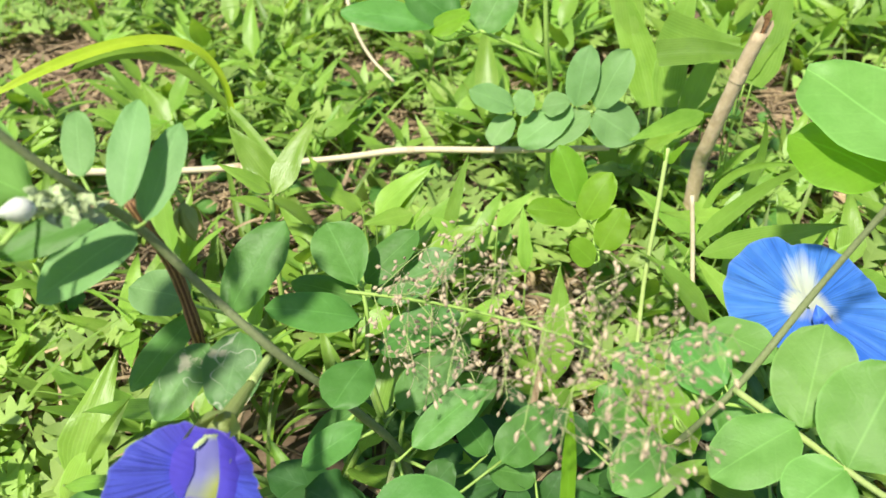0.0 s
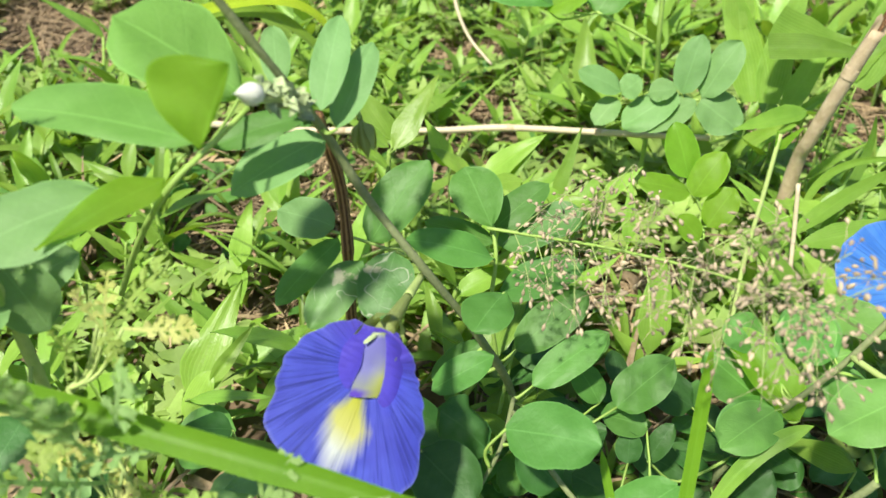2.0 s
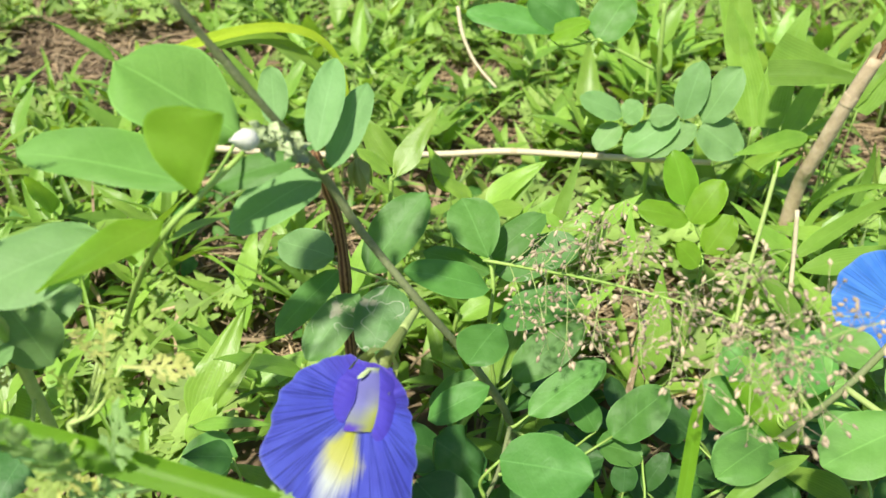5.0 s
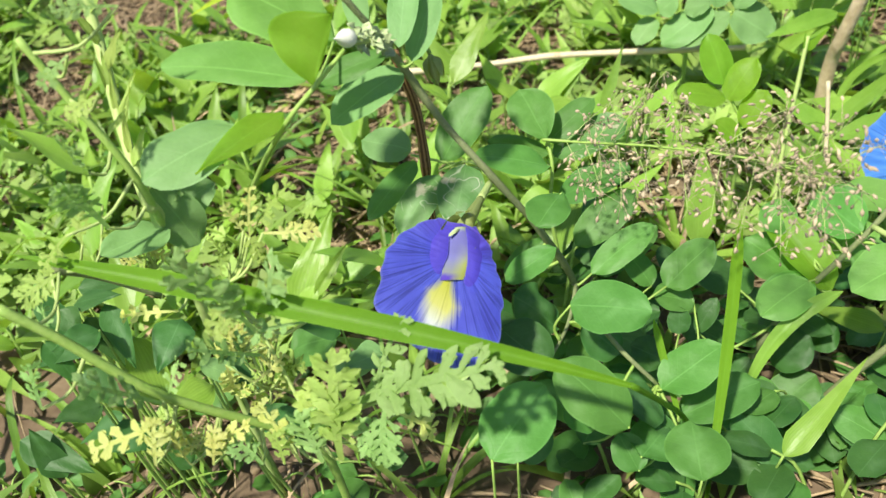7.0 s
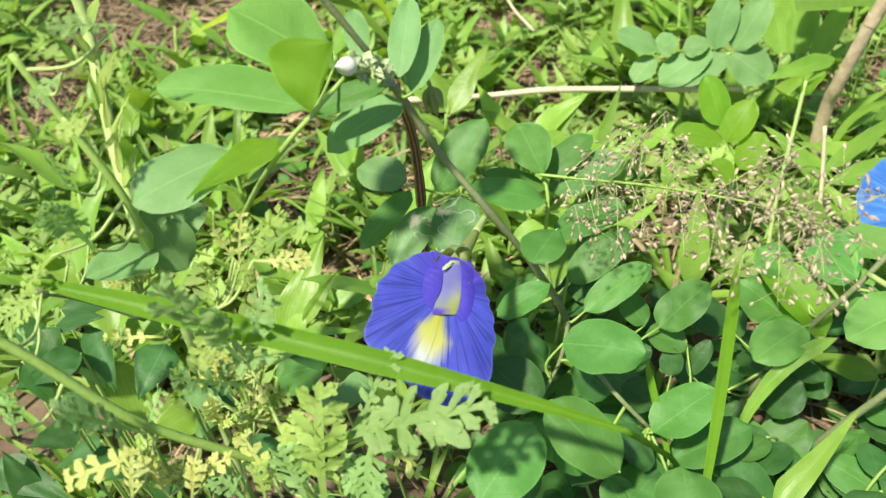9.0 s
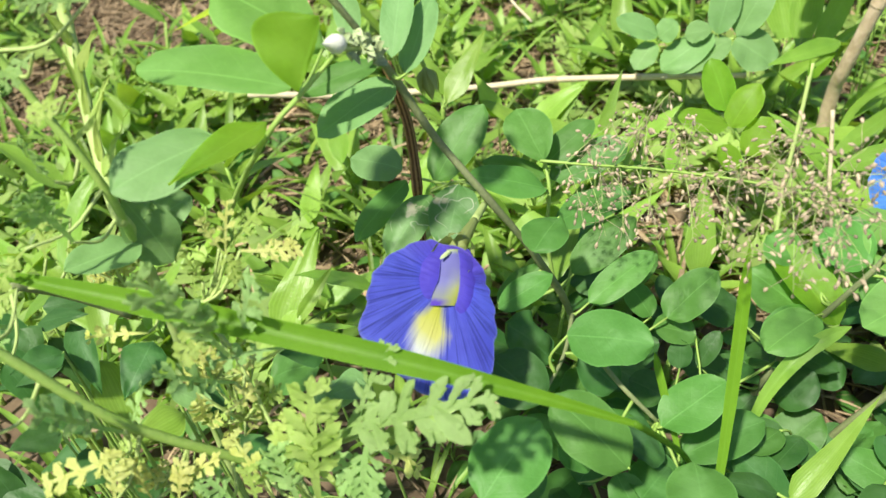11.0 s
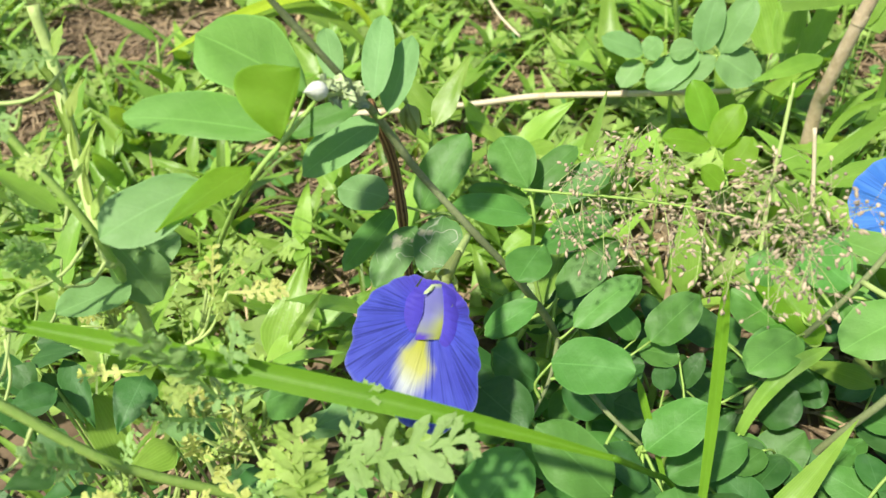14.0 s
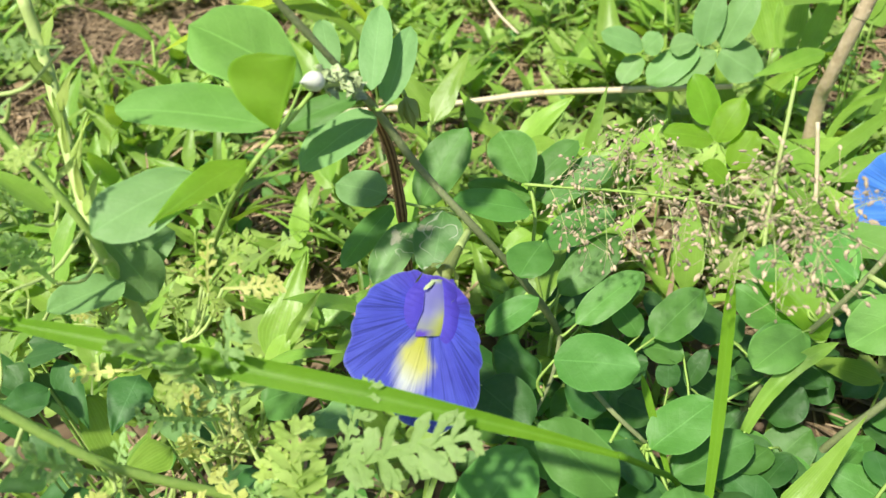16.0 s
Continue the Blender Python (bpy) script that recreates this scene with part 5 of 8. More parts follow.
stem(young_pea, [(0.0708, 0.2893, 0.0923), (0.0705, 0.2844, 0.0905), (0.072, 0.2808, 0.0932)], 0.0007, 0.0004, GREEN_STEM, name="petiole", seg=5, steps=4)
stem(young_pea, [(0.0717, 0.2891, 0.0891), (0.0724, 0.2824, 0.0865), (0.0696, 0.2776, 0.0888)], 0.0007, 0.0004, GREEN_STEM, name="petiole", seg=5, steps=4)
# ---- stalks and straws ----

broken_stalk = thing("dry_stalk", (0.115, 0.4, 0.015), "broken dry tan grass stalk with a split hollow top", "stalk")
stem(broken_stalk, [(0.1472, 0.3574, 0.1493), (0.1411, 0.3587, 0.1239), (0.136, 0.3645, 0.0892), (0.1358, 0.3709, 0.0703), (0.1358, 0.3739, 0.012)], 0.00309, 0.00404, STALK, seg=12, knobs=0.1, flute=0.04)
stem(broken_stalk, [(0.1427, 0.3584, 0.1310), (0.1421, 0.3585, 0.1283), (0.1415, 0.3586, 0.1256)], 0.0037, 0.0037, STALK, name='node', seg=12)
split_top(broken_stalk, (0.1472, 0.3574, 0.1493), (0.0061, -0.0013, 0.0254))

long_straw = thing("straw", (-0.0131, 0.4101, 0.0622), "long pale dry straw lying across the weeds", "straw")
stem(long_straw, [(-0.1875, 0.379, 0.0736), (-0.1394, 0.3907, 0.065), (-0.1043, 0.3961, 0.0628), (-0.0502, 0.4048, 0.0612), (-0.013, 0.4082, 0.063), (0.0353, 0.3826, 0.0775), (0.0696, 0.38, 0.0787), (0.0917, 0.3789, 0.0793)], 0.00210, 0.00147, STRAW, seg=8, knobs=0.2, flute=0.06)
stem(long_straw, [(-0.1061, 0.3957, 0.0631), (-0.1043, 0.3959, 0.0631), (-0.1026, 0.3965, 0.0626)], 0.00221, 0.00221, STALK, name='node', seg=8)
stem(long_straw, [(-0.0123, 0.4066, 0.064), (-0.0104, 0.4064, 0.0641), (-0.0086, 0.4067, 0.0638)], 0.00218, 0.00218, STALK, name='node', seg=8)
stem(long_straw, [(0.0336, 0.3827, 0.0775), (0.0353, 0.3824, 0.0777), (0.037, 0.3826, 0.0776)], 0.00205, 0.00205, STALK, name='node', seg=8)

curved_straw = thing("straw", (-0.0248, 0.4889, 0.0647), "thin curved pale dry straw", "straw")
stem(curved_straw, [(-0.0525, 0.525, 0.1019), (-0.0483, 0.5141, 0.0878), (-0.0392, 0.5031, 0.0736), (-0.0242, 0.4882, 0.0631)], 0.00131, 0.00090, STRAW)

thin_shoot = thing("shoot", (0.098, 0.296, 0.015), "thin grey-green shoot with folded tip leaves", "shoot")
stem(thin_shoot, [(0.1017, 0.3112, 0.1214), (0.0988, 0.3024, 0.0999), (0.0945, 0.2901, 0.0668), (0.0913, 0.2739, 0.0346), (0.0907, 0.2769, 0.012)], 0.00097, 0.00103, PALE_STEM)
leaf(thin_shoot, (0.102, 0.3085, 0.1154), (0.1002, 0.3115, 0.1231), 0.0036, (0.13, -0.91, 0.39), PEA_YOUNG, prof='lance')
leaf(thin_shoot, (0.1024, 0.3084, 0.1155), (0.1083, 0.3059, 0.1277), 0.0046, (-0.89, -0.26, 0.38), PEA_YOUNG, prof='lance')

thin_straw = thing("straw", (0.126, 0.306, 0.015), "upright thin tan dry grass stalk", "straw")
stem(thin_straw, [(0.1146, 0.3092, 0.0986), (0.1165, 0.2999, 0.0738), (0.1173, 0.2836, 0.0381), (0.1174, 0.2866, 0.012)], 0.00101, 0.00106, STRAW)
# ---- single grass blades ----

leaning_blade = thing("tall_grass", (0.0433, 0.133, 0.015), "long bright green grass blade leaning over the lobed leaves", "grass")
strap(leaning_blade, (0.0046, 0.09, 0.145), (-0.0480, 0.092, 0.1652), (-0.1597, 0.106, 0.1787), 0.0062, (0.25, -0.62, 0.74), BLADE_BRIGHT, fold=0.45, nv=30, prof='reed')
stem(leaning_blade, [(0.0048, 0.0902, 0.1449), (0.0170, 0.1050, 0.1180), (0.0284, 0.1250, 0.0835), (0.0400, 0.1310, 0.0500), (0.0433, 0.1330, 0.012)], 0.00085, 0.00100, BLADE_BRIGHT)

upright_blade = thing("tall_grass", (0.05, 0.155, 0.015), "stiff upright bright green grass blade", "grass")
strap(upright_blade, (0.0371, 0.1179, 0.0717), (0.0429, 0.1437, 0.1084), (0.0427, 0.1553, 0.1466), 0.0038, (-0.24, -0.86, 0.45), BLADE_BRIGHT)
stem(upright_blade, [(0.0358, 0.1262, 0.012), (0.0367, 0.1212, 0.0419), (0.0371, 0.1179, 0.0717)], 0.0007, 0.0004, GREEN_STEM, name="petiole", seg=5, steps=4)

yellowing_grass = thing("grass_tuft", (-0.1, 0.46, 0.015), "grass tuft with arching yellowing blades", "grass")
strap(yellowing_grass, (-0.1068, 0.415, 0.0855), (-0.109, 0.4382, 0.1545), (-0.2075, 0.3518, 0.1262), 0.0062, (0.52, -0.33, 0.79), YELLOW_BLADE)
strap(yellowing_grass, (-0.1082, 0.4154, 0.087), (-0.1408, 0.4203, 0.1389), (-0.1728, 0.385, 0.1259), 0.0081, (0.6, -0.37, 0.71), BLADE)
strap(yellowing_grass, (-0.1095, 0.4159, 0.0885), (-0.1026, 0.4121, 0.0864), (-0.0705, 0.3753, 0.0635), 0.0051, (0.11, -0.45, 0.89), LANCE)
stem(yellowing_grass, [(-0.0817, 0.4333, 0.012), (-0.0993, 0.4223, 0.0487), (-0.1068, 0.415, 0.0855)], 0.0007, 0.0004, GREEN_STEM, name="petiole", seg=5, steps=4)
stem(yellowing_grass, [(-0.092, 0.4305, 0.012), (-0.1033, 0.4215, 0.0495), (-0.1082, 0.4154, 0.087)], 0.0007, 0.0004, GREEN_STEM, name="petiole", seg=5, steps=4)
stem(yellowing_grass, [(-0.1192, 0.4319, 0.012), (-0.1124, 0.4223, 0.0503), (-0.1095, 0.4159, 0.0885)], 0.0007, 0.0004, GREEN_STEM, name="petiole", seg=5, steps=4)

broad_grass = thing("grass_tuft", (0.115, 0.43, 0.015), "broad-bladed grass tuft with cut leaf ends beside the stalk", "grass")
strap(broad_grass, (0.1494, 0.3765, 0.1299), (0.1294, 0.379, 0.1318), (0.1089, 0.3778, 0.1304), 0.0131, (-0.02, -0.71, 0.7), BLADE, prof='cut')
strap(broad_grass, (0.1504, 0.3878, 0.1297), (0.1314, 0.3888, 0.1297), (0.1138, 0.3918, 0.1385), 0.0159, (0.07, -0.77, 0.63), BLADE, prof='cut')
strap(broad_grass, (0.1151, 0.401, 0.0895), (0.112, 0.4161, 0.113), (0.0914, 0.4351, 0.1516), 0.0185, (-0.07, -0.89, 0.46), BLADE, prof='blade')
strap(broad_grass, (0.1233, 0.3992, 0.0902), (0.1238, 0.4144, 0.1167), (0.1358, 0.4236, 0.1487), 0.0171, (-0.28, -0.87, 0.42), BLADE, prof='blade')
strap(broad_grass, (0.1624, 0.3941, 0.1045), (0.1707, 0.4019, 0.124), (0.1761, 0.4127, 0.157), 0.0189, (-0.37, -0.84, 0.39), BLADE, prof='blade')
strap(broad_grass, (0.1315, 0.3958, 0.0885), (0.1421, 0.4036, 0.1071), (0.1508, 0.4132, 0.1351), 0.0123, (-0.35, -0.82, 0.45), BLADE, prof='blade')
strap(broad_grass, (0.1598, 0.3962, 0.1066), (0.1622, 0.4017, 0.118), (0.1826, 0.4014, 0.1362), 0.0105, (-0.46, -0.75, 0.48), BLADE, prof='blade')
strap(broad_grass, (0.1061, 0.4197, 0.1218), (0.1022, 0.4283, 0.1381), (0.1007, 0.4362, 0.1594), 0.0153, (-0.12, -0.92, 0.38), BLADE, prof='blade')
strap(broad_grass, (0.1381, 0.3852, 0.0944), (0.1156, 0.3651, 0.0987), (0.0962, 0.3609, 0.0943), 0.0118, (0.18, -0.32, 0.93), BLADE, prof='lance')
stem(broad_grass, [(0.1595, 0.3884, 0.012), (0.1524, 0.3813, 0.071), (0.1494, 0.3765, 0.1299)], 0.0007, 0.0004, GREEN_STEM, name="petiole", seg=5, steps=4)
stem(broad_grass, [(0.1596, 0.3994, 0.012), (0.1531, 0.3924, 0.0708), (0.1504, 0.3878, 0.1297)], 0.0007, 0.0004, GREEN_STEM, name="petiole", seg=5, steps=4)
stem(broad_grass, [(0.121, 0.4096, 0.012), (0.1169, 0.4044, 0.0507), (0.1151, 0.401, 0.0895)], 0.0007, 0.0004, GREEN_STEM, name="petiole", seg=5, steps=4)
stem(broad_grass, [(0.1202, 0.4088, 0.012), (0.1224, 0.403, 0.0511), (0.1233, 0.3992, 0.0902)], 0.0007, 0.0004, GREEN_STEM, name="petiole", seg=5, steps=4)
stem(broad_grass, [(0.159, 0.4042, 0.012), (0.1614, 0.3982, 0.0583), (0.1624, 0.3941, 0.1045)], 0.0007, 0.0004, GREEN_STEM, name="petiole", seg=5, steps=4)
stem(broad_grass, [(0.1267, 0.4061, 0.012), (0.1301, 0.4, 0.0503), (0.1315, 0.3958, 0.0885)], 0.0007, 0.0004, GREEN_STEM, name="petiole", seg=5, steps=4)
stem(broad_grass, [(0.1541, 0.4077, 0.012), (0.1581, 0.4008, 0.0593), (0.1598, 0.3962, 0.1066)], 0.0007, 0.0004, GREEN_STEM, name="petiole", seg=5, steps=4)
stem(broad_grass, [(0.1075, 0.4301, 0.012), (0.1065, 0.4239, 0.0669), (0.1061, 0.4197, 0.1218)], 0.0007, 0.0004, GREEN_STEM, name="petiole", seg=5, steps=4)
stem(broad_grass, [(0.1486, 0.3996, 0.012), (0.1413, 0.3909, 0.0532), (0.1381, 0.3852, 0.0944)], 0.0007, 0.0004, GREEN_STEM, name="petiole", seg=5, steps=4)

side_grass = thing("grass_tuft", (0.13, 0.29, 0.015), "grass tuft with long light green blades under the blue flower", "grass")
strap(side_grass, (0.1216, 0.304, 0.0696), (0.15, 0.297, 0.0864), (0.1665, 0.2775, 0.1053), 0.0125, (-0.7, -0.32, 0.64), LANCE, prof='lance')
strap(side_grass, (0.1327, 0.2644, 0.0698), (0.1265, 0.281, 0.0686), (0.1175, 0.3009, 0.0723), 0.0116, (-0.33, -0.2, 0.92), LANCE, prof='lance')
strap(side_grass, (0.1183, 0.3107, 0.0682), (0.1451, 0.3173, 0.0971), (0.1536, 0.2957, 0.1208), 0.0081, (-0.79, -0.48, 0.39), LANCE, prof='lance')
strap(side_grass, (0.1353, 0.318, 0.0684), (0.1564, 0.3378, 0.0968), (0.1489, 0.3352, 0.1198), 0.0048, (-0.4, -0.83, 0.38), BLADE, prof='blade')
strap(side_grass, (0.126, 0.3235, 0.0709), (0.1326, 0.3377, 0.1012), (0.1574, 0.3033, 0.1156), 0.0043, (-0.8, -0.49, 0.35), BLADE, prof='blade')
strap(side_grass, (0.1401, 0.323, 0.0773), (0.1214, 0.322, 0.0748), (0.101, 0.3081, 0.0912), 0.0088, (0.44, -0.39, 0.81), LANCE, prof='lance')
stem(side_grass, [(0.1104, 0.3187, 0.012), (0.1182, 0.3099, 0.0408), (0.1216, 0.304, 0.0696)], 0.0007, 0.0004, GREEN_STEM, name="petiole", seg=5, steps=4)
stem(side_grass, [(0.1365, 0.2728, 0.012), (0.1338, 0.2678, 0.0409), (0.1327, 0.2644, 0.0698)], 0.0007, 0.0004, GREEN_STEM, name="petiole", seg=5, steps=4)
stem(side_grass, [(0.1095, 0.3242, 0.012), (0.1157, 0.3161, 0.0401), (0.1183, 0.3107, 0.0682)], 0.0007, 0.0004, GREEN_STEM, name="petiole", seg=5, steps=4)
stem(side_grass, [(0.1319, 0.3283, 0.012), (0.1343, 0.3221, 0.0402), (0.1353, 0.318, 0.0684)], 0.0007, 0.0004, GREEN_STEM, name="petiole", seg=5, steps=4)
stem(side_grass, [(0.1181, 0.3375, 0.012), (0.1236, 0.3291, 0.0415), (0.126, 0.3235, 0.0709)], 0.0007, 0.0004, GREEN_STEM, name="petiole", seg=5, steps=4)
stem(side_grass, [(0.1499, 0.3365, 0.012), (0.143, 0.3284, 0.0447), (0.1401, 0.323, 0.0773)], 0.0007, 0.0004, GREEN_STEM, name="petiole", seg=5, steps=4)

bent_blade = thing("tall_grass", (0.072, 0.201, 0.015), "ribbed pale green grass blade bent among round leaves", "grass")
strap(bent_blade, (0.0608, 0.1664, 0.0562), (0.0697, 0.1762, 0.0802), (0.0927, 0.1841, 0.0844), 0.0058, (-0.32, -0.59, 0.74), LANCE)
stem(bent_blade, [(0.0529, 0.1766, 0.012), (0.0585, 0.1705, 0.0341), (0.0608, 0.1664, 0.0562)], 0.0007, 0.0004, GREEN_STEM, name="petiole", seg=5, steps=4)

forked_blade = thing("tall_grass", (0.08, 0.162, 0.015), "pointed light green grass blade", "grass")
strap(forked_blade, (0.0624, 0.1247, 0.0646), (0.0723, 0.1325, 0.0691), (0.0879, 0.1432, 0.095), 0.0093, (-0.4, -0.59, 0.7), LANCE, prof='lance')
stem(forked_blade, [(0.0561, 0.1348, 0.012), (0.0605, 0.1287, 0.0383), (0.0624, 0.1247, 0.0646)], 0.0007, 0.0004, GREEN_STEM, name="petiole", seg=5, steps=4)

thin_blade = thing("tall_grass", (0.039, 0.179, 0.015), "thin bright grass blade between round leaves", "grass")
strap(thin_blade, (0.0282, 0.1354, 0.0726), (0.0229, 0.1491, 0.0886), (0.0196, 0.1549, 0.1008), 0.0026, (-0.05, -0.83, 0.56), BLADE_BRIGHT)
stem(thin_blade, [(0.0304, 0.1454, 0.012), (0.0289, 0.1394, 0.0423), (0.0282, 0.1354, 0.0726)], 0.0007, 0.0004, GREEN_STEM, name="petiole", seg=5, steps=4)

low_lance = thing("lance_weed", (0.117, 0.211, 0.015), "broad-leaved grass with long light green leaves", "grass", "lance-leaved grasses")
leaf(low_lance, (0.1128, 0.1843, 0.0627), (0.0908, 0.2032, 0.0556), 0.0119, (-0.34, -0.04, 0.94), LANCE, prof='lance')
leaf(low_lance, (0.0528, 0.1373, 0.0421), (0.056, 0.1593, 0.0462), 0.0082, (-0.07, -0.17, 0.98), LANCE, prof='lance')
stem(low_lance, [(0.1183, 0.1944, 0.012), (0.1144, 0.1883, 0.0374), (0.1128, 0.1843, 0.0627)], 0.0007, 0.0004, GREEN_STEM, name="petiole", seg=5, steps=4)
stem(low_lance, [(0.052, 0.1471, 0.012), (0.0526, 0.1412, 0.027), (0.0528, 0.1373, 0.0421)], 0.0007, 0.0004, GREEN_STEM, name="petiole", seg=5, steps=4)
# ---- broad-leaved grass plants ----

lance_grass = thing("lance_weed", (-0.066, 0.305, 0.015), "broad-leaved grass with pointed yellow-green leaves", "grass", "lance-leaved grasses")
leaf(lance_grass, (-0.0608, 0.3009, 0.1104), (-0.0436, 0.329, 0.1335), 0.0122, (-0.09, -0.6, 0.8), LANCE, prof='lance')
leaf(lance_grass, (-0.0637, 0.3115, 0.1089), (-0.0843, 0.3343, 0.124), 0.0142, (0.19, -0.41, 0.89), LANCE, prof='lance')
leaf(lance_grass, (-0.0639, 0.306, 0.1083), (-0.0833, 0.306, 0.1231), 0.0088, (0.57, -0.33, 0.75), LANCE, prof='lance')
leaf(lance_grass, (-0.0642, 0.3033, 0.1009), (-0.0792, 0.295, 0.1138), 0.0089, (0.67, -0.05, 0.74), LANCE, prof='lance')
stem(lance_grass, [(-0.0635, 0.3054, 0.1073), (-0.0652, 0.3027, 0.0836), (-0.0648, 0.2945, 0.0578), (-0.0647, 0.2975, 0.012)], 0.00110, 0.00116, GREEN_STEM)
stem(lance_grass, [(-0.0635, 0.3054, 0.1073), (-0.0627, 0.3023, 0.1075), (-0.0608, 0.3009, 0.1104)], 0.0007, 0.0004, GREEN_STEM, name="petiole", seg=5, steps=4)
stem(lance_grass, [(-0.0635, 0.3054, 0.1073), (-0.0629, 0.3076, 0.1069), (-0.0637, 0.3115, 0.1089)], 0.0007, 0.0004, GREEN_STEM, name="petiole", seg=5, steps=4)

lance_grass_b = thing("lance_weed", (-0.035, 0.31, 0.015), "broad-leaved grass with pointed yellow-green leaves", "grass", "lance-leaved grasses")
leaf(lance_grass_b, (-0.039, 0.3249, 0.088), (-0.051, 0.3312, 0.11), 0.0111, (0.56, -0.67, 0.49), LANCE, prof='lance')
leaf(lance_grass_b, (-0.0217, 0.3153, 0.0882), (0.0053, 0.3251, 0.1078), 0.0140, (-0.39, -0.48, 0.78), LANCE, prof='lance')
leaf(lance_grass_b, (-0.0155, 0.3142, 0.0857), (0.0028, 0.3237, 0.1058), 0.0099, (-0.43, -0.6, 0.68), LANCE, prof='lance')
leaf(lance_grass_b, (-0.029, 0.3244, 0.0849), (-0.0479, 0.3241, 0.0982), 0.0109, (0.55, -0.33, 0.77), LANCE, prof='lance')
leaf(lance_grass_b, (0.0095, 0.3025, 0.0846), (0.0202, 0.3192, 0.1168), 0.0065, (-0.26, -0.82, 0.51), LANCE, prof='lance')
leaf(lance_grass_b, (-0.0049, 0.3081, 0.093), (-0.0262, 0.3, 0.0938), 0.0109, (0.13, -0.25, 0.96), LANCE, prof='lance')
leaf(lance_grass_b, (0.0021, 0.2993, 0.081), (0.0266, 0.3012, 0.0912), 0.0132, (-0.34, -0.32, 0.88), LANCE, prof='lance')
leaf(lance_grass_b, (0.0316, 0.3049, 0.0881), (0.0473, 0.3087, 0.1034), 0.0086, (-0.55, -0.48, 0.68), LANCE, prof='lance')
leaf(lance_grass_b, (0.0167, 0.2994, 0.0806), (0.0027, 0.3043, 0.0956), 0.0101, (0.52, -0.53, 0.67), LANCE, prof='lance')
leaf(lance_grass_b, (0.0433, 0.292, 0.0732), (0.0424, 0.3061, 0.099), 0.0068, (-0.01, -0.88, 0.48), LANCE, prof='lance')
stem(lance_grass_b, [(-0.036, 0.3363, 0.012), (-0.0381, 0.3295, 0.05), (-0.039, 0.3249, 0.088)], 0.0007, 0.0004, GREEN_STEM, name="petiole", seg=5, steps=4)
stem(lance_grass_b, [(-0.0284, 0.3264, 0.012), (-0.0237, 0.3197, 0.0501), (-0.0217, 0.3153, 0.0882)], 0.0007, 0.0004, GREEN_STEM, name="petiole", seg=5, steps=4)
stem(lance_grass_b, [(-0.0201, 0.3253, 0.012), (-0.0169, 0.3186, 0.0489), (-0.0155, 0.3142, 0.0857)], 0.0007, 0.0004, GREEN_STEM, name="petiole", seg=5, steps=4)
stem(lance_grass_b, [(-0.0243, 0.3364, 0.012), (-0.0276, 0.3292, 0.0485), (-0.029, 0.3244, 0.0849)], 0.0007, 0.0004, GREEN_STEM, name="petiole", seg=5, steps=4)
stem(lance_grass_b, [(0.0069, 0.3128, 0.012), (0.0087, 0.3066, 0.0483), (0.0095, 0.3025, 0.0846)], 0.0007, 0.0004, GREEN_STEM, name="petiole", seg=5, steps=4)
stem(lance_grass_b, [(0.0005, 0.321, 0.012), (-0.0033, 0.3133, 0.0525), (-0.0049, 0.3081, 0.093)], 0.0007, 0.0004, GREEN_STEM, name="petiole", seg=5, steps=4)
stem(lance_grass_b, [(-0.0041, 0.3112, 0.012), (0.0002, 0.3041, 0.0465), (0.0021, 0.2993, 0.081)], 0.0007, 0.0004, GREEN_STEM, name="petiole", seg=5, steps=4)
stem(lance_grass_b, [(0.0277, 0.3166, 0.012), (0.0305, 0.3096, 0.0501), (0.0316, 0.3049, 0.0881)], 0.0007, 0.0004, GREEN_STEM, name="petiole", seg=5, steps=4)
stem(lance_grass_b, [(0.0203, 0.3109, 0.012), (0.0178, 0.304, 0.0463), (0.0167, 0.2994, 0.0806)], 0.0007, 0.0004, GREEN_STEM, name="petiole", seg=5, steps=4)
stem(lance_grass_b, [(0.0435, 0.3026, 0.012), (0.0433, 0.2962, 0.0426), (0.0433, 0.292, 0.0732)], 0.0007, 0.0004, GREEN_STEM, name="petiole", seg=5, steps=4)

lance_grass_c = thing("lance_weed", (-0.115, 0.22, 0.015), "tall broad-leaved grass with a rolled new leaf beside the flower", "grass", "lance-leaved grasses")
leaf(lance_grass_c, (-0.1265, 0.1996, 0.0572), (-0.1121, 0.2347, 0.0886), 0.0179, (0.01, -0.67, 0.74), LANCE, prof='lance')
leaf(lance_grass_c, (-0.1156, 0.1962, 0.071), (-0.1022, 0.2149, 0.0852), 0.0061, (0.18, -0.67, 0.72), LANCE, prof='lance', fold=0.6)
leaf(lance_grass_c, (-0.1242, 0.1878, 0.0596), (-0.1157, 0.1994, 0.0742), 0.0104, (-0.18, -0.72, 0.67), LANCE, prof='oval')
leaf(lance_grass_c, (-0.1203, 0.1874, 0.0718), (-0.0821, 0.1758, 0.0893), 0.0061, (-0.44, -0.1, 0.89), LANCE, prof='lance')
leaf(lance_grass_c, (-0.1243, 0.1775, 0.0576), (-0.1026, 0.1803, 0.0652), 0.0248, (-0.28, -0.28, 0.92), PEA, prof='oval')
stem(lance_grass_c, [(-0.1259, 0.2015, 0.0587), (-0.1319, 0.1893, 0.0364), (-0.1332, 0.1923, 0.012)], 0.00122, 0.00126, GREEN_STEM)
stem(lance_grass_c, [(-0.1259, 0.2015, 0.0587), (-0.1224, 0.1965, 0.0614), (-0.1156, 0.1962, 0.071)], 0.0007, 0.0004, GREEN_STEM, name="petiole", seg=5, steps=4)
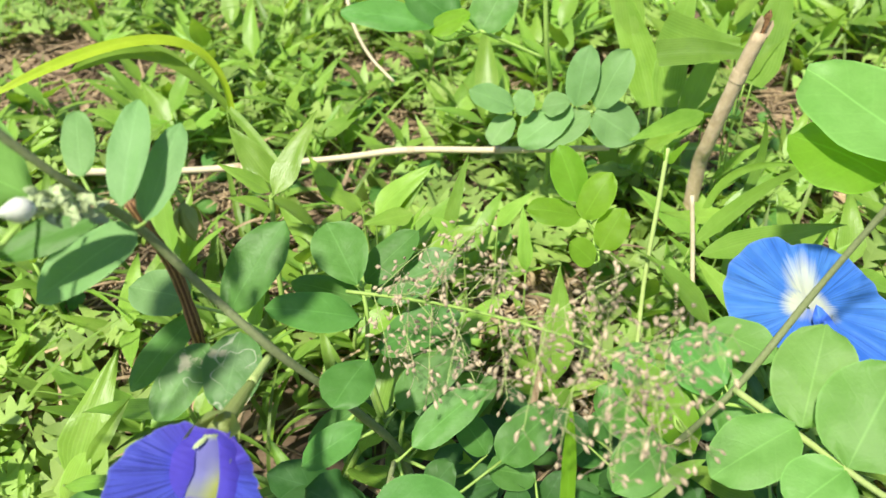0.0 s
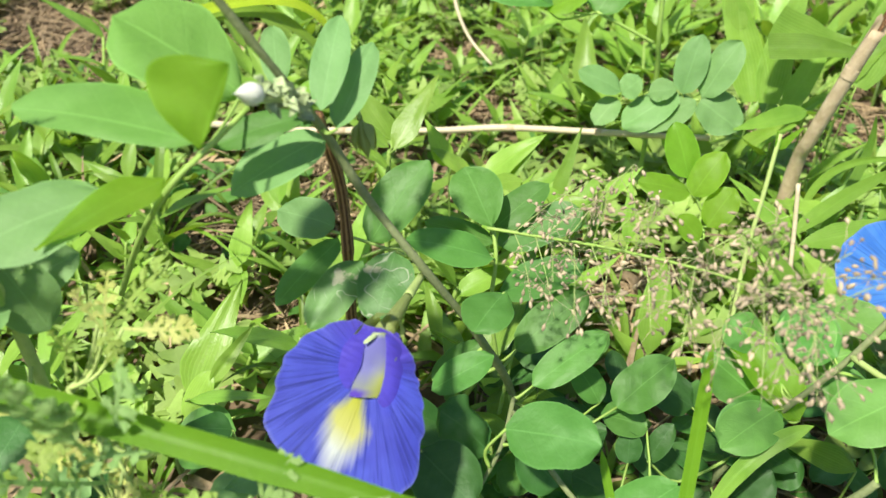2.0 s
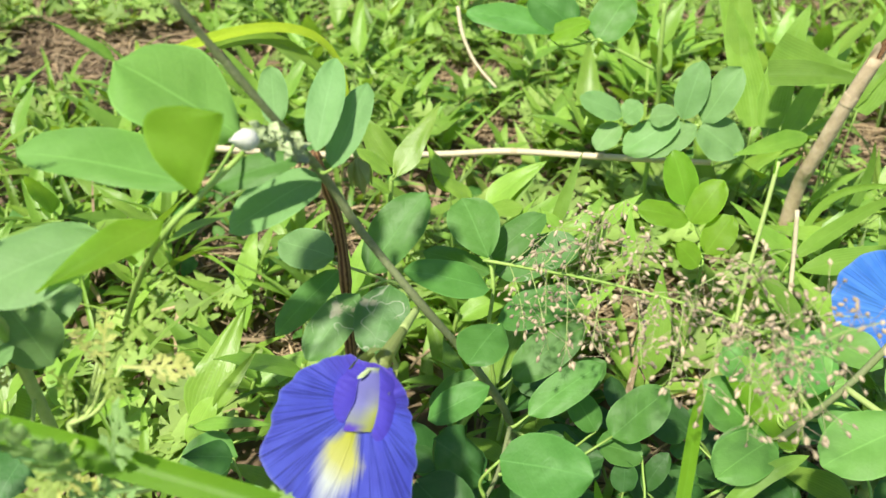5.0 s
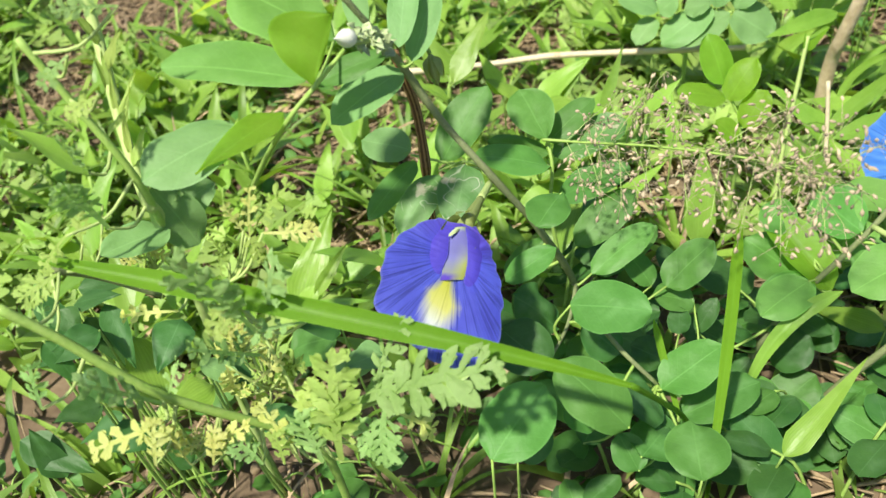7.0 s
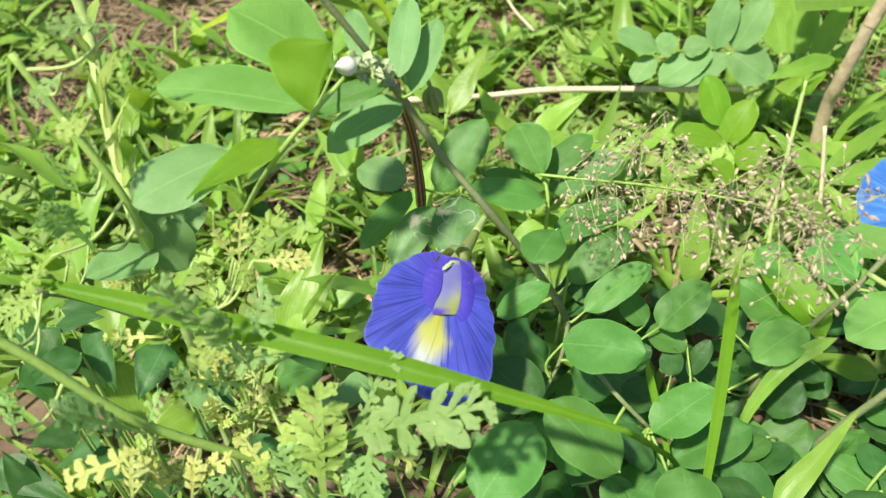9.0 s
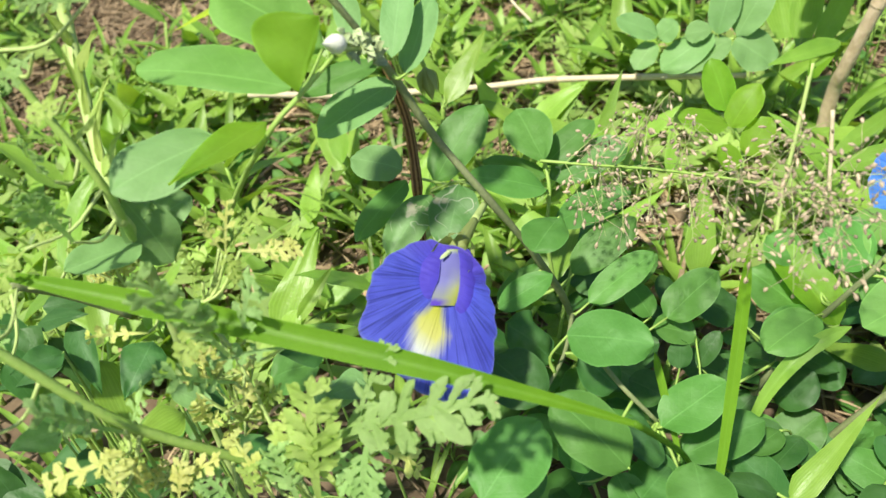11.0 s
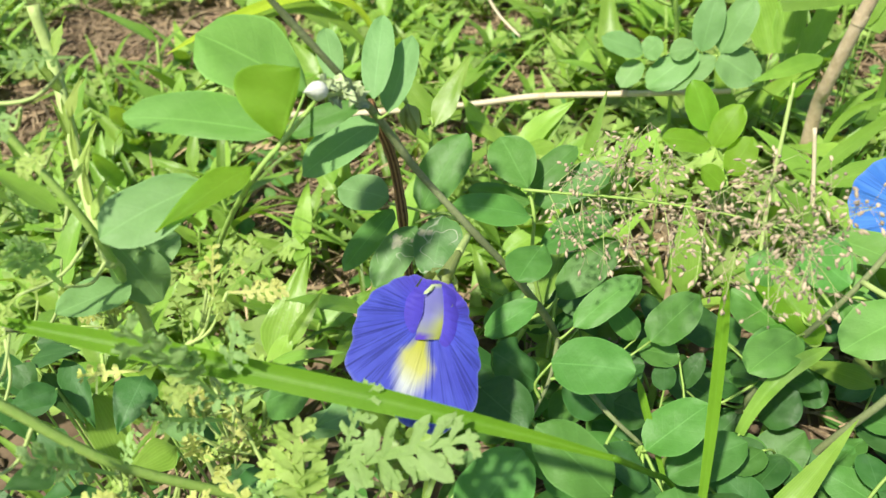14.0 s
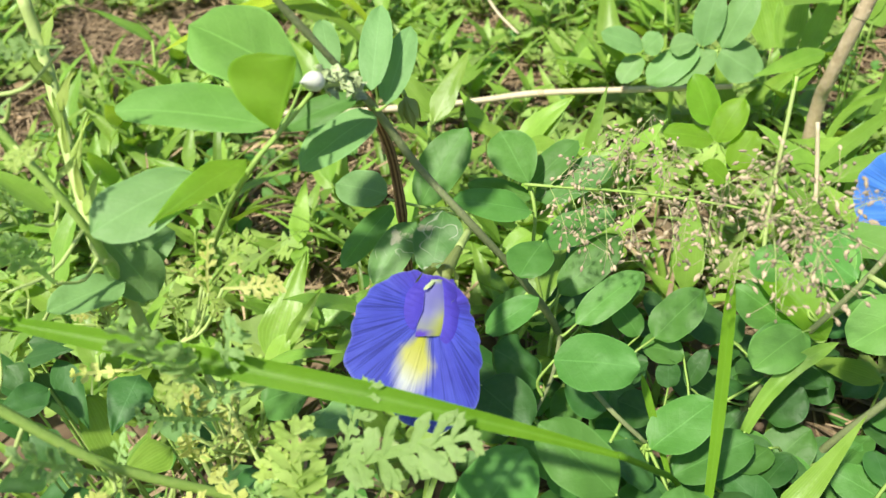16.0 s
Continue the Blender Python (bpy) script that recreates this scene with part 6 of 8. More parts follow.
stem(lance_grass_c, [(-0.1271, 0.199, 0.0542), (-0.1267, 0.192, 0.0538), (-0.1242, 0.1878, 0.0596)], 0.0007, 0.0004, GREEN_STEM, name="petiole", seg=5, steps=4)
stem(lance_grass_c, [(-0.1259, 0.2015, 0.0587), (-0.1266, 0.1955, 0.0616), (-0.1203, 0.1874, 0.0718)], 0.0007, 0.0004, GREEN_STEM, name="petiole", seg=5, steps=4)
stem(lance_grass_c, [(-0.1283, 0.1966, 0.0498), (-0.1302, 0.1865, 0.0502), (-0.1243, 0.1775, 0.0576)], 0.0007, 0.0004, GREEN_STEM, name="petiole", seg=5, steps=4)
# ---- the lobed herb in front ----

under_weed = thing("lance_weed", (-0.13, 0.15, 0.015), "broad-leaved weed with dark green leaves under the lobed herb", "grass", "lance-leaved grasses")

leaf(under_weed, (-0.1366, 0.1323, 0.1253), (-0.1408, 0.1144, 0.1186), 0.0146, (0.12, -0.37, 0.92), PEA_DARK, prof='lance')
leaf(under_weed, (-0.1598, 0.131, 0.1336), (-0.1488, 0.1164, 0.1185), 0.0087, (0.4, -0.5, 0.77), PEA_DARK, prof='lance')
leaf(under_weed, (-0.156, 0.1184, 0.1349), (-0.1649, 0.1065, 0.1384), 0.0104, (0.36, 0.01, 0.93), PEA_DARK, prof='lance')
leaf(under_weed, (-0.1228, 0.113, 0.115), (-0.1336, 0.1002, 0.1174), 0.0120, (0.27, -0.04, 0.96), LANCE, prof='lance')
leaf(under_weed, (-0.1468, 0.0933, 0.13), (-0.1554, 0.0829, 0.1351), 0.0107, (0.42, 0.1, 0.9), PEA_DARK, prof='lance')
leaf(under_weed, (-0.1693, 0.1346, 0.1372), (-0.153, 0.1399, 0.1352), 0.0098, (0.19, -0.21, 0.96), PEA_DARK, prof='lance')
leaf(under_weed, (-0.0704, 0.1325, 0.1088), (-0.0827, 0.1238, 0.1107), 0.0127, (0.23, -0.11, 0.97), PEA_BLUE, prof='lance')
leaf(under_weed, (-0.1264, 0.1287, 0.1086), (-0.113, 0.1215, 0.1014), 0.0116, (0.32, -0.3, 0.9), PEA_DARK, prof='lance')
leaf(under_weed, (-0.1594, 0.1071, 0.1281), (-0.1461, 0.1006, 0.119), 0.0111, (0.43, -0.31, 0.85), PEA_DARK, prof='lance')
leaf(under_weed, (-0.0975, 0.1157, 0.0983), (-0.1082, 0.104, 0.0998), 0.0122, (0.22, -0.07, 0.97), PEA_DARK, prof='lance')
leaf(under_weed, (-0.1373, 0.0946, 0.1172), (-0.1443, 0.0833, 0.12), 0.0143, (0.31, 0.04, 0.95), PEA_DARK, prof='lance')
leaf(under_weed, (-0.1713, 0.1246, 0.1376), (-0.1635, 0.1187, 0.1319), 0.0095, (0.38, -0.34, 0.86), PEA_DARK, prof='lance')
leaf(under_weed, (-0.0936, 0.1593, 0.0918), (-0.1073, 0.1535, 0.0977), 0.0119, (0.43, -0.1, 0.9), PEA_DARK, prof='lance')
stem(under_weed, [(-0.1356, 0.1461, 0.012), (-0.1363, 0.1378, 0.0687), (-0.1366, 0.1323, 0.1253)], 0.0007, 0.0004, GREEN_STEM, name="petiole", seg=5, steps=4)
stem(under_weed, [(-0.1625, 0.1445, 0.012), (-0.1606, 0.1364, 0.0728), (-0.1598, 0.131, 0.1336)], 0.0007, 0.0004, GREEN_STEM, name="petiole", seg=5, steps=4)
stem(under_weed, [(-0.1538, 0.1316, 0.012), (-0.1554, 0.1237, 0.0734), (-0.156, 0.1184, 0.1349)], 0.0007, 0.0004, GREEN_STEM, name="petiole", seg=5, steps=4)
stem(under_weed, [(-0.1201, 0.1263, 0.012), (-0.122, 0.1183, 0.0635), (-0.1228, 0.113, 0.115)], 0.0007, 0.0004, GREEN_STEM, name="petiole", seg=5, steps=4)
stem(under_weed, [(-0.1447, 0.1064, 0.012), (-0.1462, 0.0985, 0.071), (-0.1468, 0.0933, 0.13)], 0.0007, 0.0004, GREEN_STEM, name="petiole", seg=5, steps=4)
stem(under_weed, [(-0.1733, 0.1461, 0.012), (-0.1705, 0.1392, 0.0746), (-0.1693, 0.1346, 0.1372)], 0.0007, 0.0004, GREEN_STEM, name="petiole", seg=5, steps=4)
stem(under_weed, [(-0.0673, 0.1454, 0.012), (-0.0695, 0.1377, 0.0604), (-0.0704, 0.1325, 0.1088)], 0.0007, 0.0004, GREEN_STEM, name="petiole", seg=5, steps=4)
stem(under_weed, [(-0.1298, 0.1414, 0.012), (-0.1274, 0.1338, 0.0603), (-0.1264, 0.1287, 0.1086)], 0.0007, 0.0004, GREEN_STEM, name="petiole", seg=5, steps=4)
stem(under_weed, [(-0.1627, 0.1198, 0.012), (-0.1604, 0.1122, 0.07), (-0.1594, 0.1071, 0.1281)], 0.0007, 0.0004, GREEN_STEM, name="petiole", seg=5, steps=4)
stem(under_weed, [(-0.0949, 0.1289, 0.012), (-0.0967, 0.121, 0.0551), (-0.0975, 0.1157, 0.0983)], 0.0007, 0.0004, GREEN_STEM, name="petiole", seg=5, steps=4)
stem(under_weed, [(-0.1355, 0.1077, 0.012), (-0.1367, 0.0998, 0.0646), (-0.1373, 0.0946, 0.1172)], 0.0007, 0.0004, GREEN_STEM, name="petiole", seg=5, steps=4)
stem(under_weed, [(-0.1732, 0.1371, 0.012), (-0.1719, 0.1296, 0.0748), (-0.1713, 0.1246, 0.1376)], 0.0007, 0.0004, GREEN_STEM, name="petiole", seg=5, steps=4)
stem(under_weed, [(-0.0901, 0.1718, 0.012), (-0.0925, 0.1643, 0.0519), (-0.0936, 0.1593, 0.0918)], 0.0007, 0.0004, GREEN_STEM, name="petiole", seg=5, steps=4)
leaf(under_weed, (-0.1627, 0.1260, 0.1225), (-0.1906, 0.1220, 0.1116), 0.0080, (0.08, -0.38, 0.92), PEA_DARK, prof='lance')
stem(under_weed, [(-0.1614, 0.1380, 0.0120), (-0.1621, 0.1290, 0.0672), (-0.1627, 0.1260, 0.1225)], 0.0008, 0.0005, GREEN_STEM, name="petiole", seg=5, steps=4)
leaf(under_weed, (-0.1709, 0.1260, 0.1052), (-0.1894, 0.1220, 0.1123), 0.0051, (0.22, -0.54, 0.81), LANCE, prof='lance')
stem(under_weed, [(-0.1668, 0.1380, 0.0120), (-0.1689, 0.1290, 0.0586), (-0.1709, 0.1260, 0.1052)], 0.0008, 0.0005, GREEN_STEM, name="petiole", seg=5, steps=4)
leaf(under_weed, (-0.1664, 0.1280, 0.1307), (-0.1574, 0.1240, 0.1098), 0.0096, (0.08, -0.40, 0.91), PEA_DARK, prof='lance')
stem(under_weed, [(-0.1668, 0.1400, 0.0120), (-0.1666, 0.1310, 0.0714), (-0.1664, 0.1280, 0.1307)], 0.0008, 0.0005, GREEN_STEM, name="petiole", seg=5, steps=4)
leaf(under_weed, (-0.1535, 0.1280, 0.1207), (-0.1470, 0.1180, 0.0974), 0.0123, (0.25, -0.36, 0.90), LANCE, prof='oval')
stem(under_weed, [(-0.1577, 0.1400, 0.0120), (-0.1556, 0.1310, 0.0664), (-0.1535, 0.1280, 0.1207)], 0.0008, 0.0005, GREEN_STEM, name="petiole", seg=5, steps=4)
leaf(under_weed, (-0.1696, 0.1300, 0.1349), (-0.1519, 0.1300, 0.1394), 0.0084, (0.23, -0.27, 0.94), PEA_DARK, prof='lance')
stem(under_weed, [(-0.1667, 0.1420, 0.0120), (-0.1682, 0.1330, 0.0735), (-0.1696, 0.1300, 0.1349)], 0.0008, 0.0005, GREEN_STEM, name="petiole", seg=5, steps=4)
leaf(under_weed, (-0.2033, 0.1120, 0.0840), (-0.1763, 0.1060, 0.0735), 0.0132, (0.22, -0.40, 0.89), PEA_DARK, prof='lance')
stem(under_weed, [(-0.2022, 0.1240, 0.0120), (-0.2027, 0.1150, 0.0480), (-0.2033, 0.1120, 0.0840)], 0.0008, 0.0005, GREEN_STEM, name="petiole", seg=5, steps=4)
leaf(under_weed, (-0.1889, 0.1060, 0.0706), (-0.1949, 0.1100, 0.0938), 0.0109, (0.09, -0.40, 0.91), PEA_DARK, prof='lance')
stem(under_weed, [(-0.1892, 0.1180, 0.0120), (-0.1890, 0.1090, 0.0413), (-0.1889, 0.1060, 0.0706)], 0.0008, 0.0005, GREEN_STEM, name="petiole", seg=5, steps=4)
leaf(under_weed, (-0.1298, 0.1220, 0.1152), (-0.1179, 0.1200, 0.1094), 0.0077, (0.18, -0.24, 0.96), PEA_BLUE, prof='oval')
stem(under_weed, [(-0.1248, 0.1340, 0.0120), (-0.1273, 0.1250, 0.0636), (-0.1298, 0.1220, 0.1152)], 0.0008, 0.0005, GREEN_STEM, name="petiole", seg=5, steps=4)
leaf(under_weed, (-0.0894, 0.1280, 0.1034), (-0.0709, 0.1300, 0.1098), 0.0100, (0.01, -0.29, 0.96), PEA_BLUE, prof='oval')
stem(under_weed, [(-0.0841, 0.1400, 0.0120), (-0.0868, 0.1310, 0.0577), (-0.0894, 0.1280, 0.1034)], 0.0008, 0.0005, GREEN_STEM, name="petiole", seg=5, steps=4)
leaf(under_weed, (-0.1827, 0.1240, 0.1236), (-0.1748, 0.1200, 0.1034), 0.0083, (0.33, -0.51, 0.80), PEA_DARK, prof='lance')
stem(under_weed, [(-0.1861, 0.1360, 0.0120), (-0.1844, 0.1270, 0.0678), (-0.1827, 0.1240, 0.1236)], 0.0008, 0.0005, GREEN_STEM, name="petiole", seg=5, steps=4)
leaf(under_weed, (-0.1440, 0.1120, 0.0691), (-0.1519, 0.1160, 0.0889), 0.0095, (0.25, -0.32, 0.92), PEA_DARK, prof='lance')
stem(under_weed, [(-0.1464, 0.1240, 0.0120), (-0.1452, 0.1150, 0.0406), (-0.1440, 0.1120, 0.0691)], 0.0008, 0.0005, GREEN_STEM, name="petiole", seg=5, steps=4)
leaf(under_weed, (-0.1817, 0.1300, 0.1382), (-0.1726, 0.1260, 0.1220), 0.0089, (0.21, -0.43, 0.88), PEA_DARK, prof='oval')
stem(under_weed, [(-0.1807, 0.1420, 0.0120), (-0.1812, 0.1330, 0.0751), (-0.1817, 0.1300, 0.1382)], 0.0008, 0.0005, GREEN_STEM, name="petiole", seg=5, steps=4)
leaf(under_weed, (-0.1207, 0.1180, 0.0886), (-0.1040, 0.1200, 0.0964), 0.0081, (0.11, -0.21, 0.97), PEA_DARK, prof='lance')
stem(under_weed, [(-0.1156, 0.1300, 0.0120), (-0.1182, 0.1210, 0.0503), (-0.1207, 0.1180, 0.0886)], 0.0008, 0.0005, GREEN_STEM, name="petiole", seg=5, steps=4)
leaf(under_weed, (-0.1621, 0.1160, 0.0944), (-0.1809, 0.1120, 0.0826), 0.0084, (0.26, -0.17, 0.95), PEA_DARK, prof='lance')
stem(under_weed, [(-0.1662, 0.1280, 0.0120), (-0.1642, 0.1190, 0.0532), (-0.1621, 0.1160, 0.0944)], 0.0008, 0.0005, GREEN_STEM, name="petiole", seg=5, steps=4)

lobed_herb = thing("lobed_herb", (-0.09, 0.07, 0.015), "leaning lobed herb with grey-green and yellowing leaves", "herb")
stem(lobed_herb, [(-0.1476, 0.1698, 0.2319), (-0.1453, 0.1644, 0.2153), (-0.1368, 0.1434, 0.1908), (-0.1277, 0.1269, 0.1787), (-0.1276, 0.1309, 0.1572), (-0.1276, 0.1339, 0.012)], 0.00175, 0.00160, PALE_STEM, name='stem')
stem(lobed_herb, [(-0.1431, 0.1269, 0.2304), (-0.1363, 0.126, 0.2134), (-0.1271, 0.1252, 0.1891), (-0.1276, 0.1309, 0.1572)], 0.00105, 0.00119, GREEN_STEM, name='stem')
stem(lobed_herb, [(-0.1444, 0.0784, 0.1862), (-0.1347, 0.0796, 0.1743), (-0.1171, 0.0815, 0.1503), (-0.0948, 0.0902, 0.1244), (-0.0843, 0.0957, 0.105), (-0.0823, 0.0987, 0.012)], 0.00125, 0.00140, GREEN_STEM, name='main_stem')
stem(lobed_herb, [(-0.1572, 0.1141, 0.1649), (-0.151, 0.1241, 0.1523), (-0.1405, 0.1326, 0.136)], 0.00102, 0.00092, VINE, name='side_stem')
stem(lobed_herb, [(-0.083, 0.0931, 0.1091), (-0.0977, 0.1076, 0.1461), (-0.1056, 0.1112, 0.1614)], 0.00067, 0.00038, PALE_STEM, name='side_stem')
leaf(lobed_herb, (-0.1405, 0.1521, 0.1979), (-0.1431, 0.154, 0.2122), 0.0026, (0.67, -0.71, 0.22), LOBED_MID, prof='lance', wav=0.3)
leaf(lobed_herb, (-0.1388, 0.1468, 0.194), (-0.1379, 0.1516, 0.2084), 0.0022, (0.13, -0.94, 0.31), LOBED_MID, prof='lance', wav=0.3)
leaf(lobed_herb, (-0.1319, 0.134, 0.1863), (-0.1264, 0.1402, 0.1963), 0.0035, (-0.29, -0.73, 0.62), LOBED_MID, prof='lance', wav=0.3)
leaf(lobed_herb, (-0.1432, 0.1598, 0.2109), (-0.1464, 0.1586, 0.2212), 0.0040, (0.94, -0.18, 0.27), LOBED_MID, prof='lance', wav=0.3)
leaf(lobed_herb, (-0.1368, 0.1442, 0.192), (-0.1327, 0.1494, 0.2028), 0.0024, (-0.26, -0.83, 0.49), LOBED_MID, prof='lance', wav=0.3)
leaf(lobed_herb, (-0.145, 0.1647, 0.2184), (-0.139, 0.1691, 0.2288), 0.0044, (-0.42, -0.73, 0.54), LOBED_MID, prof='lance', wav=0.3)
leaf(lobed_herb, (-0.1417, 0.1551, 0.2049), (-0.1354, 0.1605, 0.2152), 0.0039, (-0.37, -0.72, 0.59), LOBED_MID, prof='lance', wav=0.3)
leaf(lobed_herb, (-0.1405, 0.1518, 0.1998), (-0.1403, 0.1545, 0.2119), 0.0023, (0.25, -0.95, 0.2), LOBED_MID, prof='lance', wav=0.3)
leaf(lobed_herb, (-0.1373, 0.1448, 0.1935), (-0.1311, 0.1523, 0.2062), 0.0031, (-0.27, -0.77, 0.58), LOBED_MID, prof='lance', wav=0.3)
leaf(lobed_herb, (-0.1339, 0.1376, 0.1874), (-0.1329, 0.1424, 0.2002), 0.0026, (0.09, -0.93, 0.34), LOBED_MID, prof='lance', wav=0.3)
leaf(lobed_herb, (-0.1295, 0.1297, 0.1821), (-0.1233, 0.1365, 0.1917), 0.0029, (-0.29, -0.68, 0.67), LOBED_MID, prof='lance', wav=0.3)
leaf(lobed_herb, (-0.1355, 0.1274, 0.2101), (-0.13, 0.1322, 0.2188), 0.0030, (-0.36, -0.7, 0.61), LOBED_MID, prof='lance', wav=0.3)
leaf(lobed_herb, (-0.1318, 0.1266, 0.2001), (-0.1255, 0.1312, 0.2069), 0.0031, (-0.37, -0.57, 0.73), LOBED_MID, prof='lance', wav=0.3)


def crumpled(at, radius, count):
    """A bunch of small withering leaves crowded round one spot of the herb."""
    rnd = random.Random(int(abs(at[0]) * 1e5))
    c = Vector(at)
    for k in range(count):
        p = c + Vector((rnd.uniform(-1, 1), rnd.uniform(-0.6, 0.6), rnd.uniform(-1, 1))) * radius
        d = Vector((rnd.gauss(0, 1), rnd.gauss(-0.2, 0.7), rnd.gauss(0.1, 1))).normalized()
        long = rnd.uniform(0.006, 0.012)
        lobed_leaf(lobed_herb, p - d * long / 2, p + d * long / 2, long * rnd.uniform(0.45, 0.7), (rnd.uniform(-0.7, 0.7), -0.7, rnd.uniform(0.2, 1.0)), rnd.choice((LOBED_YELLOW, LOBED_YELLOW, LOBED_MID)), 3)
        stem(lobed_herb, [c + (p - c) * 0.1 - Vector((0, 0, 0.006)), p - d * long / 2], 0.0005, 0.0003, PALE_STEM, name="petiole", seg=5, steps=3)


lobed_leaf(lobed_herb, (-0.0915, 0.0940, 0.1611), (-0.1007, 0.0840, 0.1962), 0.0147, (0.13, -0.96, -0.24), LOBED, 5)
stem(lobed_herb, [(-0.1007, 0.1090, 0.1518), (-0.0961, 0.1015, 0.1525), (-0.0915, 0.0940, 0.1611)], 0.0006, 0.0004, PALE_STEM, name="petiole", seg=5, steps=4)
lobed_leaf(lobed_herb, (-0.0887, 0.0980, 0.1622), (-0.0813, 0.0960, 0.1850), 0.0107, (-0.58, -0.81, 0.12), LOBED, 3)
stem(lobed_herb, [(-0.1016, 0.1094, 0.1537), (-0.0952, 0.1037, 0.1540), (-0.0887, 0.0980, 0.1622)], 0.0006, 0.0004, PALE_STEM, name="petiole", seg=5, steps=4)
lobed_leaf(lobed_herb, (-0.0975, 0.1170, 0.1725), (-0.0823, 0.1210, 0.1890), 0.0082, (-0.45, -0.67, 0.58), LOBED_MID, 4)
stem(lobed_herb, [(-0.1056, 0.1112, 0.1614), (-0.1015, 0.1141, 0.1630), (-0.0975, 0.1170, 0.1725)], 0.0006, 0.0004, PALE_STEM, name="petiole", seg=5, steps=4)
lobed_leaf(lobed_herb, (-0.0923, 0.1170, 0.1752), (-0.0788, 0.1210, 0.1731), 0.0077, (0.27, -0.46, 0.84), LOBED_YELLOW, 4)
stem(lobed_herb, [(-0.1056, 0.1112, 0.1614), (-0.0989, 0.1141, 0.1643), (-0.0923, 0.1170, 0.1752)], 0.0006, 0.0004, PALE_STEM, name="petiole", seg=5, steps=4)
lobed_leaf(lobed_herb, (-0.0971, 0.1170, 0.1748), (-0.1005, 0.1170, 0.1847), 0.0054, (0.08, -1.00, 0.03), LOBED_YELLOW, 3)
stem(lobed_herb, [(-0.1056, 0.1112, 0.1614), (-0.1014, 0.1141, 0.1641), (-0.0971, 0.1170, 0.1748)], 0.0006, 0.0004, PALE_STEM, name="petiole", seg=5, steps=4)
lobed_leaf(lobed_herb, (-0.0976, 0.1170, 0.1760), (-0.0932, 0.1130, 0.1690), 0.0057, (0.43, -0.64, 0.64), LOBED_MID, 3)
stem(lobed_herb, [(-0.1056, 0.1112, 0.1614), (-0.1016, 0.1141, 0.1647), (-0.0976, 0.1170, 0.1760)], 0.0006, 0.0004, PALE_STEM, name="petiole", seg=5, steps=4)
lobed_leaf(lobed_herb, (-0.0959, 0.1160, 0.1745), (-0.0927, 0.1190, 0.1895), 0.0050, (-0.04, -0.98, 0.21), LOBED_YELLOW, 3)
stem(lobed_herb, [(-0.1056, 0.1112, 0.1614), (-0.1007, 0.1136, 0.1640), (-0.0959, 0.1160, 0.1745)], 0.0006, 0.0004, PALE_STEM, name="petiole", seg=5, steps=4)
lobed_leaf(lobed_herb, (-0.1076, 0.1140, 0.1571), (-0.1019, 0.1120, 0.1772), 0.0050, (-0.65, -0.75, 0.11), LOBED_MID, 4)
stem(lobed_herb, [(-0.1046, 0.1108, 0.1595), (-0.1061, 0.1124, 0.1543), (-0.1076, 0.1140, 0.1571)], 0.0006, 0.0004, PALE_STEM, name="petiole", seg=5, steps=4)
lobed_leaf(lobed_herb, (-0.1027, 0.1130, 0.1681), (-0.1036, 0.1100, 0.1800), 0.0046, (0.44, -0.88, -0.19), LOBED_MID, 3)
stem(lobed_herb, [(-0.1056, 0.1112, 0.1614), (-0.1042, 0.1121, 0.1608), (-0.1027, 0.1130, 0.1681)], 0.0006, 0.0004, PALE_STEM, name="petiole", seg=5, steps=4)
lobed_leaf(lobed_herb, (-0.1239, 0.1140, 0.1481), (-0.1411, 0.1120, 0.1480), 0.0077, (0.06, -0.58, 0.81), LOBED_YELLOW, 3)
stem(lobed_herb, [(-0.1276, 0.1310, 0.1476), (-0.1258, 0.1225, 0.1438), (-0.1239, 0.1140, 0.1481)], 0.0006, 0.0004, PALE_STEM, name="petiole", seg=5, steps=4)
lobed_leaf(lobed_herb, (-0.0962, 0.1000, 0.1448), (-0.1061, 0.0840, 0.1656), 0.0095, (0.90, 0.00, 0.43), LOBED, 4)
stem(lobed_herb, [(-0.0959, 0.1058, 0.1415), (-0.0960, 0.1029, 0.1391), (-0.0962, 0.1000, 0.1448)], 0.0006, 0.0004, PALE_STEM, name="petiole", seg=5, steps=4)
lobed_leaf(lobed_herb, (-0.0793, 0.0980, 0.1605), (-0.0974, 0.0940, 0.1587), 0.0072, (0.03, -0.54, 0.84), LOBED, 3)
stem(lobed_herb, [(-0.0987, 0.1080, 0.1480), (-0.0890, 0.1030, 0.1503), (-0.0793, 0.0980, 0.1605)], 0.0006, 0.0004, PALE_STEM, name="petiole", seg=5, steps=4)
lobed_leaf(lobed_herb, (-0.0730, 0.0800, 0.1240), (-0.0707, 0.0880, 0.1584), 0.0189, (0.01, -0.97, 0.23), LOBED_MID, 5)
stem(lobed_herb, [(-0.0848, 0.0949, 0.1137), (-0.0789, 0.0875, 0.1149), (-0.0730, 0.0800, 0.1240)], 0.0006, 0.0004, PALE_STEM, name="petiole", seg=5, steps=4)
lobed_leaf(lobed_herb, (-0.0688, 0.0820, 0.1292), (-0.0805, 0.0900, 0.1431), 0.0140, (0.30, -0.70, 0.65), LOBED_MID, 4)
stem(lobed_herb, [(-0.0867, 0.0967, 0.1184), (-0.0777, 0.0894, 0.1198), (-0.0688, 0.0820, 0.1292)], 0.0006, 0.0004, PALE_STEM, name="petiole", seg=5, steps=4)
lobed_leaf(lobed_herb, (-0.0786, 0.0800, 0.1229), (-0.0820, 0.0820, 0.1404), 0.0141, (0.12, -0.98, 0.14), LOBED, 4)
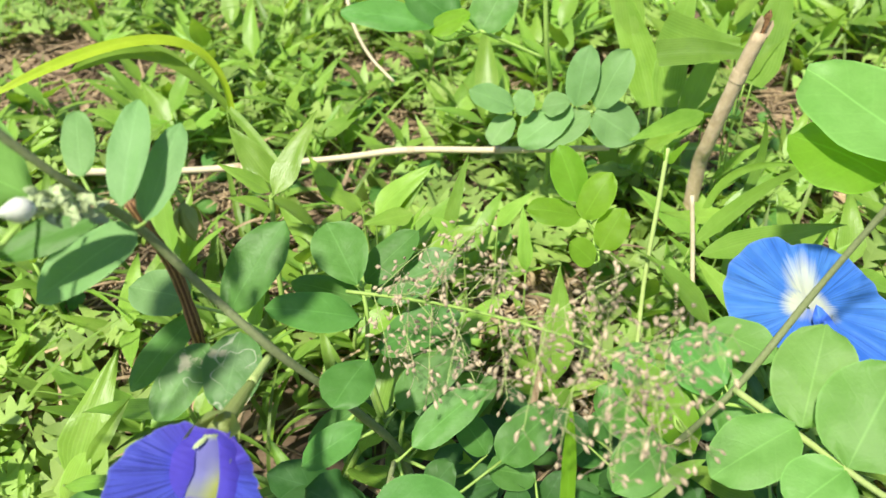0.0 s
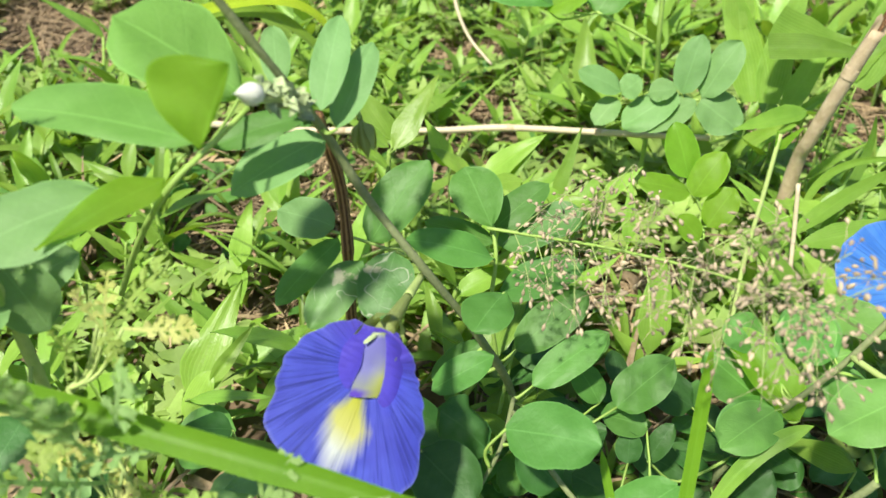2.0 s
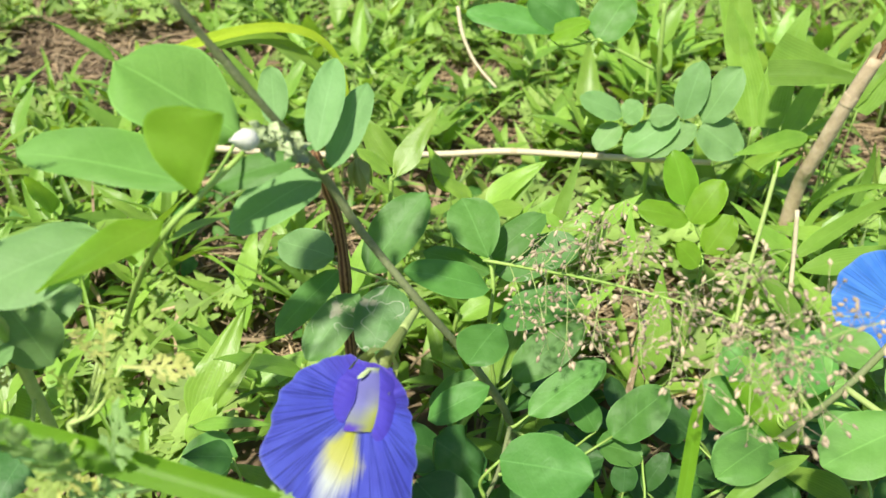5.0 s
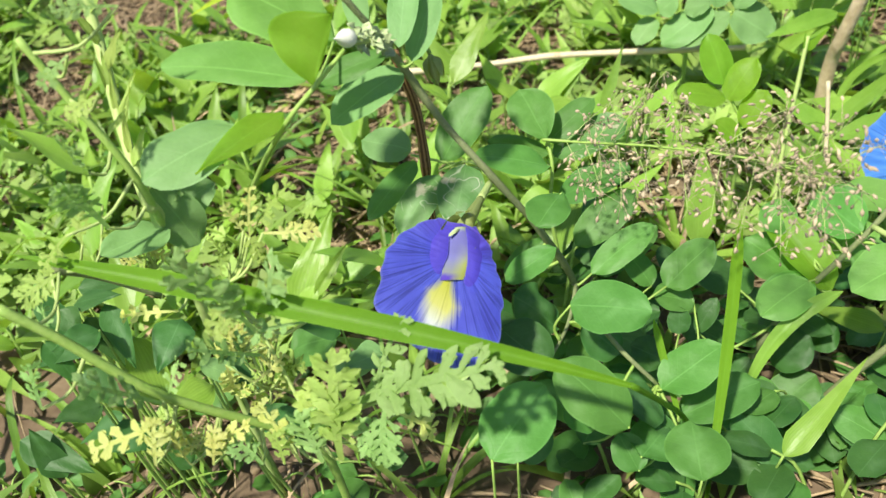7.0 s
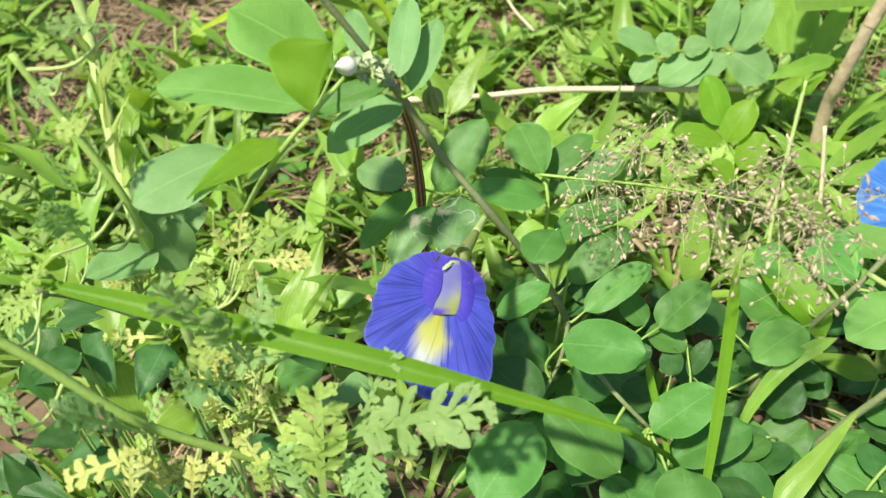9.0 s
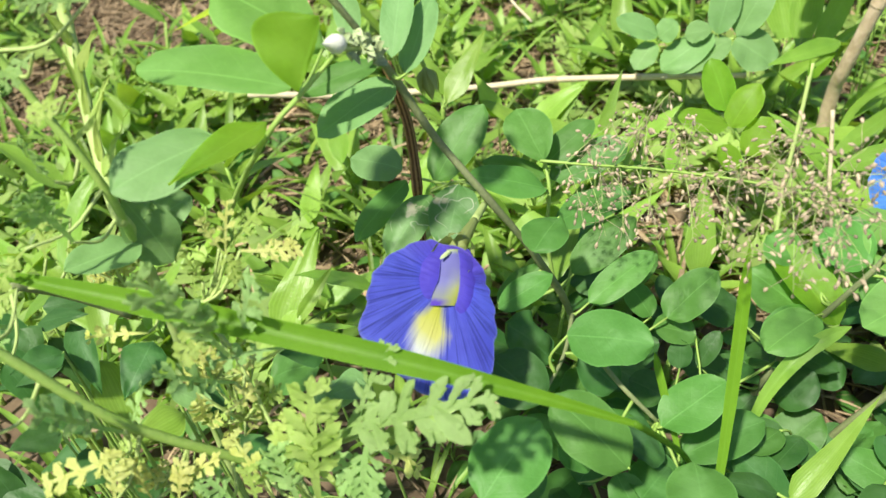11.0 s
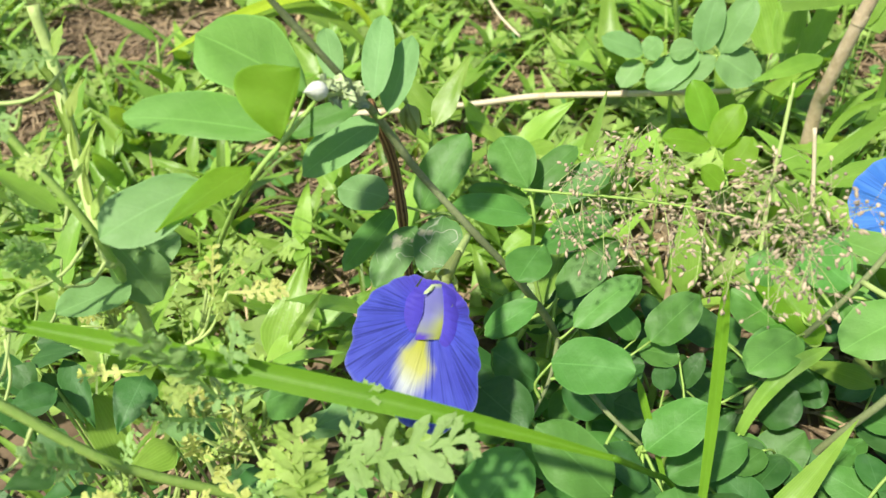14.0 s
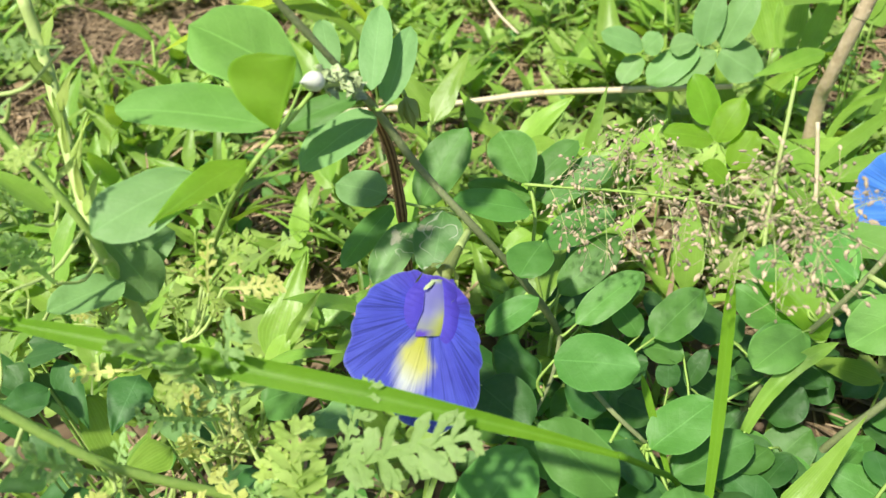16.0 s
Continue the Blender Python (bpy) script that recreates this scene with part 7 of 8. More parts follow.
stem(lobed_herb, [(-0.0922, 0.0916, 0.1195), (-0.0854, 0.0858, 0.1172), (-0.0786, 0.0800, 0.1229)], 0.0006, 0.0004, PALE_STEM, name="petiole", seg=5, steps=4)
lobed_leaf(lobed_herb, (-0.0761, 0.0900, 0.1325), (-0.0264, 0.0840, 0.1606), 0.0191, (-0.48, -0.43, 0.76), LOBED, 6)
stem(lobed_herb, [(-0.0885, 0.0985, 0.1230), (-0.0823, 0.0943, 0.1237), (-0.0761, 0.0900, 0.1325)], 0.0006, 0.0004, PALE_STEM, name="petiole", seg=5, steps=4)
lobed_leaf(lobed_herb, (-0.0585, 0.0880, 0.1413), (-0.0599, 0.0780, 0.1277), 0.0145, (-0.41, -0.71, 0.57), LOBED, 4)
stem(lobed_herb, [(-0.0885, 0.0985, 0.1230), (-0.0735, 0.0933, 0.1281), (-0.0585, 0.0880, 0.1413)], 0.0006, 0.0004, PALE_STEM, name="petiole", seg=5, steps=4)
lobed_leaf(lobed_herb, (-0.0630, 0.0900, 0.1379), (-0.0521, 0.0960, 0.1650), 0.0097, (-0.44, -0.83, 0.36), LOBED, 4)
stem(lobed_herb, [(-0.0885, 0.0985, 0.1230), (-0.0757, 0.0943, 0.1264), (-0.0630, 0.0900, 0.1379)], 0.0006, 0.0004, PALE_STEM, name="petiole", seg=5, steps=4)
lobed_leaf(lobed_herb, (-0.0692, 0.0890, 0.1356), (-0.0629, 0.0820, 0.1271), 0.0109, (0.18, -0.69, 0.70), LOBED, 3)
stem(lobed_herb, [(-0.0885, 0.0985, 0.1230), (-0.0789, 0.0938, 0.1253), (-0.0692, 0.0890, 0.1356)], 0.0006, 0.0004, PALE_STEM, name="petiole", seg=5, steps=4)
lobed_leaf(lobed_herb, (-0.0602, 0.0990, 0.1204), (-0.0510, 0.1000, 0.1108), 0.0095, (0.54, -0.72, 0.44), LOBED_YELLOW, 2)
stem(lobed_herb, [(-0.0848, 0.0949, 0.1137), (-0.0725, 0.0970, 0.1130), (-0.0602, 0.0990, 0.1204)], 0.0006, 0.0004, PALE_STEM, name="petiole", seg=5, steps=4)
lobed_leaf(lobed_herb, (-0.1154, 0.0780, 0.1514), (-0.1234, 0.0660, 0.1738), 0.0106, (0.91, 0.12, 0.39), LOBED, 4)
stem(lobed_herb, [(-0.1171, 0.0815, 0.1503), (-0.1163, 0.0798, 0.1468), (-0.1154, 0.0780, 0.1514)], 0.0006, 0.0004, PALE_STEM, name="petiole", seg=5, steps=4)
lobed_leaf(lobed_herb, (-0.1168, 0.0820, 0.1473), (-0.1097, 0.0840, 0.1608), 0.0068, (-0.54, -0.74, 0.39), LOBED, 3)
stem(lobed_herb, [(-0.1143, 0.0826, 0.1471), (-0.1155, 0.0823, 0.1432), (-0.1168, 0.0820, 0.1473)], 0.0006, 0.0004, PALE_STEM, name="petiole", seg=5, steps=4)
lobed_leaf(lobed_herb, (-0.1139, 0.0740, 0.1488), (-0.1332, 0.0680, 0.1443), 0.0097, (-0.06, -0.46, 0.89), LOBED_YELLOW, 3)
stem(lobed_herb, [(-0.1171, 0.0815, 0.1503), (-0.1155, 0.0777, 0.1455), (-0.1139, 0.0740, 0.1488)], 0.0006, 0.0004, PALE_STEM, name="petiole", seg=5, steps=4)
lobed_leaf(lobed_herb, (-0.1179, 0.0680, 0.1379), (-0.1151, 0.0720, 0.1519), 0.0093, (-0.13, -0.95, 0.30), LOBED_YELLOW, 3)
stem(lobed_herb, [(-0.1143, 0.0826, 0.1471), (-0.1161, 0.0753, 0.1385), (-0.1179, 0.0680, 0.1379)], 0.0006, 0.0004, PALE_STEM, name="petiole", seg=5, steps=4)
lobed_leaf(lobed_herb, (-0.1128, 0.0740, 0.1294), (-0.1154, 0.0760, 0.1431), 0.0083, (-0.14, -0.98, 0.12), LOBED_YELLOW, 3)
stem(lobed_herb, [(-0.1059, 0.0859, 0.1373), (-0.1094, 0.0799, 0.1294), (-0.1128, 0.0740, 0.1294)], 0.0006, 0.0004, PALE_STEM, name="petiole", seg=5, steps=4)
lobed_leaf(lobed_herb, (-0.1090, 0.0780, 0.1315), (-0.0961, 0.0800, 0.1391), 0.0073, (-0.44, -0.36, 0.82), LOBED_YELLOW, 3)
stem(lobed_herb, [(-0.1059, 0.0859, 0.1373), (-0.1075, 0.0819, 0.1304), (-0.1090, 0.0780, 0.1315)], 0.0006, 0.0004, PALE_STEM, name="petiole", seg=5, steps=4)
lobed_leaf(lobed_herb, (-0.1064, 0.0740, 0.1299), (-0.1042, 0.0780, 0.1405), 0.0070, (-0.12, -0.92, 0.37), LOBED_YELLOW, 3)
stem(lobed_herb, [(-0.1032, 0.0869, 0.1341), (-0.1048, 0.0805, 0.1280), (-0.1064, 0.0740, 0.1299)], 0.0006, 0.0004, PALE_STEM, name="petiole", seg=5, steps=4)
lobed_leaf(lobed_herb, (-0.0937, 0.0760, 0.1276), (-0.1002, 0.0780, 0.1352), 0.0095, (0.52, -0.61, 0.60), LOBED, 3)
stem(lobed_herb, [(-0.0976, 0.0891, 0.1276), (-0.0956, 0.0826, 0.1236), (-0.0937, 0.0760, 0.1276)], 0.0006, 0.0004, PALE_STEM, name="petiole", seg=5, steps=4)
lobed_leaf(lobed_herb, (-0.0886, 0.0780, 0.1250), (-0.0893, 0.0800, 0.1353), 0.0079, (-0.15, -0.97, 0.18), LOBED_MID, 3)
stem(lobed_herb, [(-0.0948, 0.0902, 0.1244), (-0.0917, 0.0841, 0.1207), (-0.0886, 0.0780, 0.1250)], 0.0006, 0.0004, PALE_STEM, name="petiole", seg=5, steps=4)
lobed_leaf(lobed_herb, (-0.1415, 0.0700, 0.1588), (-0.1394, 0.0720, 0.1731), 0.0073, (0.09, -0.99, 0.12), LOBED, 3)
stem(lobed_herb, [(-0.1303, 0.0801, 0.1683), (-0.1359, 0.0750, 0.1595), (-0.1415, 0.0700, 0.1588)], 0.0006, 0.0004, PALE_STEM, name="petiole", seg=5, steps=4)
lobed_leaf(lobed_herb, (-0.1427, 0.1000, 0.1773), (-0.1498, 0.0920, 0.1759), 0.0099, (0.26, -0.39, 0.88), LOBED_MID, 4)
stem(lobed_herb, [(-0.1383, 0.0791, 0.1788), (-0.1405, 0.0896, 0.1741), (-0.1427, 0.1000, 0.1773)], 0.0006, 0.0004, PALE_STEM, name="petiole", seg=5, steps=4)
lobed_leaf(lobed_herb, (-0.1388, 0.1040, 0.1863), (-0.1473, 0.1000, 0.1772), 0.0064, (-0.04, -0.90, 0.43), LOBED_MID, 3)
stem(lobed_herb, [(-0.1271, 0.1252, 0.1891), (-0.1330, 0.1146, 0.1837), (-0.1388, 0.1040, 0.1863)], 0.0006, 0.0004, PALE_STEM, name="petiole", seg=5, steps=4)
lobed_leaf(lobed_herb, (-0.1493, 0.0940, 0.1582), (-0.1479, 0.0980, 0.1751), 0.0066, (-0.29, -0.92, 0.24), LOBED, 3)
stem(lobed_herb, [(-0.1572, 0.1141, 0.1649), (-0.1533, 0.1040, 0.1575), (-0.1493, 0.0940, 0.1582)], 0.0006, 0.0004, PALE_STEM, name="petiole", seg=5, steps=4)
lobed_leaf(lobed_herb, (-0.1482, 0.1200, 0.1693), (-0.1472, 0.1240, 0.1773), 0.0076, (-0.12, -0.88, 0.46), LOBED_MID, 3)
stem(lobed_herb, [(-0.1557, 0.1166, 0.1618), (-0.1519, 0.1183, 0.1615), (-0.1482, 0.1200, 0.1693)], 0.0006, 0.0004, PALE_STEM, name="petiole", seg=5, steps=4)
lobed_leaf(lobed_herb, (-0.1497, 0.1380, 0.1692), (-0.1572, 0.1300, 0.1798), 0.0093, (0.87, -0.36, 0.34), LOBED, 4)
stem(lobed_herb, [(-0.1525, 0.1216, 0.1554), (-0.1511, 0.1298, 0.1583), (-0.1497, 0.1380, 0.1692)], 0.0006, 0.0004, PALE_STEM, name="petiole", seg=5, steps=4)
lobed_leaf(lobed_herb, (-0.1339, 0.1260, 0.1645), (-0.1391, 0.1200, 0.1737), 0.0079, (0.60, -0.78, -0.17), LOBED_MID, 4)
stem(lobed_herb, [(-0.1276, 0.1294, 0.1653), (-0.1308, 0.1277, 0.1609), (-0.1339, 0.1260, 0.1645)], 0.0006, 0.0004, PALE_STEM, name="petiole", seg=5, steps=4)
lobed_leaf(lobed_herb, (-0.1151, 0.1280, 0.2367), (-0.1279, 0.1220, 0.2390), 0.0061, (0.43, -0.71, 0.56), LOBED, 4)
stem(lobed_herb, [(-0.1414, 0.1267, 0.2262), (-0.1282, 0.1273, 0.2274), (-0.1151, 0.1280, 0.2367)], 0.0006, 0.0004, PALE_STEM, name="petiole", seg=5, steps=4)
lobed_leaf(lobed_herb, (-0.1302, 0.1240, 0.2267), (-0.1359, 0.1180, 0.2226), 0.0066, (-0.00, -0.57, 0.82), LOBED, 3)
stem(lobed_herb, [(-0.1397, 0.1265, 0.2219), (-0.1349, 0.1252, 0.2203), (-0.1302, 0.1240, 0.2267)], 0.0006, 0.0004, PALE_STEM, name="petiole", seg=5, steps=4)
lobed_leaf(lobed_herb, (-0.1311, 0.1320, 0.1701), (-0.1226, 0.1360, 0.1754), 0.0058, (-0.26, -0.52, 0.82), LOBED, 3)
stem(lobed_herb, [(-0.1277, 0.1284, 0.1706), (-0.1294, 0.1302, 0.1664), (-0.1311, 0.1320, 0.1701)], 0.0006, 0.0004, PALE_STEM, name="petiole", seg=5, steps=4)
lobed_leaf(lobed_herb, (-0.1320, 0.1120, 0.1819), (-0.1315, 0.1020, 0.2029), 0.0119, (-0.60, 0.72, 0.36), LOBED, 4)
stem(lobed_herb, [(-0.1277, 0.1269, 0.1787), (-0.1299, 0.1195, 0.1763), (-0.1320, 0.1120, 0.1819)], 0.0006, 0.0004, PALE_STEM, name="petiole", seg=5, steps=4)
lobed_leaf(lobed_herb, (-0.1342, 0.1180, 0.1959), (-0.1329, 0.1120, 0.2111), 0.0083, (-0.46, -0.84, -0.29), LOBED, 4)
stem(lobed_herb, [(-0.1305, 0.1255, 0.1982), (-0.1324, 0.1217, 0.1930), (-0.1342, 0.1180, 0.1959)], 0.0006, 0.0004, PALE_STEM, name="petiole", seg=5, steps=4)
lobed_leaf(lobed_herb, (-0.1215, 0.1160, 0.2201), (-0.1265, 0.1100, 0.2184), 0.0072, (0.15, -0.39, 0.91), LOBED_MID, 3)
stem(lobed_herb, [(-0.1363, 0.1260, 0.2134), (-0.1289, 0.1210, 0.2128), (-0.1215, 0.1160, 0.2201)], 0.0006, 0.0004, PALE_STEM, name="petiole", seg=5, steps=4)
lobed_leaf(lobed_herb, (-0.0944, 0.0980, 0.1731), (-0.1012, 0.0900, 0.1650), 0.0088, (0.02, -0.72, 0.69), LOBED_MID, 3)
stem(lobed_herb, [(-0.1056, 0.1112, 0.1614), (-0.1000, 0.1046, 0.1633), (-0.0944, 0.0980, 0.1731)], 0.0006, 0.0004, PALE_STEM, name="petiole", seg=5, steps=4)
lobed_leaf(lobed_herb, (-0.0860, 0.0820, 0.1198), (-0.0948, 0.0880, 0.1387), 0.0090, (0.05, -0.95, 0.32), LOBED_YELLOW, 3)
stem(lobed_herb, [(-0.0922, 0.0916, 0.1195), (-0.0891, 0.0868, 0.1157), (-0.0860, 0.0820, 0.1198)], 0.0006, 0.0004, PALE_STEM, name="petiole", seg=5, steps=4)
crumpled((-0.1328, 0.1250, 0.1610), 0.0059, 9)
crumpled((-0.1002, 0.1050, 0.1293), 0.0106, 16)
crumpled((-0.1032, 0.1040, 0.1473), 0.0065, 6)
crumpled((-0.1139, 0.0800, 0.1333), 0.0073, 7)
# ---- the flowering grass head ----
panicle([(-0.0177, 0.2009, 0.145), (-0.001, 0.1947, 0.1474), (0.0173, 0.1824, 0.154), (0.039, 0.1635, 0.1629), (0.0514, 0.1461, 0.1705), (0.0582, 0.1344, 0.1736)])
# ---- the two open flowers ----
flower_violet((-0.0428, 0.1338, 0.1509), (0.137, -0.683, 0.718), (-0.078, 0.715, 0.695), (-0.0373, 0.1604, 0.1508), (-0.0351, 0.1719, 0.1483))
flower_blue((0.1337, 0.2275, 0.1089), (-0.376, -0.672, 0.638), (0.049, 0.673, 0.738))


# ---- low weeds all over the ground ----
def in_view(x, y):
    return abs(x + 0.02) < 0.17 + 0.52 * max(0.0, y)


BARE = ((-0.33, 0.58, 0.085), (-0.23, 0.57, 0.05), (-0.38, 0.44, 0.05), (-0.16, 0.35, 0.035), (0.01, 0.385, 0.022), (-0.03, 0.5, 0.03), (-0.087, 0.36, 0.022),
        (-0.126, 0.43, 0.022), (0.066, 0.32, 0.025), (0.16, 0.446, 0.03), (-0.034, 0.58, 0.03), (0.047, 0.324, 0.022), (-0.105, 0.2, 0.03), (0.2, 0.36, 0.03), (-0.14, 0.15, 0.02), (-0.273, 0.222, 0.026), (-0.241, 0.194, 0.026), (-0.240, 0.164, 0.026), (0.23, 0.52, 0.03),
        (-0.060, 0.569, 0.03), (-0.034, 0.607, 0.028), (0.167, 0.465, 0.03), (-0.145, 0.360, 0.028), (-0.128, 0.383, 0.02), (0.051, 0.286, 0.018), (-0.393, 0.499, 0.04), (-0.402, 0.615, 0.05), (0.113, 0.558, 0.03), (0.031, 0.427, 0.02), (0.079, 0.258, 0.02), (0.111, 0.232, 0.025), (-0.115, 0.279, 0.02), (-0.128, 0.272, 0.02))


def bare(x, y, k=1.0):
    """Whether a spot lies on one of the open patches of soil."""
    return any((x - a) ** 2 + (y - b) ** 2 < (r * k * (1 + 0.35 * noise.noise((x * 25, y * 25, 0.0)))) ** 2 for a, b, r in BARE)


def pea_corner(x, y):
    """The stretch where the low round-leaved pea covers the ground."""
    return x > -0.035 and y < 0.235 - 0.25 * max(0.0, x - 0.12)


def under_herb(x, y):
    """The shaded floor below the lobed herb, where little else grows."""
    return x < -0.035 and y < 0.17


def by_straw(x, y):
    """The strip along the long straw, where nothing stands over it."""
    return -0.25 < x < 0.14 and 0.355 < y + 0.25 * x < 0.425


def lance_plant(seed):
    rnd = random.Random(seed)
    p = thing("lance_weed", (0, 0, 0), "low broad-leaved grass with pointed yellow-green leaves", "grass", "lance-leaved grasses")
    h = rnd.uniform(0.022, 0.05)
    lean = Vector((rnd.uniform(-0.014, 0.014), rnd.uniform(-0.014, 0.014), h))
    stem(p, [(0, 0, -0.004), lean * 0.5 + Vector((0, 0, 0.002)), lean], 0.0013, 0.0008, GREEN_STEM, seg=6, steps=3)
    n = rnd.randint(5, 7)
    for k in range(n):
        s = 0.35 + 0.65 * k / (n - 1)
        base = lean * s
        a = k * 2.6 + rnd.uniform(-0.5, 0.5)
        long = rnd.uniform(0.026, 0.05)
        rise = rnd.uniform(0.1, 0.9) + (0.5 if k == n - 1 else 0)
        d = Vector((math.cos(a), math.sin(a), rise)).normalized()
        nrm = Vector((-d.x * rise, -d.y * rise, 1)) + Vector((rnd.uniform(-0.4, 0.4), rnd.uniform(-0.4, 0.4), 0))
        leaf(p, base, base + d * long, long * rnd.uniform(0.24, 0.36), nrm, LANCE, "lance", 0.25, rnd.uniform(0.02, 0.14), 0.1, 0.12, 4, 8)
    return p


def blade_plant(seed):
    rnd = random.Random(seed)
    p = thing("grass_tuft", (0, 0, 0), "small tuft of narrow green grass blades", "grass", "grass tufts")
    for k in range(rnd.randint(6, 9)):
        a = rnd.uniform(0, 6.283)
        long = rnd.uniform(0.045, 0.10)
        d = Vector((math.cos(a), math.sin(a), 0))
        lift = rnd.uniform(0.5, 1.0)
        base = d * 0.003 + Vector((0, 0, -0.003))
        tip = base + d * long * rnd.uniform(0.35, 0.8) + Vector((0, 0, long * lift * 0.6))
        mid = base + d * long * 0.2 + Vector((0, 0, long * lift * 0.7))
        strap(p, base, mid, tip, rnd.uniform(0.0018, 0.0046), -d * 0.7 + Vector((0, 0, 0.7)), BLADE, 0.3, "blade", 10)
    return p


def herb_plant(seed):
    rnd = random.Random(seed)
    p = thing("round_leaf_weed", (0, 0, 0), "small weed with rounded green leaves", "herb", "small weeds")
    for k in range(rnd.randint(5, 8)):
        a = k * 2.4 + rnd.uniform(-0.3, 0.3)
        d = Vector((math.cos(a), math.sin(a), rnd.uniform(0.2, 0.7)))
        b = d * rnd.uniform(0.006, 0.02)
        long = rnd.uniform(0.010, 0.02)
        stem(p, [(0, 0, -0.003), b * 0.5 + Vector((0, 0, 0.004)), b], 0.0005, 0.0004, GREEN_STEM, seg=5, steps=3)
        leaf(p, b, b + Vector((d.x, d.y, rnd.uniform(-0.2, 0.5))).normalized() * long, long * rnd.uniform(0.55, 0.8), (rnd.uniform(-0.4, 0.4), rnd.uniform(-0.6, 0.2), 1), PEA, "obov", 0.15, 0.05, 0.1, 0.12, 4, 6)
    return p


def pea_plant(seed):
    rnd = random.Random(seed)
    p = thing("pea_seedling", (0, 0, 0), "low pea plant with rounded green leaflets", "plant", "low pea plants")
    for k in range(rnd.randint(2, 3)):
        a = k * 2.3 + rnd.uniform(-0.4, 0.4)
        h = rnd.uniform(0.02, 0.055)
        top = Vector((math.cos(a) * 0.022, math.sin(a) * 0.022, h))
        stem(p, [(0, 0, -0.004), top * 0.55 + Vector((0, 0, 0.008)), top], 0.0008, 0.0005, GREEN_STEM, seg=5, steps=4)
        for q in range(5):
            s = 0.62 + 0.38 * (q // 2) / 2
            base = top * s + Vector((0, 0, 0.004 * (1 - s)))
            b = a + (q % 2 * 2 - 1) * rnd.uniform(0.9, 1.5) * (0 if q == 4 else 1)
            d = Vector((math.cos(b), math.sin(b), rnd.uniform(-0.1, 0.45))).normalized()
            long = rnd.uniform(0.014, 0.024)
            leaf(p, base, base + d * long, long * rnd.uniform(0.58, 0.72), (rnd.uniform(-0.35, 0.35), rnd.uniform(-0.5, 0.2), 1), rnd.choice((PEA, PEA_DARK)), "oval", 0.1, 0.06, 0.12, 0.1, 6, 8)
    return p


def spread(kinds, count, y0, y1, gap, seed, size=(0.8, 1.25), where=None):
    """Copies of a few plants, set over a stretch of the ground with room between them."""
    rnd = random.Random(seed)
    spots = []
    tries = 0
    while len(spots) < count and tries < count * 40:
        tries += 1
        y = rnd.uniform(y0, y1)
        x = rnd.uniform(-0.62, 0.62)
        if not in_view(x, y) or any((x - a) ** 2 + (y - b) ** 2 < gap * gap for a, b in spots):
            continue
        if bare(x, y) or (where and not where(x, y)) or noise.noise((x * 5 + seed, y * 5, 1.7)) < -0.4:
            continue
        spots.append((x, y))
    for i, (x, y) in enumerate(spots):
        s = rnd.uniform(*size)
        m = pose(x, y, ground_z(x, y), rnd.uniform(-9, 9), rnd.uniform(-9, 9), rnd.uniform(0, 360)) @ Matrix.Scale(s, 4)
        ob = kinds[i % len(kinds)]
        if i < len(kinds):
            ob.matrix_basis = m
        else:
            made = copy_thing(ob, pose(0, 0, 0))
            made.matrix_basis = m


spread([lance_plant(s) for s in range(10, 20)], 260, 0.06, 0.66, 0.02, 1, size=(0.55, 1.2), where=lambda x, y: not pea_corner(x, y) and not by_straw(x, y) and not under_herb(x, y))
spread([blade_plant(s) for s in range(30, 36)], 170, 0.05, 0.85, 0.03, 2, where=lambda x, y: not pea_corner(x, y) and not by_straw(x, y))
spread([herb_plant(s) for s in range(50, 56)], 130, 0.03, 0.6, 0.03, 3)
spread([pea_plant(s) for s in range(70, 76)], 24, 0.05, 0.3, 0.034, 4, where=pea_corner)


def stuff(name, geo, material, label, category):
    me = geo.mesh(name)
    me.materials.append(material)
    tagged(new(name, me), label, category, kind="stuff")


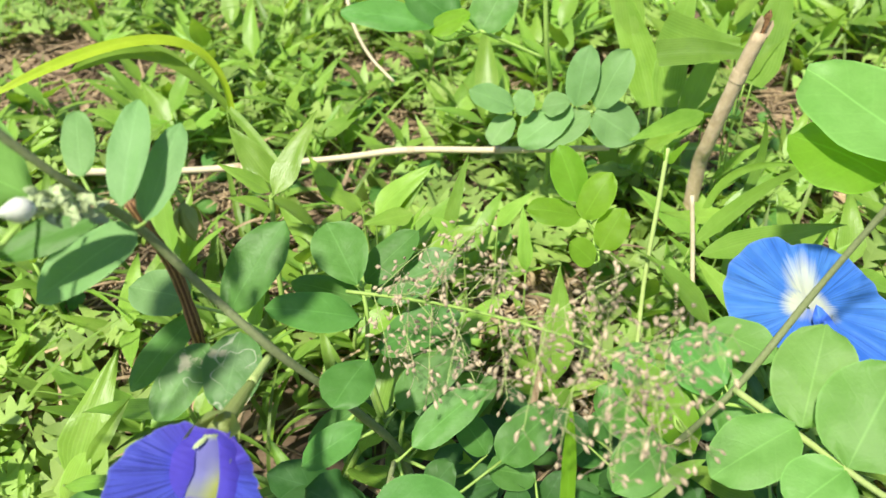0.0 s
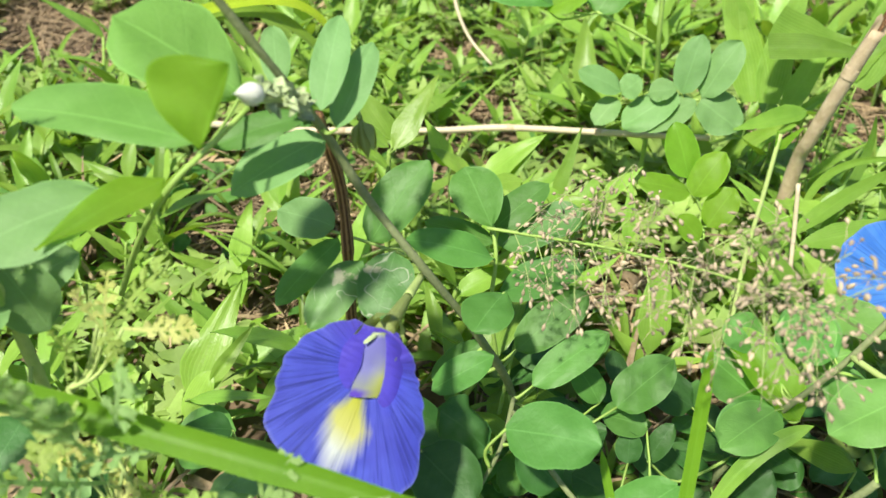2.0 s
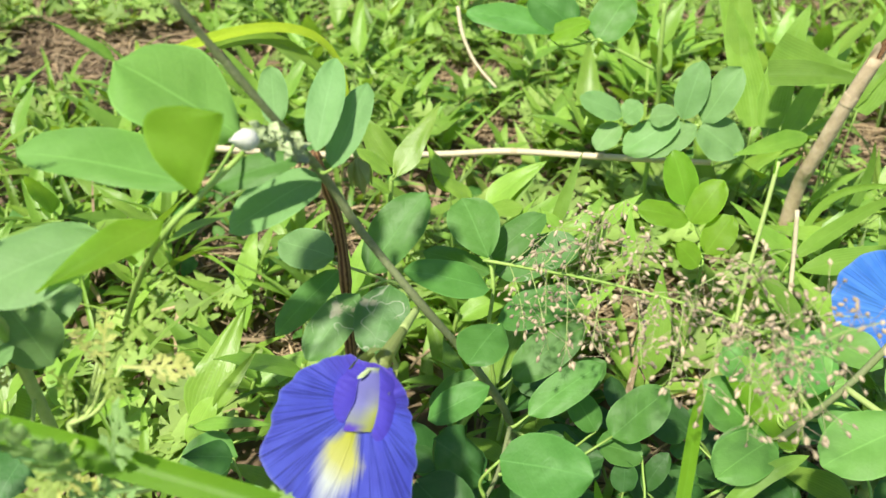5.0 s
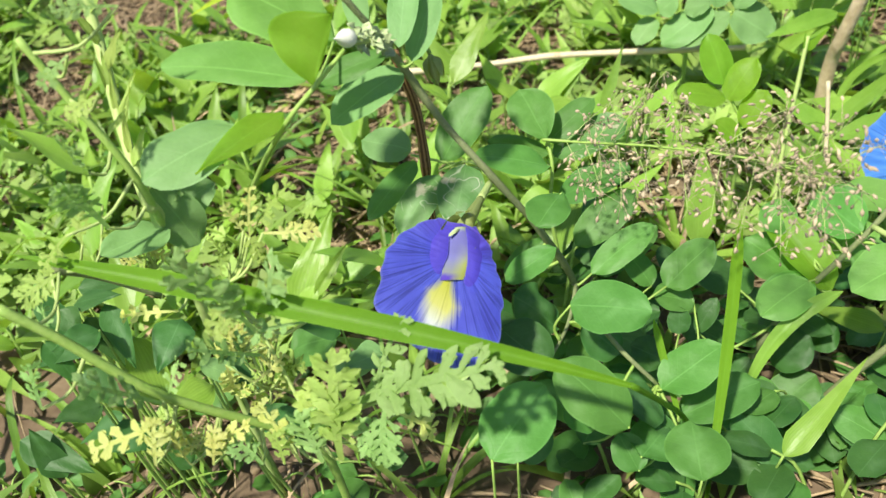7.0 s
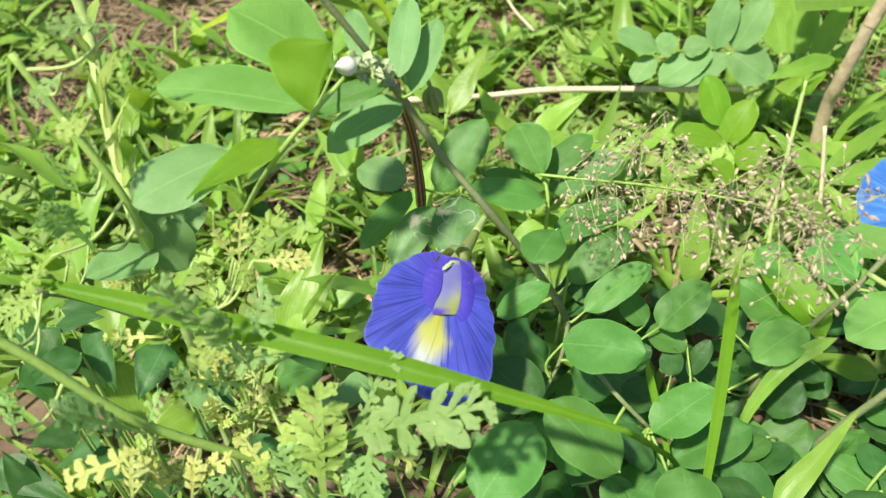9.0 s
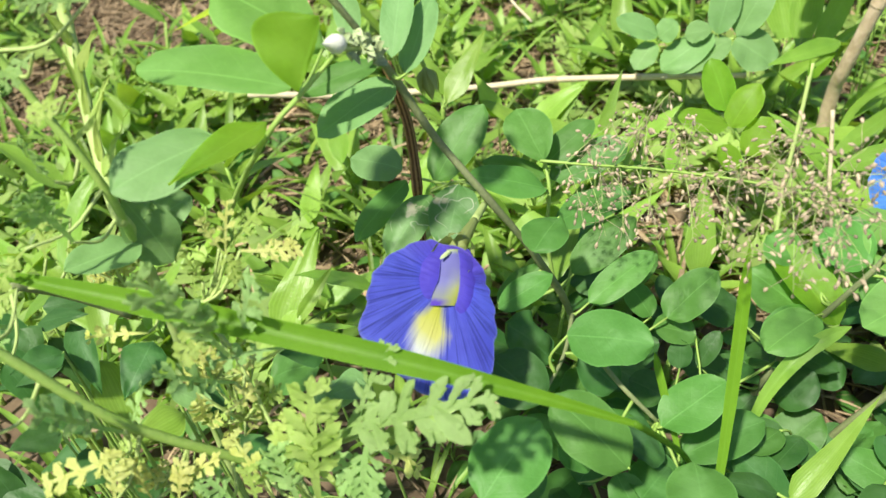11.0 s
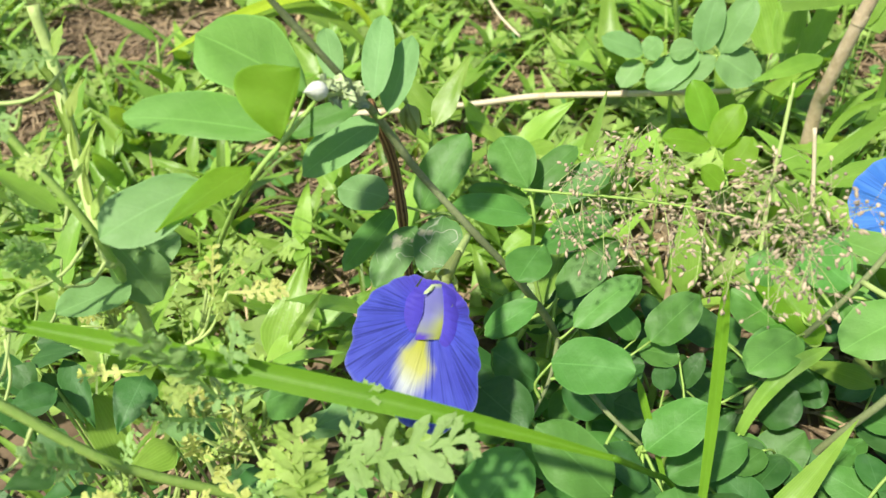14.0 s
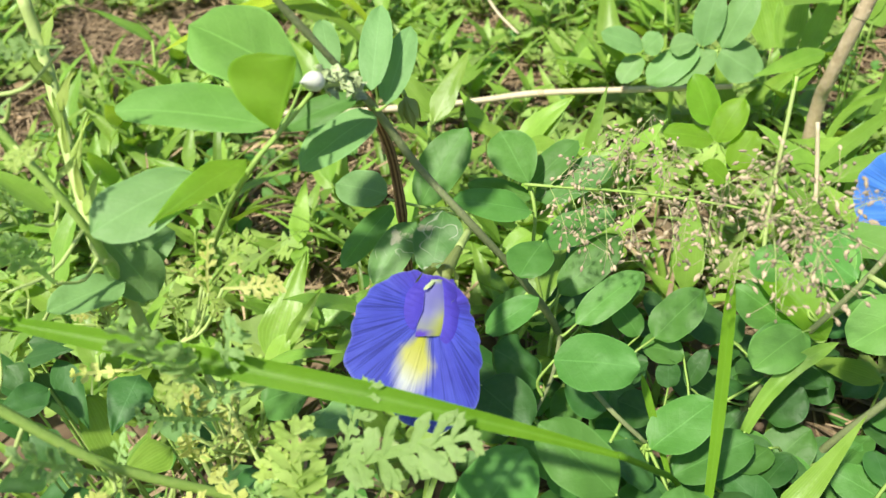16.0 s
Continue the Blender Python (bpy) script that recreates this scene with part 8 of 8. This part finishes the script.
def low_grass():
    rnd = random.Random(5)
    g = Geo()
    for k in range(9000):
        y = 0.02 + 1.5 * rnd.random() ** 1.1
        x = rnd.uniform(-1, 1) * (0.2 + 0.55 * y)
        if noise.noise((x * 6, y * 6, 3.3)) < -0.3 or bare(x, y, 1.1) or ((pea_corner(x, y) or under_herb(x, y)) and k % 3):
            continue
        z = ground_z(x, y) - 0.002
        a = rnd.uniform(0, 6.283)
        d = Vector((math.cos(a), math.sin(a), 0))
        long = rnd.uniform(0.015, 0.045)
        p = Vector((x, y, z))
        tip = p + d * long * rnd.uniform(0.3, 1.0) + Vector((0, 0, long * rnd.uniform(0.2, 0.9)))
        ribbon(g, p, p + d * long * 0.25 + Vector((0, 0, long * 0.5)), tip, long * rnd.uniform(0.10, 0.26), -d * 0.6 + Vector((rnd.uniform(-0.4, 0.4), rnd.uniform(-0.4, 0.4), 0.8)), "lance", 0.25, 0, 2, 5, 0, k * 0.7)
    for k in range(900):
        y = 0.05 + 1.2 * rnd.random()
        x = rnd.uniform(-1, 1) * (0.2 + 0.55 * y)
        if bare(x, y) or pea_corner(x, y):
            continue
        a = rnd.uniform(0, 6.283)
        d = Vector((math.cos(a), math.sin(a), 0))
        long = rnd.uniform(0.04, 0.095)
        p = Vector((x, y, ground_z(x, y) - 0.002))
        tip = p + d * long * rnd.uniform(0.3, 0.9) + Vector((0, 0, long * rnd.uniform(0.2, 0.75)))
        ribbon(g, p, p + d * long * 0.2 + Vector((0, 0, long * 0.55)), tip, rnd.uniform(0.0014, 0.003), -d * 0.6 + Vector((0, 0, 0.8)), "blade", 0.3, 0, 2, 9, 0, k * 0.7)
    for k in range(9000):
        a = rnd.uniform(0, 6.283)
        far = 0.25 + 2.6 * rnd.random() ** 1.3
        x, y = far * math.cos(a), 0.3 + far * math.sin(a)
        if y > 0.0 and abs(x) < 0.2 + 0.55 * y and y < 1.3:
            continue
        d = Vector((math.cos(a * 7 + k), math.sin(a * 7 + k), 0))
        long = rnd.uniform(0.03, 0.07) * (1 + 0.5 * far)
        p = Vector((x, y, ground_z(x, y) - 0.002))
        ribbon(g, p, p + d * long * 0.25 + Vector((0, 0, long * 0.5)), p + d * long * 0.7 + Vector((0, 0, long * 0.55)), long * rnd.uniform(0.14, 0.28), -d * 0.6 + Vector((0, 0, 0.8)), "lance", 0.25, 0, 2, 4, 0, k * 0.7)
    stuff("low_grass", g, GRASS_STUFF, "dense low green grass leaves covering the soil", "grass")


def low_herbs():
    rnd = random.Random(6)
    g = Geo()
    for k in range(1700):
        y = 0.05 + 1.2 * rnd.random()
        x = rnd.uniform(-1, 1) * (0.2 + 0.55 * y)
        if noise.noise((x * 9, y * 9, 7.3)) < (-0.3 if y > 0.34 or x < -0.1 else 0.1) or bare(x, y, 0.7) or y < 0.2:
            continue
        p = Vector((x, y, ground_z(x, y) + rnd.uniform(0.006, 0.026)))
        a0 = rnd.uniform(0, 6.283)
        for q in range(rnd.randint(3, 5)):
            a = a0 + q * 1.6 + rnd.uniform(-0.4, 0.4)
            d = Vector((math.cos(a), math.sin(a), rnd.uniform(-0.1, 0.5))).normalized()
            long = rnd.uniform(0.012, 0.026)
            seedling_leaf(g, p, p + d * long, long * 0.62, (rnd.uniform(-0.3, 0.3), rnd.uniform(-0.5, 0.2), 1), 3, k * 5 + q)
    stuff("low_herbs", g, HERB_STUFF, "tiny lobed green seedlings between the grasses", "herb")


def litter():
    rnd = random.Random(7)
    g = Geo()
    for k in range(4200):
        y = 0.0 + 1.4 * rnd.random()
        x = rnd.uniform(-1, 1) * (0.22 + 0.55 * y)
        if x < -0.03 and y < 0.28 and k % 3:
            continue
        a = rnd.uniform(0, 6.283)
        long = rnd.uniform(0.012, 0.06)
        d = Vector((math.cos(a), math.sin(a), rnd.uniform(-0.04, 0.12)))
        p = Vector((x, y, ground_z(x, y) + rnd.uniform(0.001, 0.010)))
        tube(g, [p - d * long / 2, p + Vector((0, 0, rnd.uniform(-0.002, 0.003))), p + d * long / 2], 0.0007 * rnd.uniform(0.5, 1.6), 0.0005, 4, 2)
    for a, b, r in BARE:
        if a < -0.08 and b < 0.25:
            continue
        for k in range(int(40000 * r * r) + 25):
            x, y = a + rnd.gauss(0, 0.55) * r, b + rnd.gauss(0, 0.55) * r
            t = rnd.uniform(0, 6.283)
            long = rnd.uniform(0.012, 0.045)
            d = Vector((math.cos(t), math.sin(t), rnd.uniform(-0.05, 0.2)))
            p = Vector((x, y, ground_z(x, y) + rnd.uniform(0.001, 0.008)))
            tube(g, [p - d * long / 2, p + Vector((0, 0, rnd.uniform(-0.002, 0.003))), p + d * long / 2], 0.0008 * rnd.uniform(0.5, 1.8), 0.0005, 4, 2)
    for k in range(900):
        y = 0.0 + 1.4 * rnd.random()
        x = rnd.uniform(-1, 1) * (0.22 + 0.55 * y)
        d = Vector((rnd.gauss(0, 1), rnd.gauss(0, 1), rnd.gauss(0, 0.3)))
        blob(g, (x, y, ground_z(x, y) + 0.001), d, rnd.uniform(0.003, 0.010), rnd.uniform(0.003, 0.008), 6, 4)
    for k in range(900):
        y = 0.04 + 1.2 * rnd.random()
        x = rnd.uniform(-1, 1) * (0.22 + 0.55 * y)
        a = rnd.uniform(0, 6.283)
        d = Vector((math.cos(a), math.sin(a), 0))
        long = rnd.uniform(0.018, 0.05)
        p = Vector((x, y, ground_z(x, y) + rnd.uniform(0.001, 0.006)))
        ribbon(g, p, p + d * long * 0.5 + Vector((0, 0, long * rnd.uniform(0.0, 0.3))), p + d * long + Vector((0, 0, rnd.uniform(0, 0.006))), rnd.uniform(0.003, 0.008), (rnd.uniform(-0.6, 0.6), rnd.uniform(-0.6, 0.6), 1), "lance", 0.4, 0.3, 4, 7, 0.4, k * 0.3, 0.2)
    for k in range(700):
        y = 0.05 + 1.1 * rnd.random()
        x = rnd.uniform(-1, 1) * (0.2 + 0.55 * y)
        a = rnd.uniform(0, 6.283)
        d = Vector((math.cos(a), math.sin(a), 0))
        long = rnd.uniform(0.03, 0.075)
        p = Vector((x, y, ground_z(x, y)))
        ribbon(g, p, p + d * long * 0.4 + Vector((0, 0, long * rnd.uniform(0.1, 0.6))), p + d * long + Vector((0, 0, long * rnd.uniform(0.0, 0.4))), rnd.uniform(0.0015, 0.0035), -d * 0.5 + Vector((0, 0, 0.8)), "blade", 0.3, 0, 2, 7, 0, k * 0.3)
    stuff("dry_litter", g, DRY_STUFF, "dry brown grass bits and crumbs lying on the soil", "litter")


low_grass()
low_herbs()
litter()
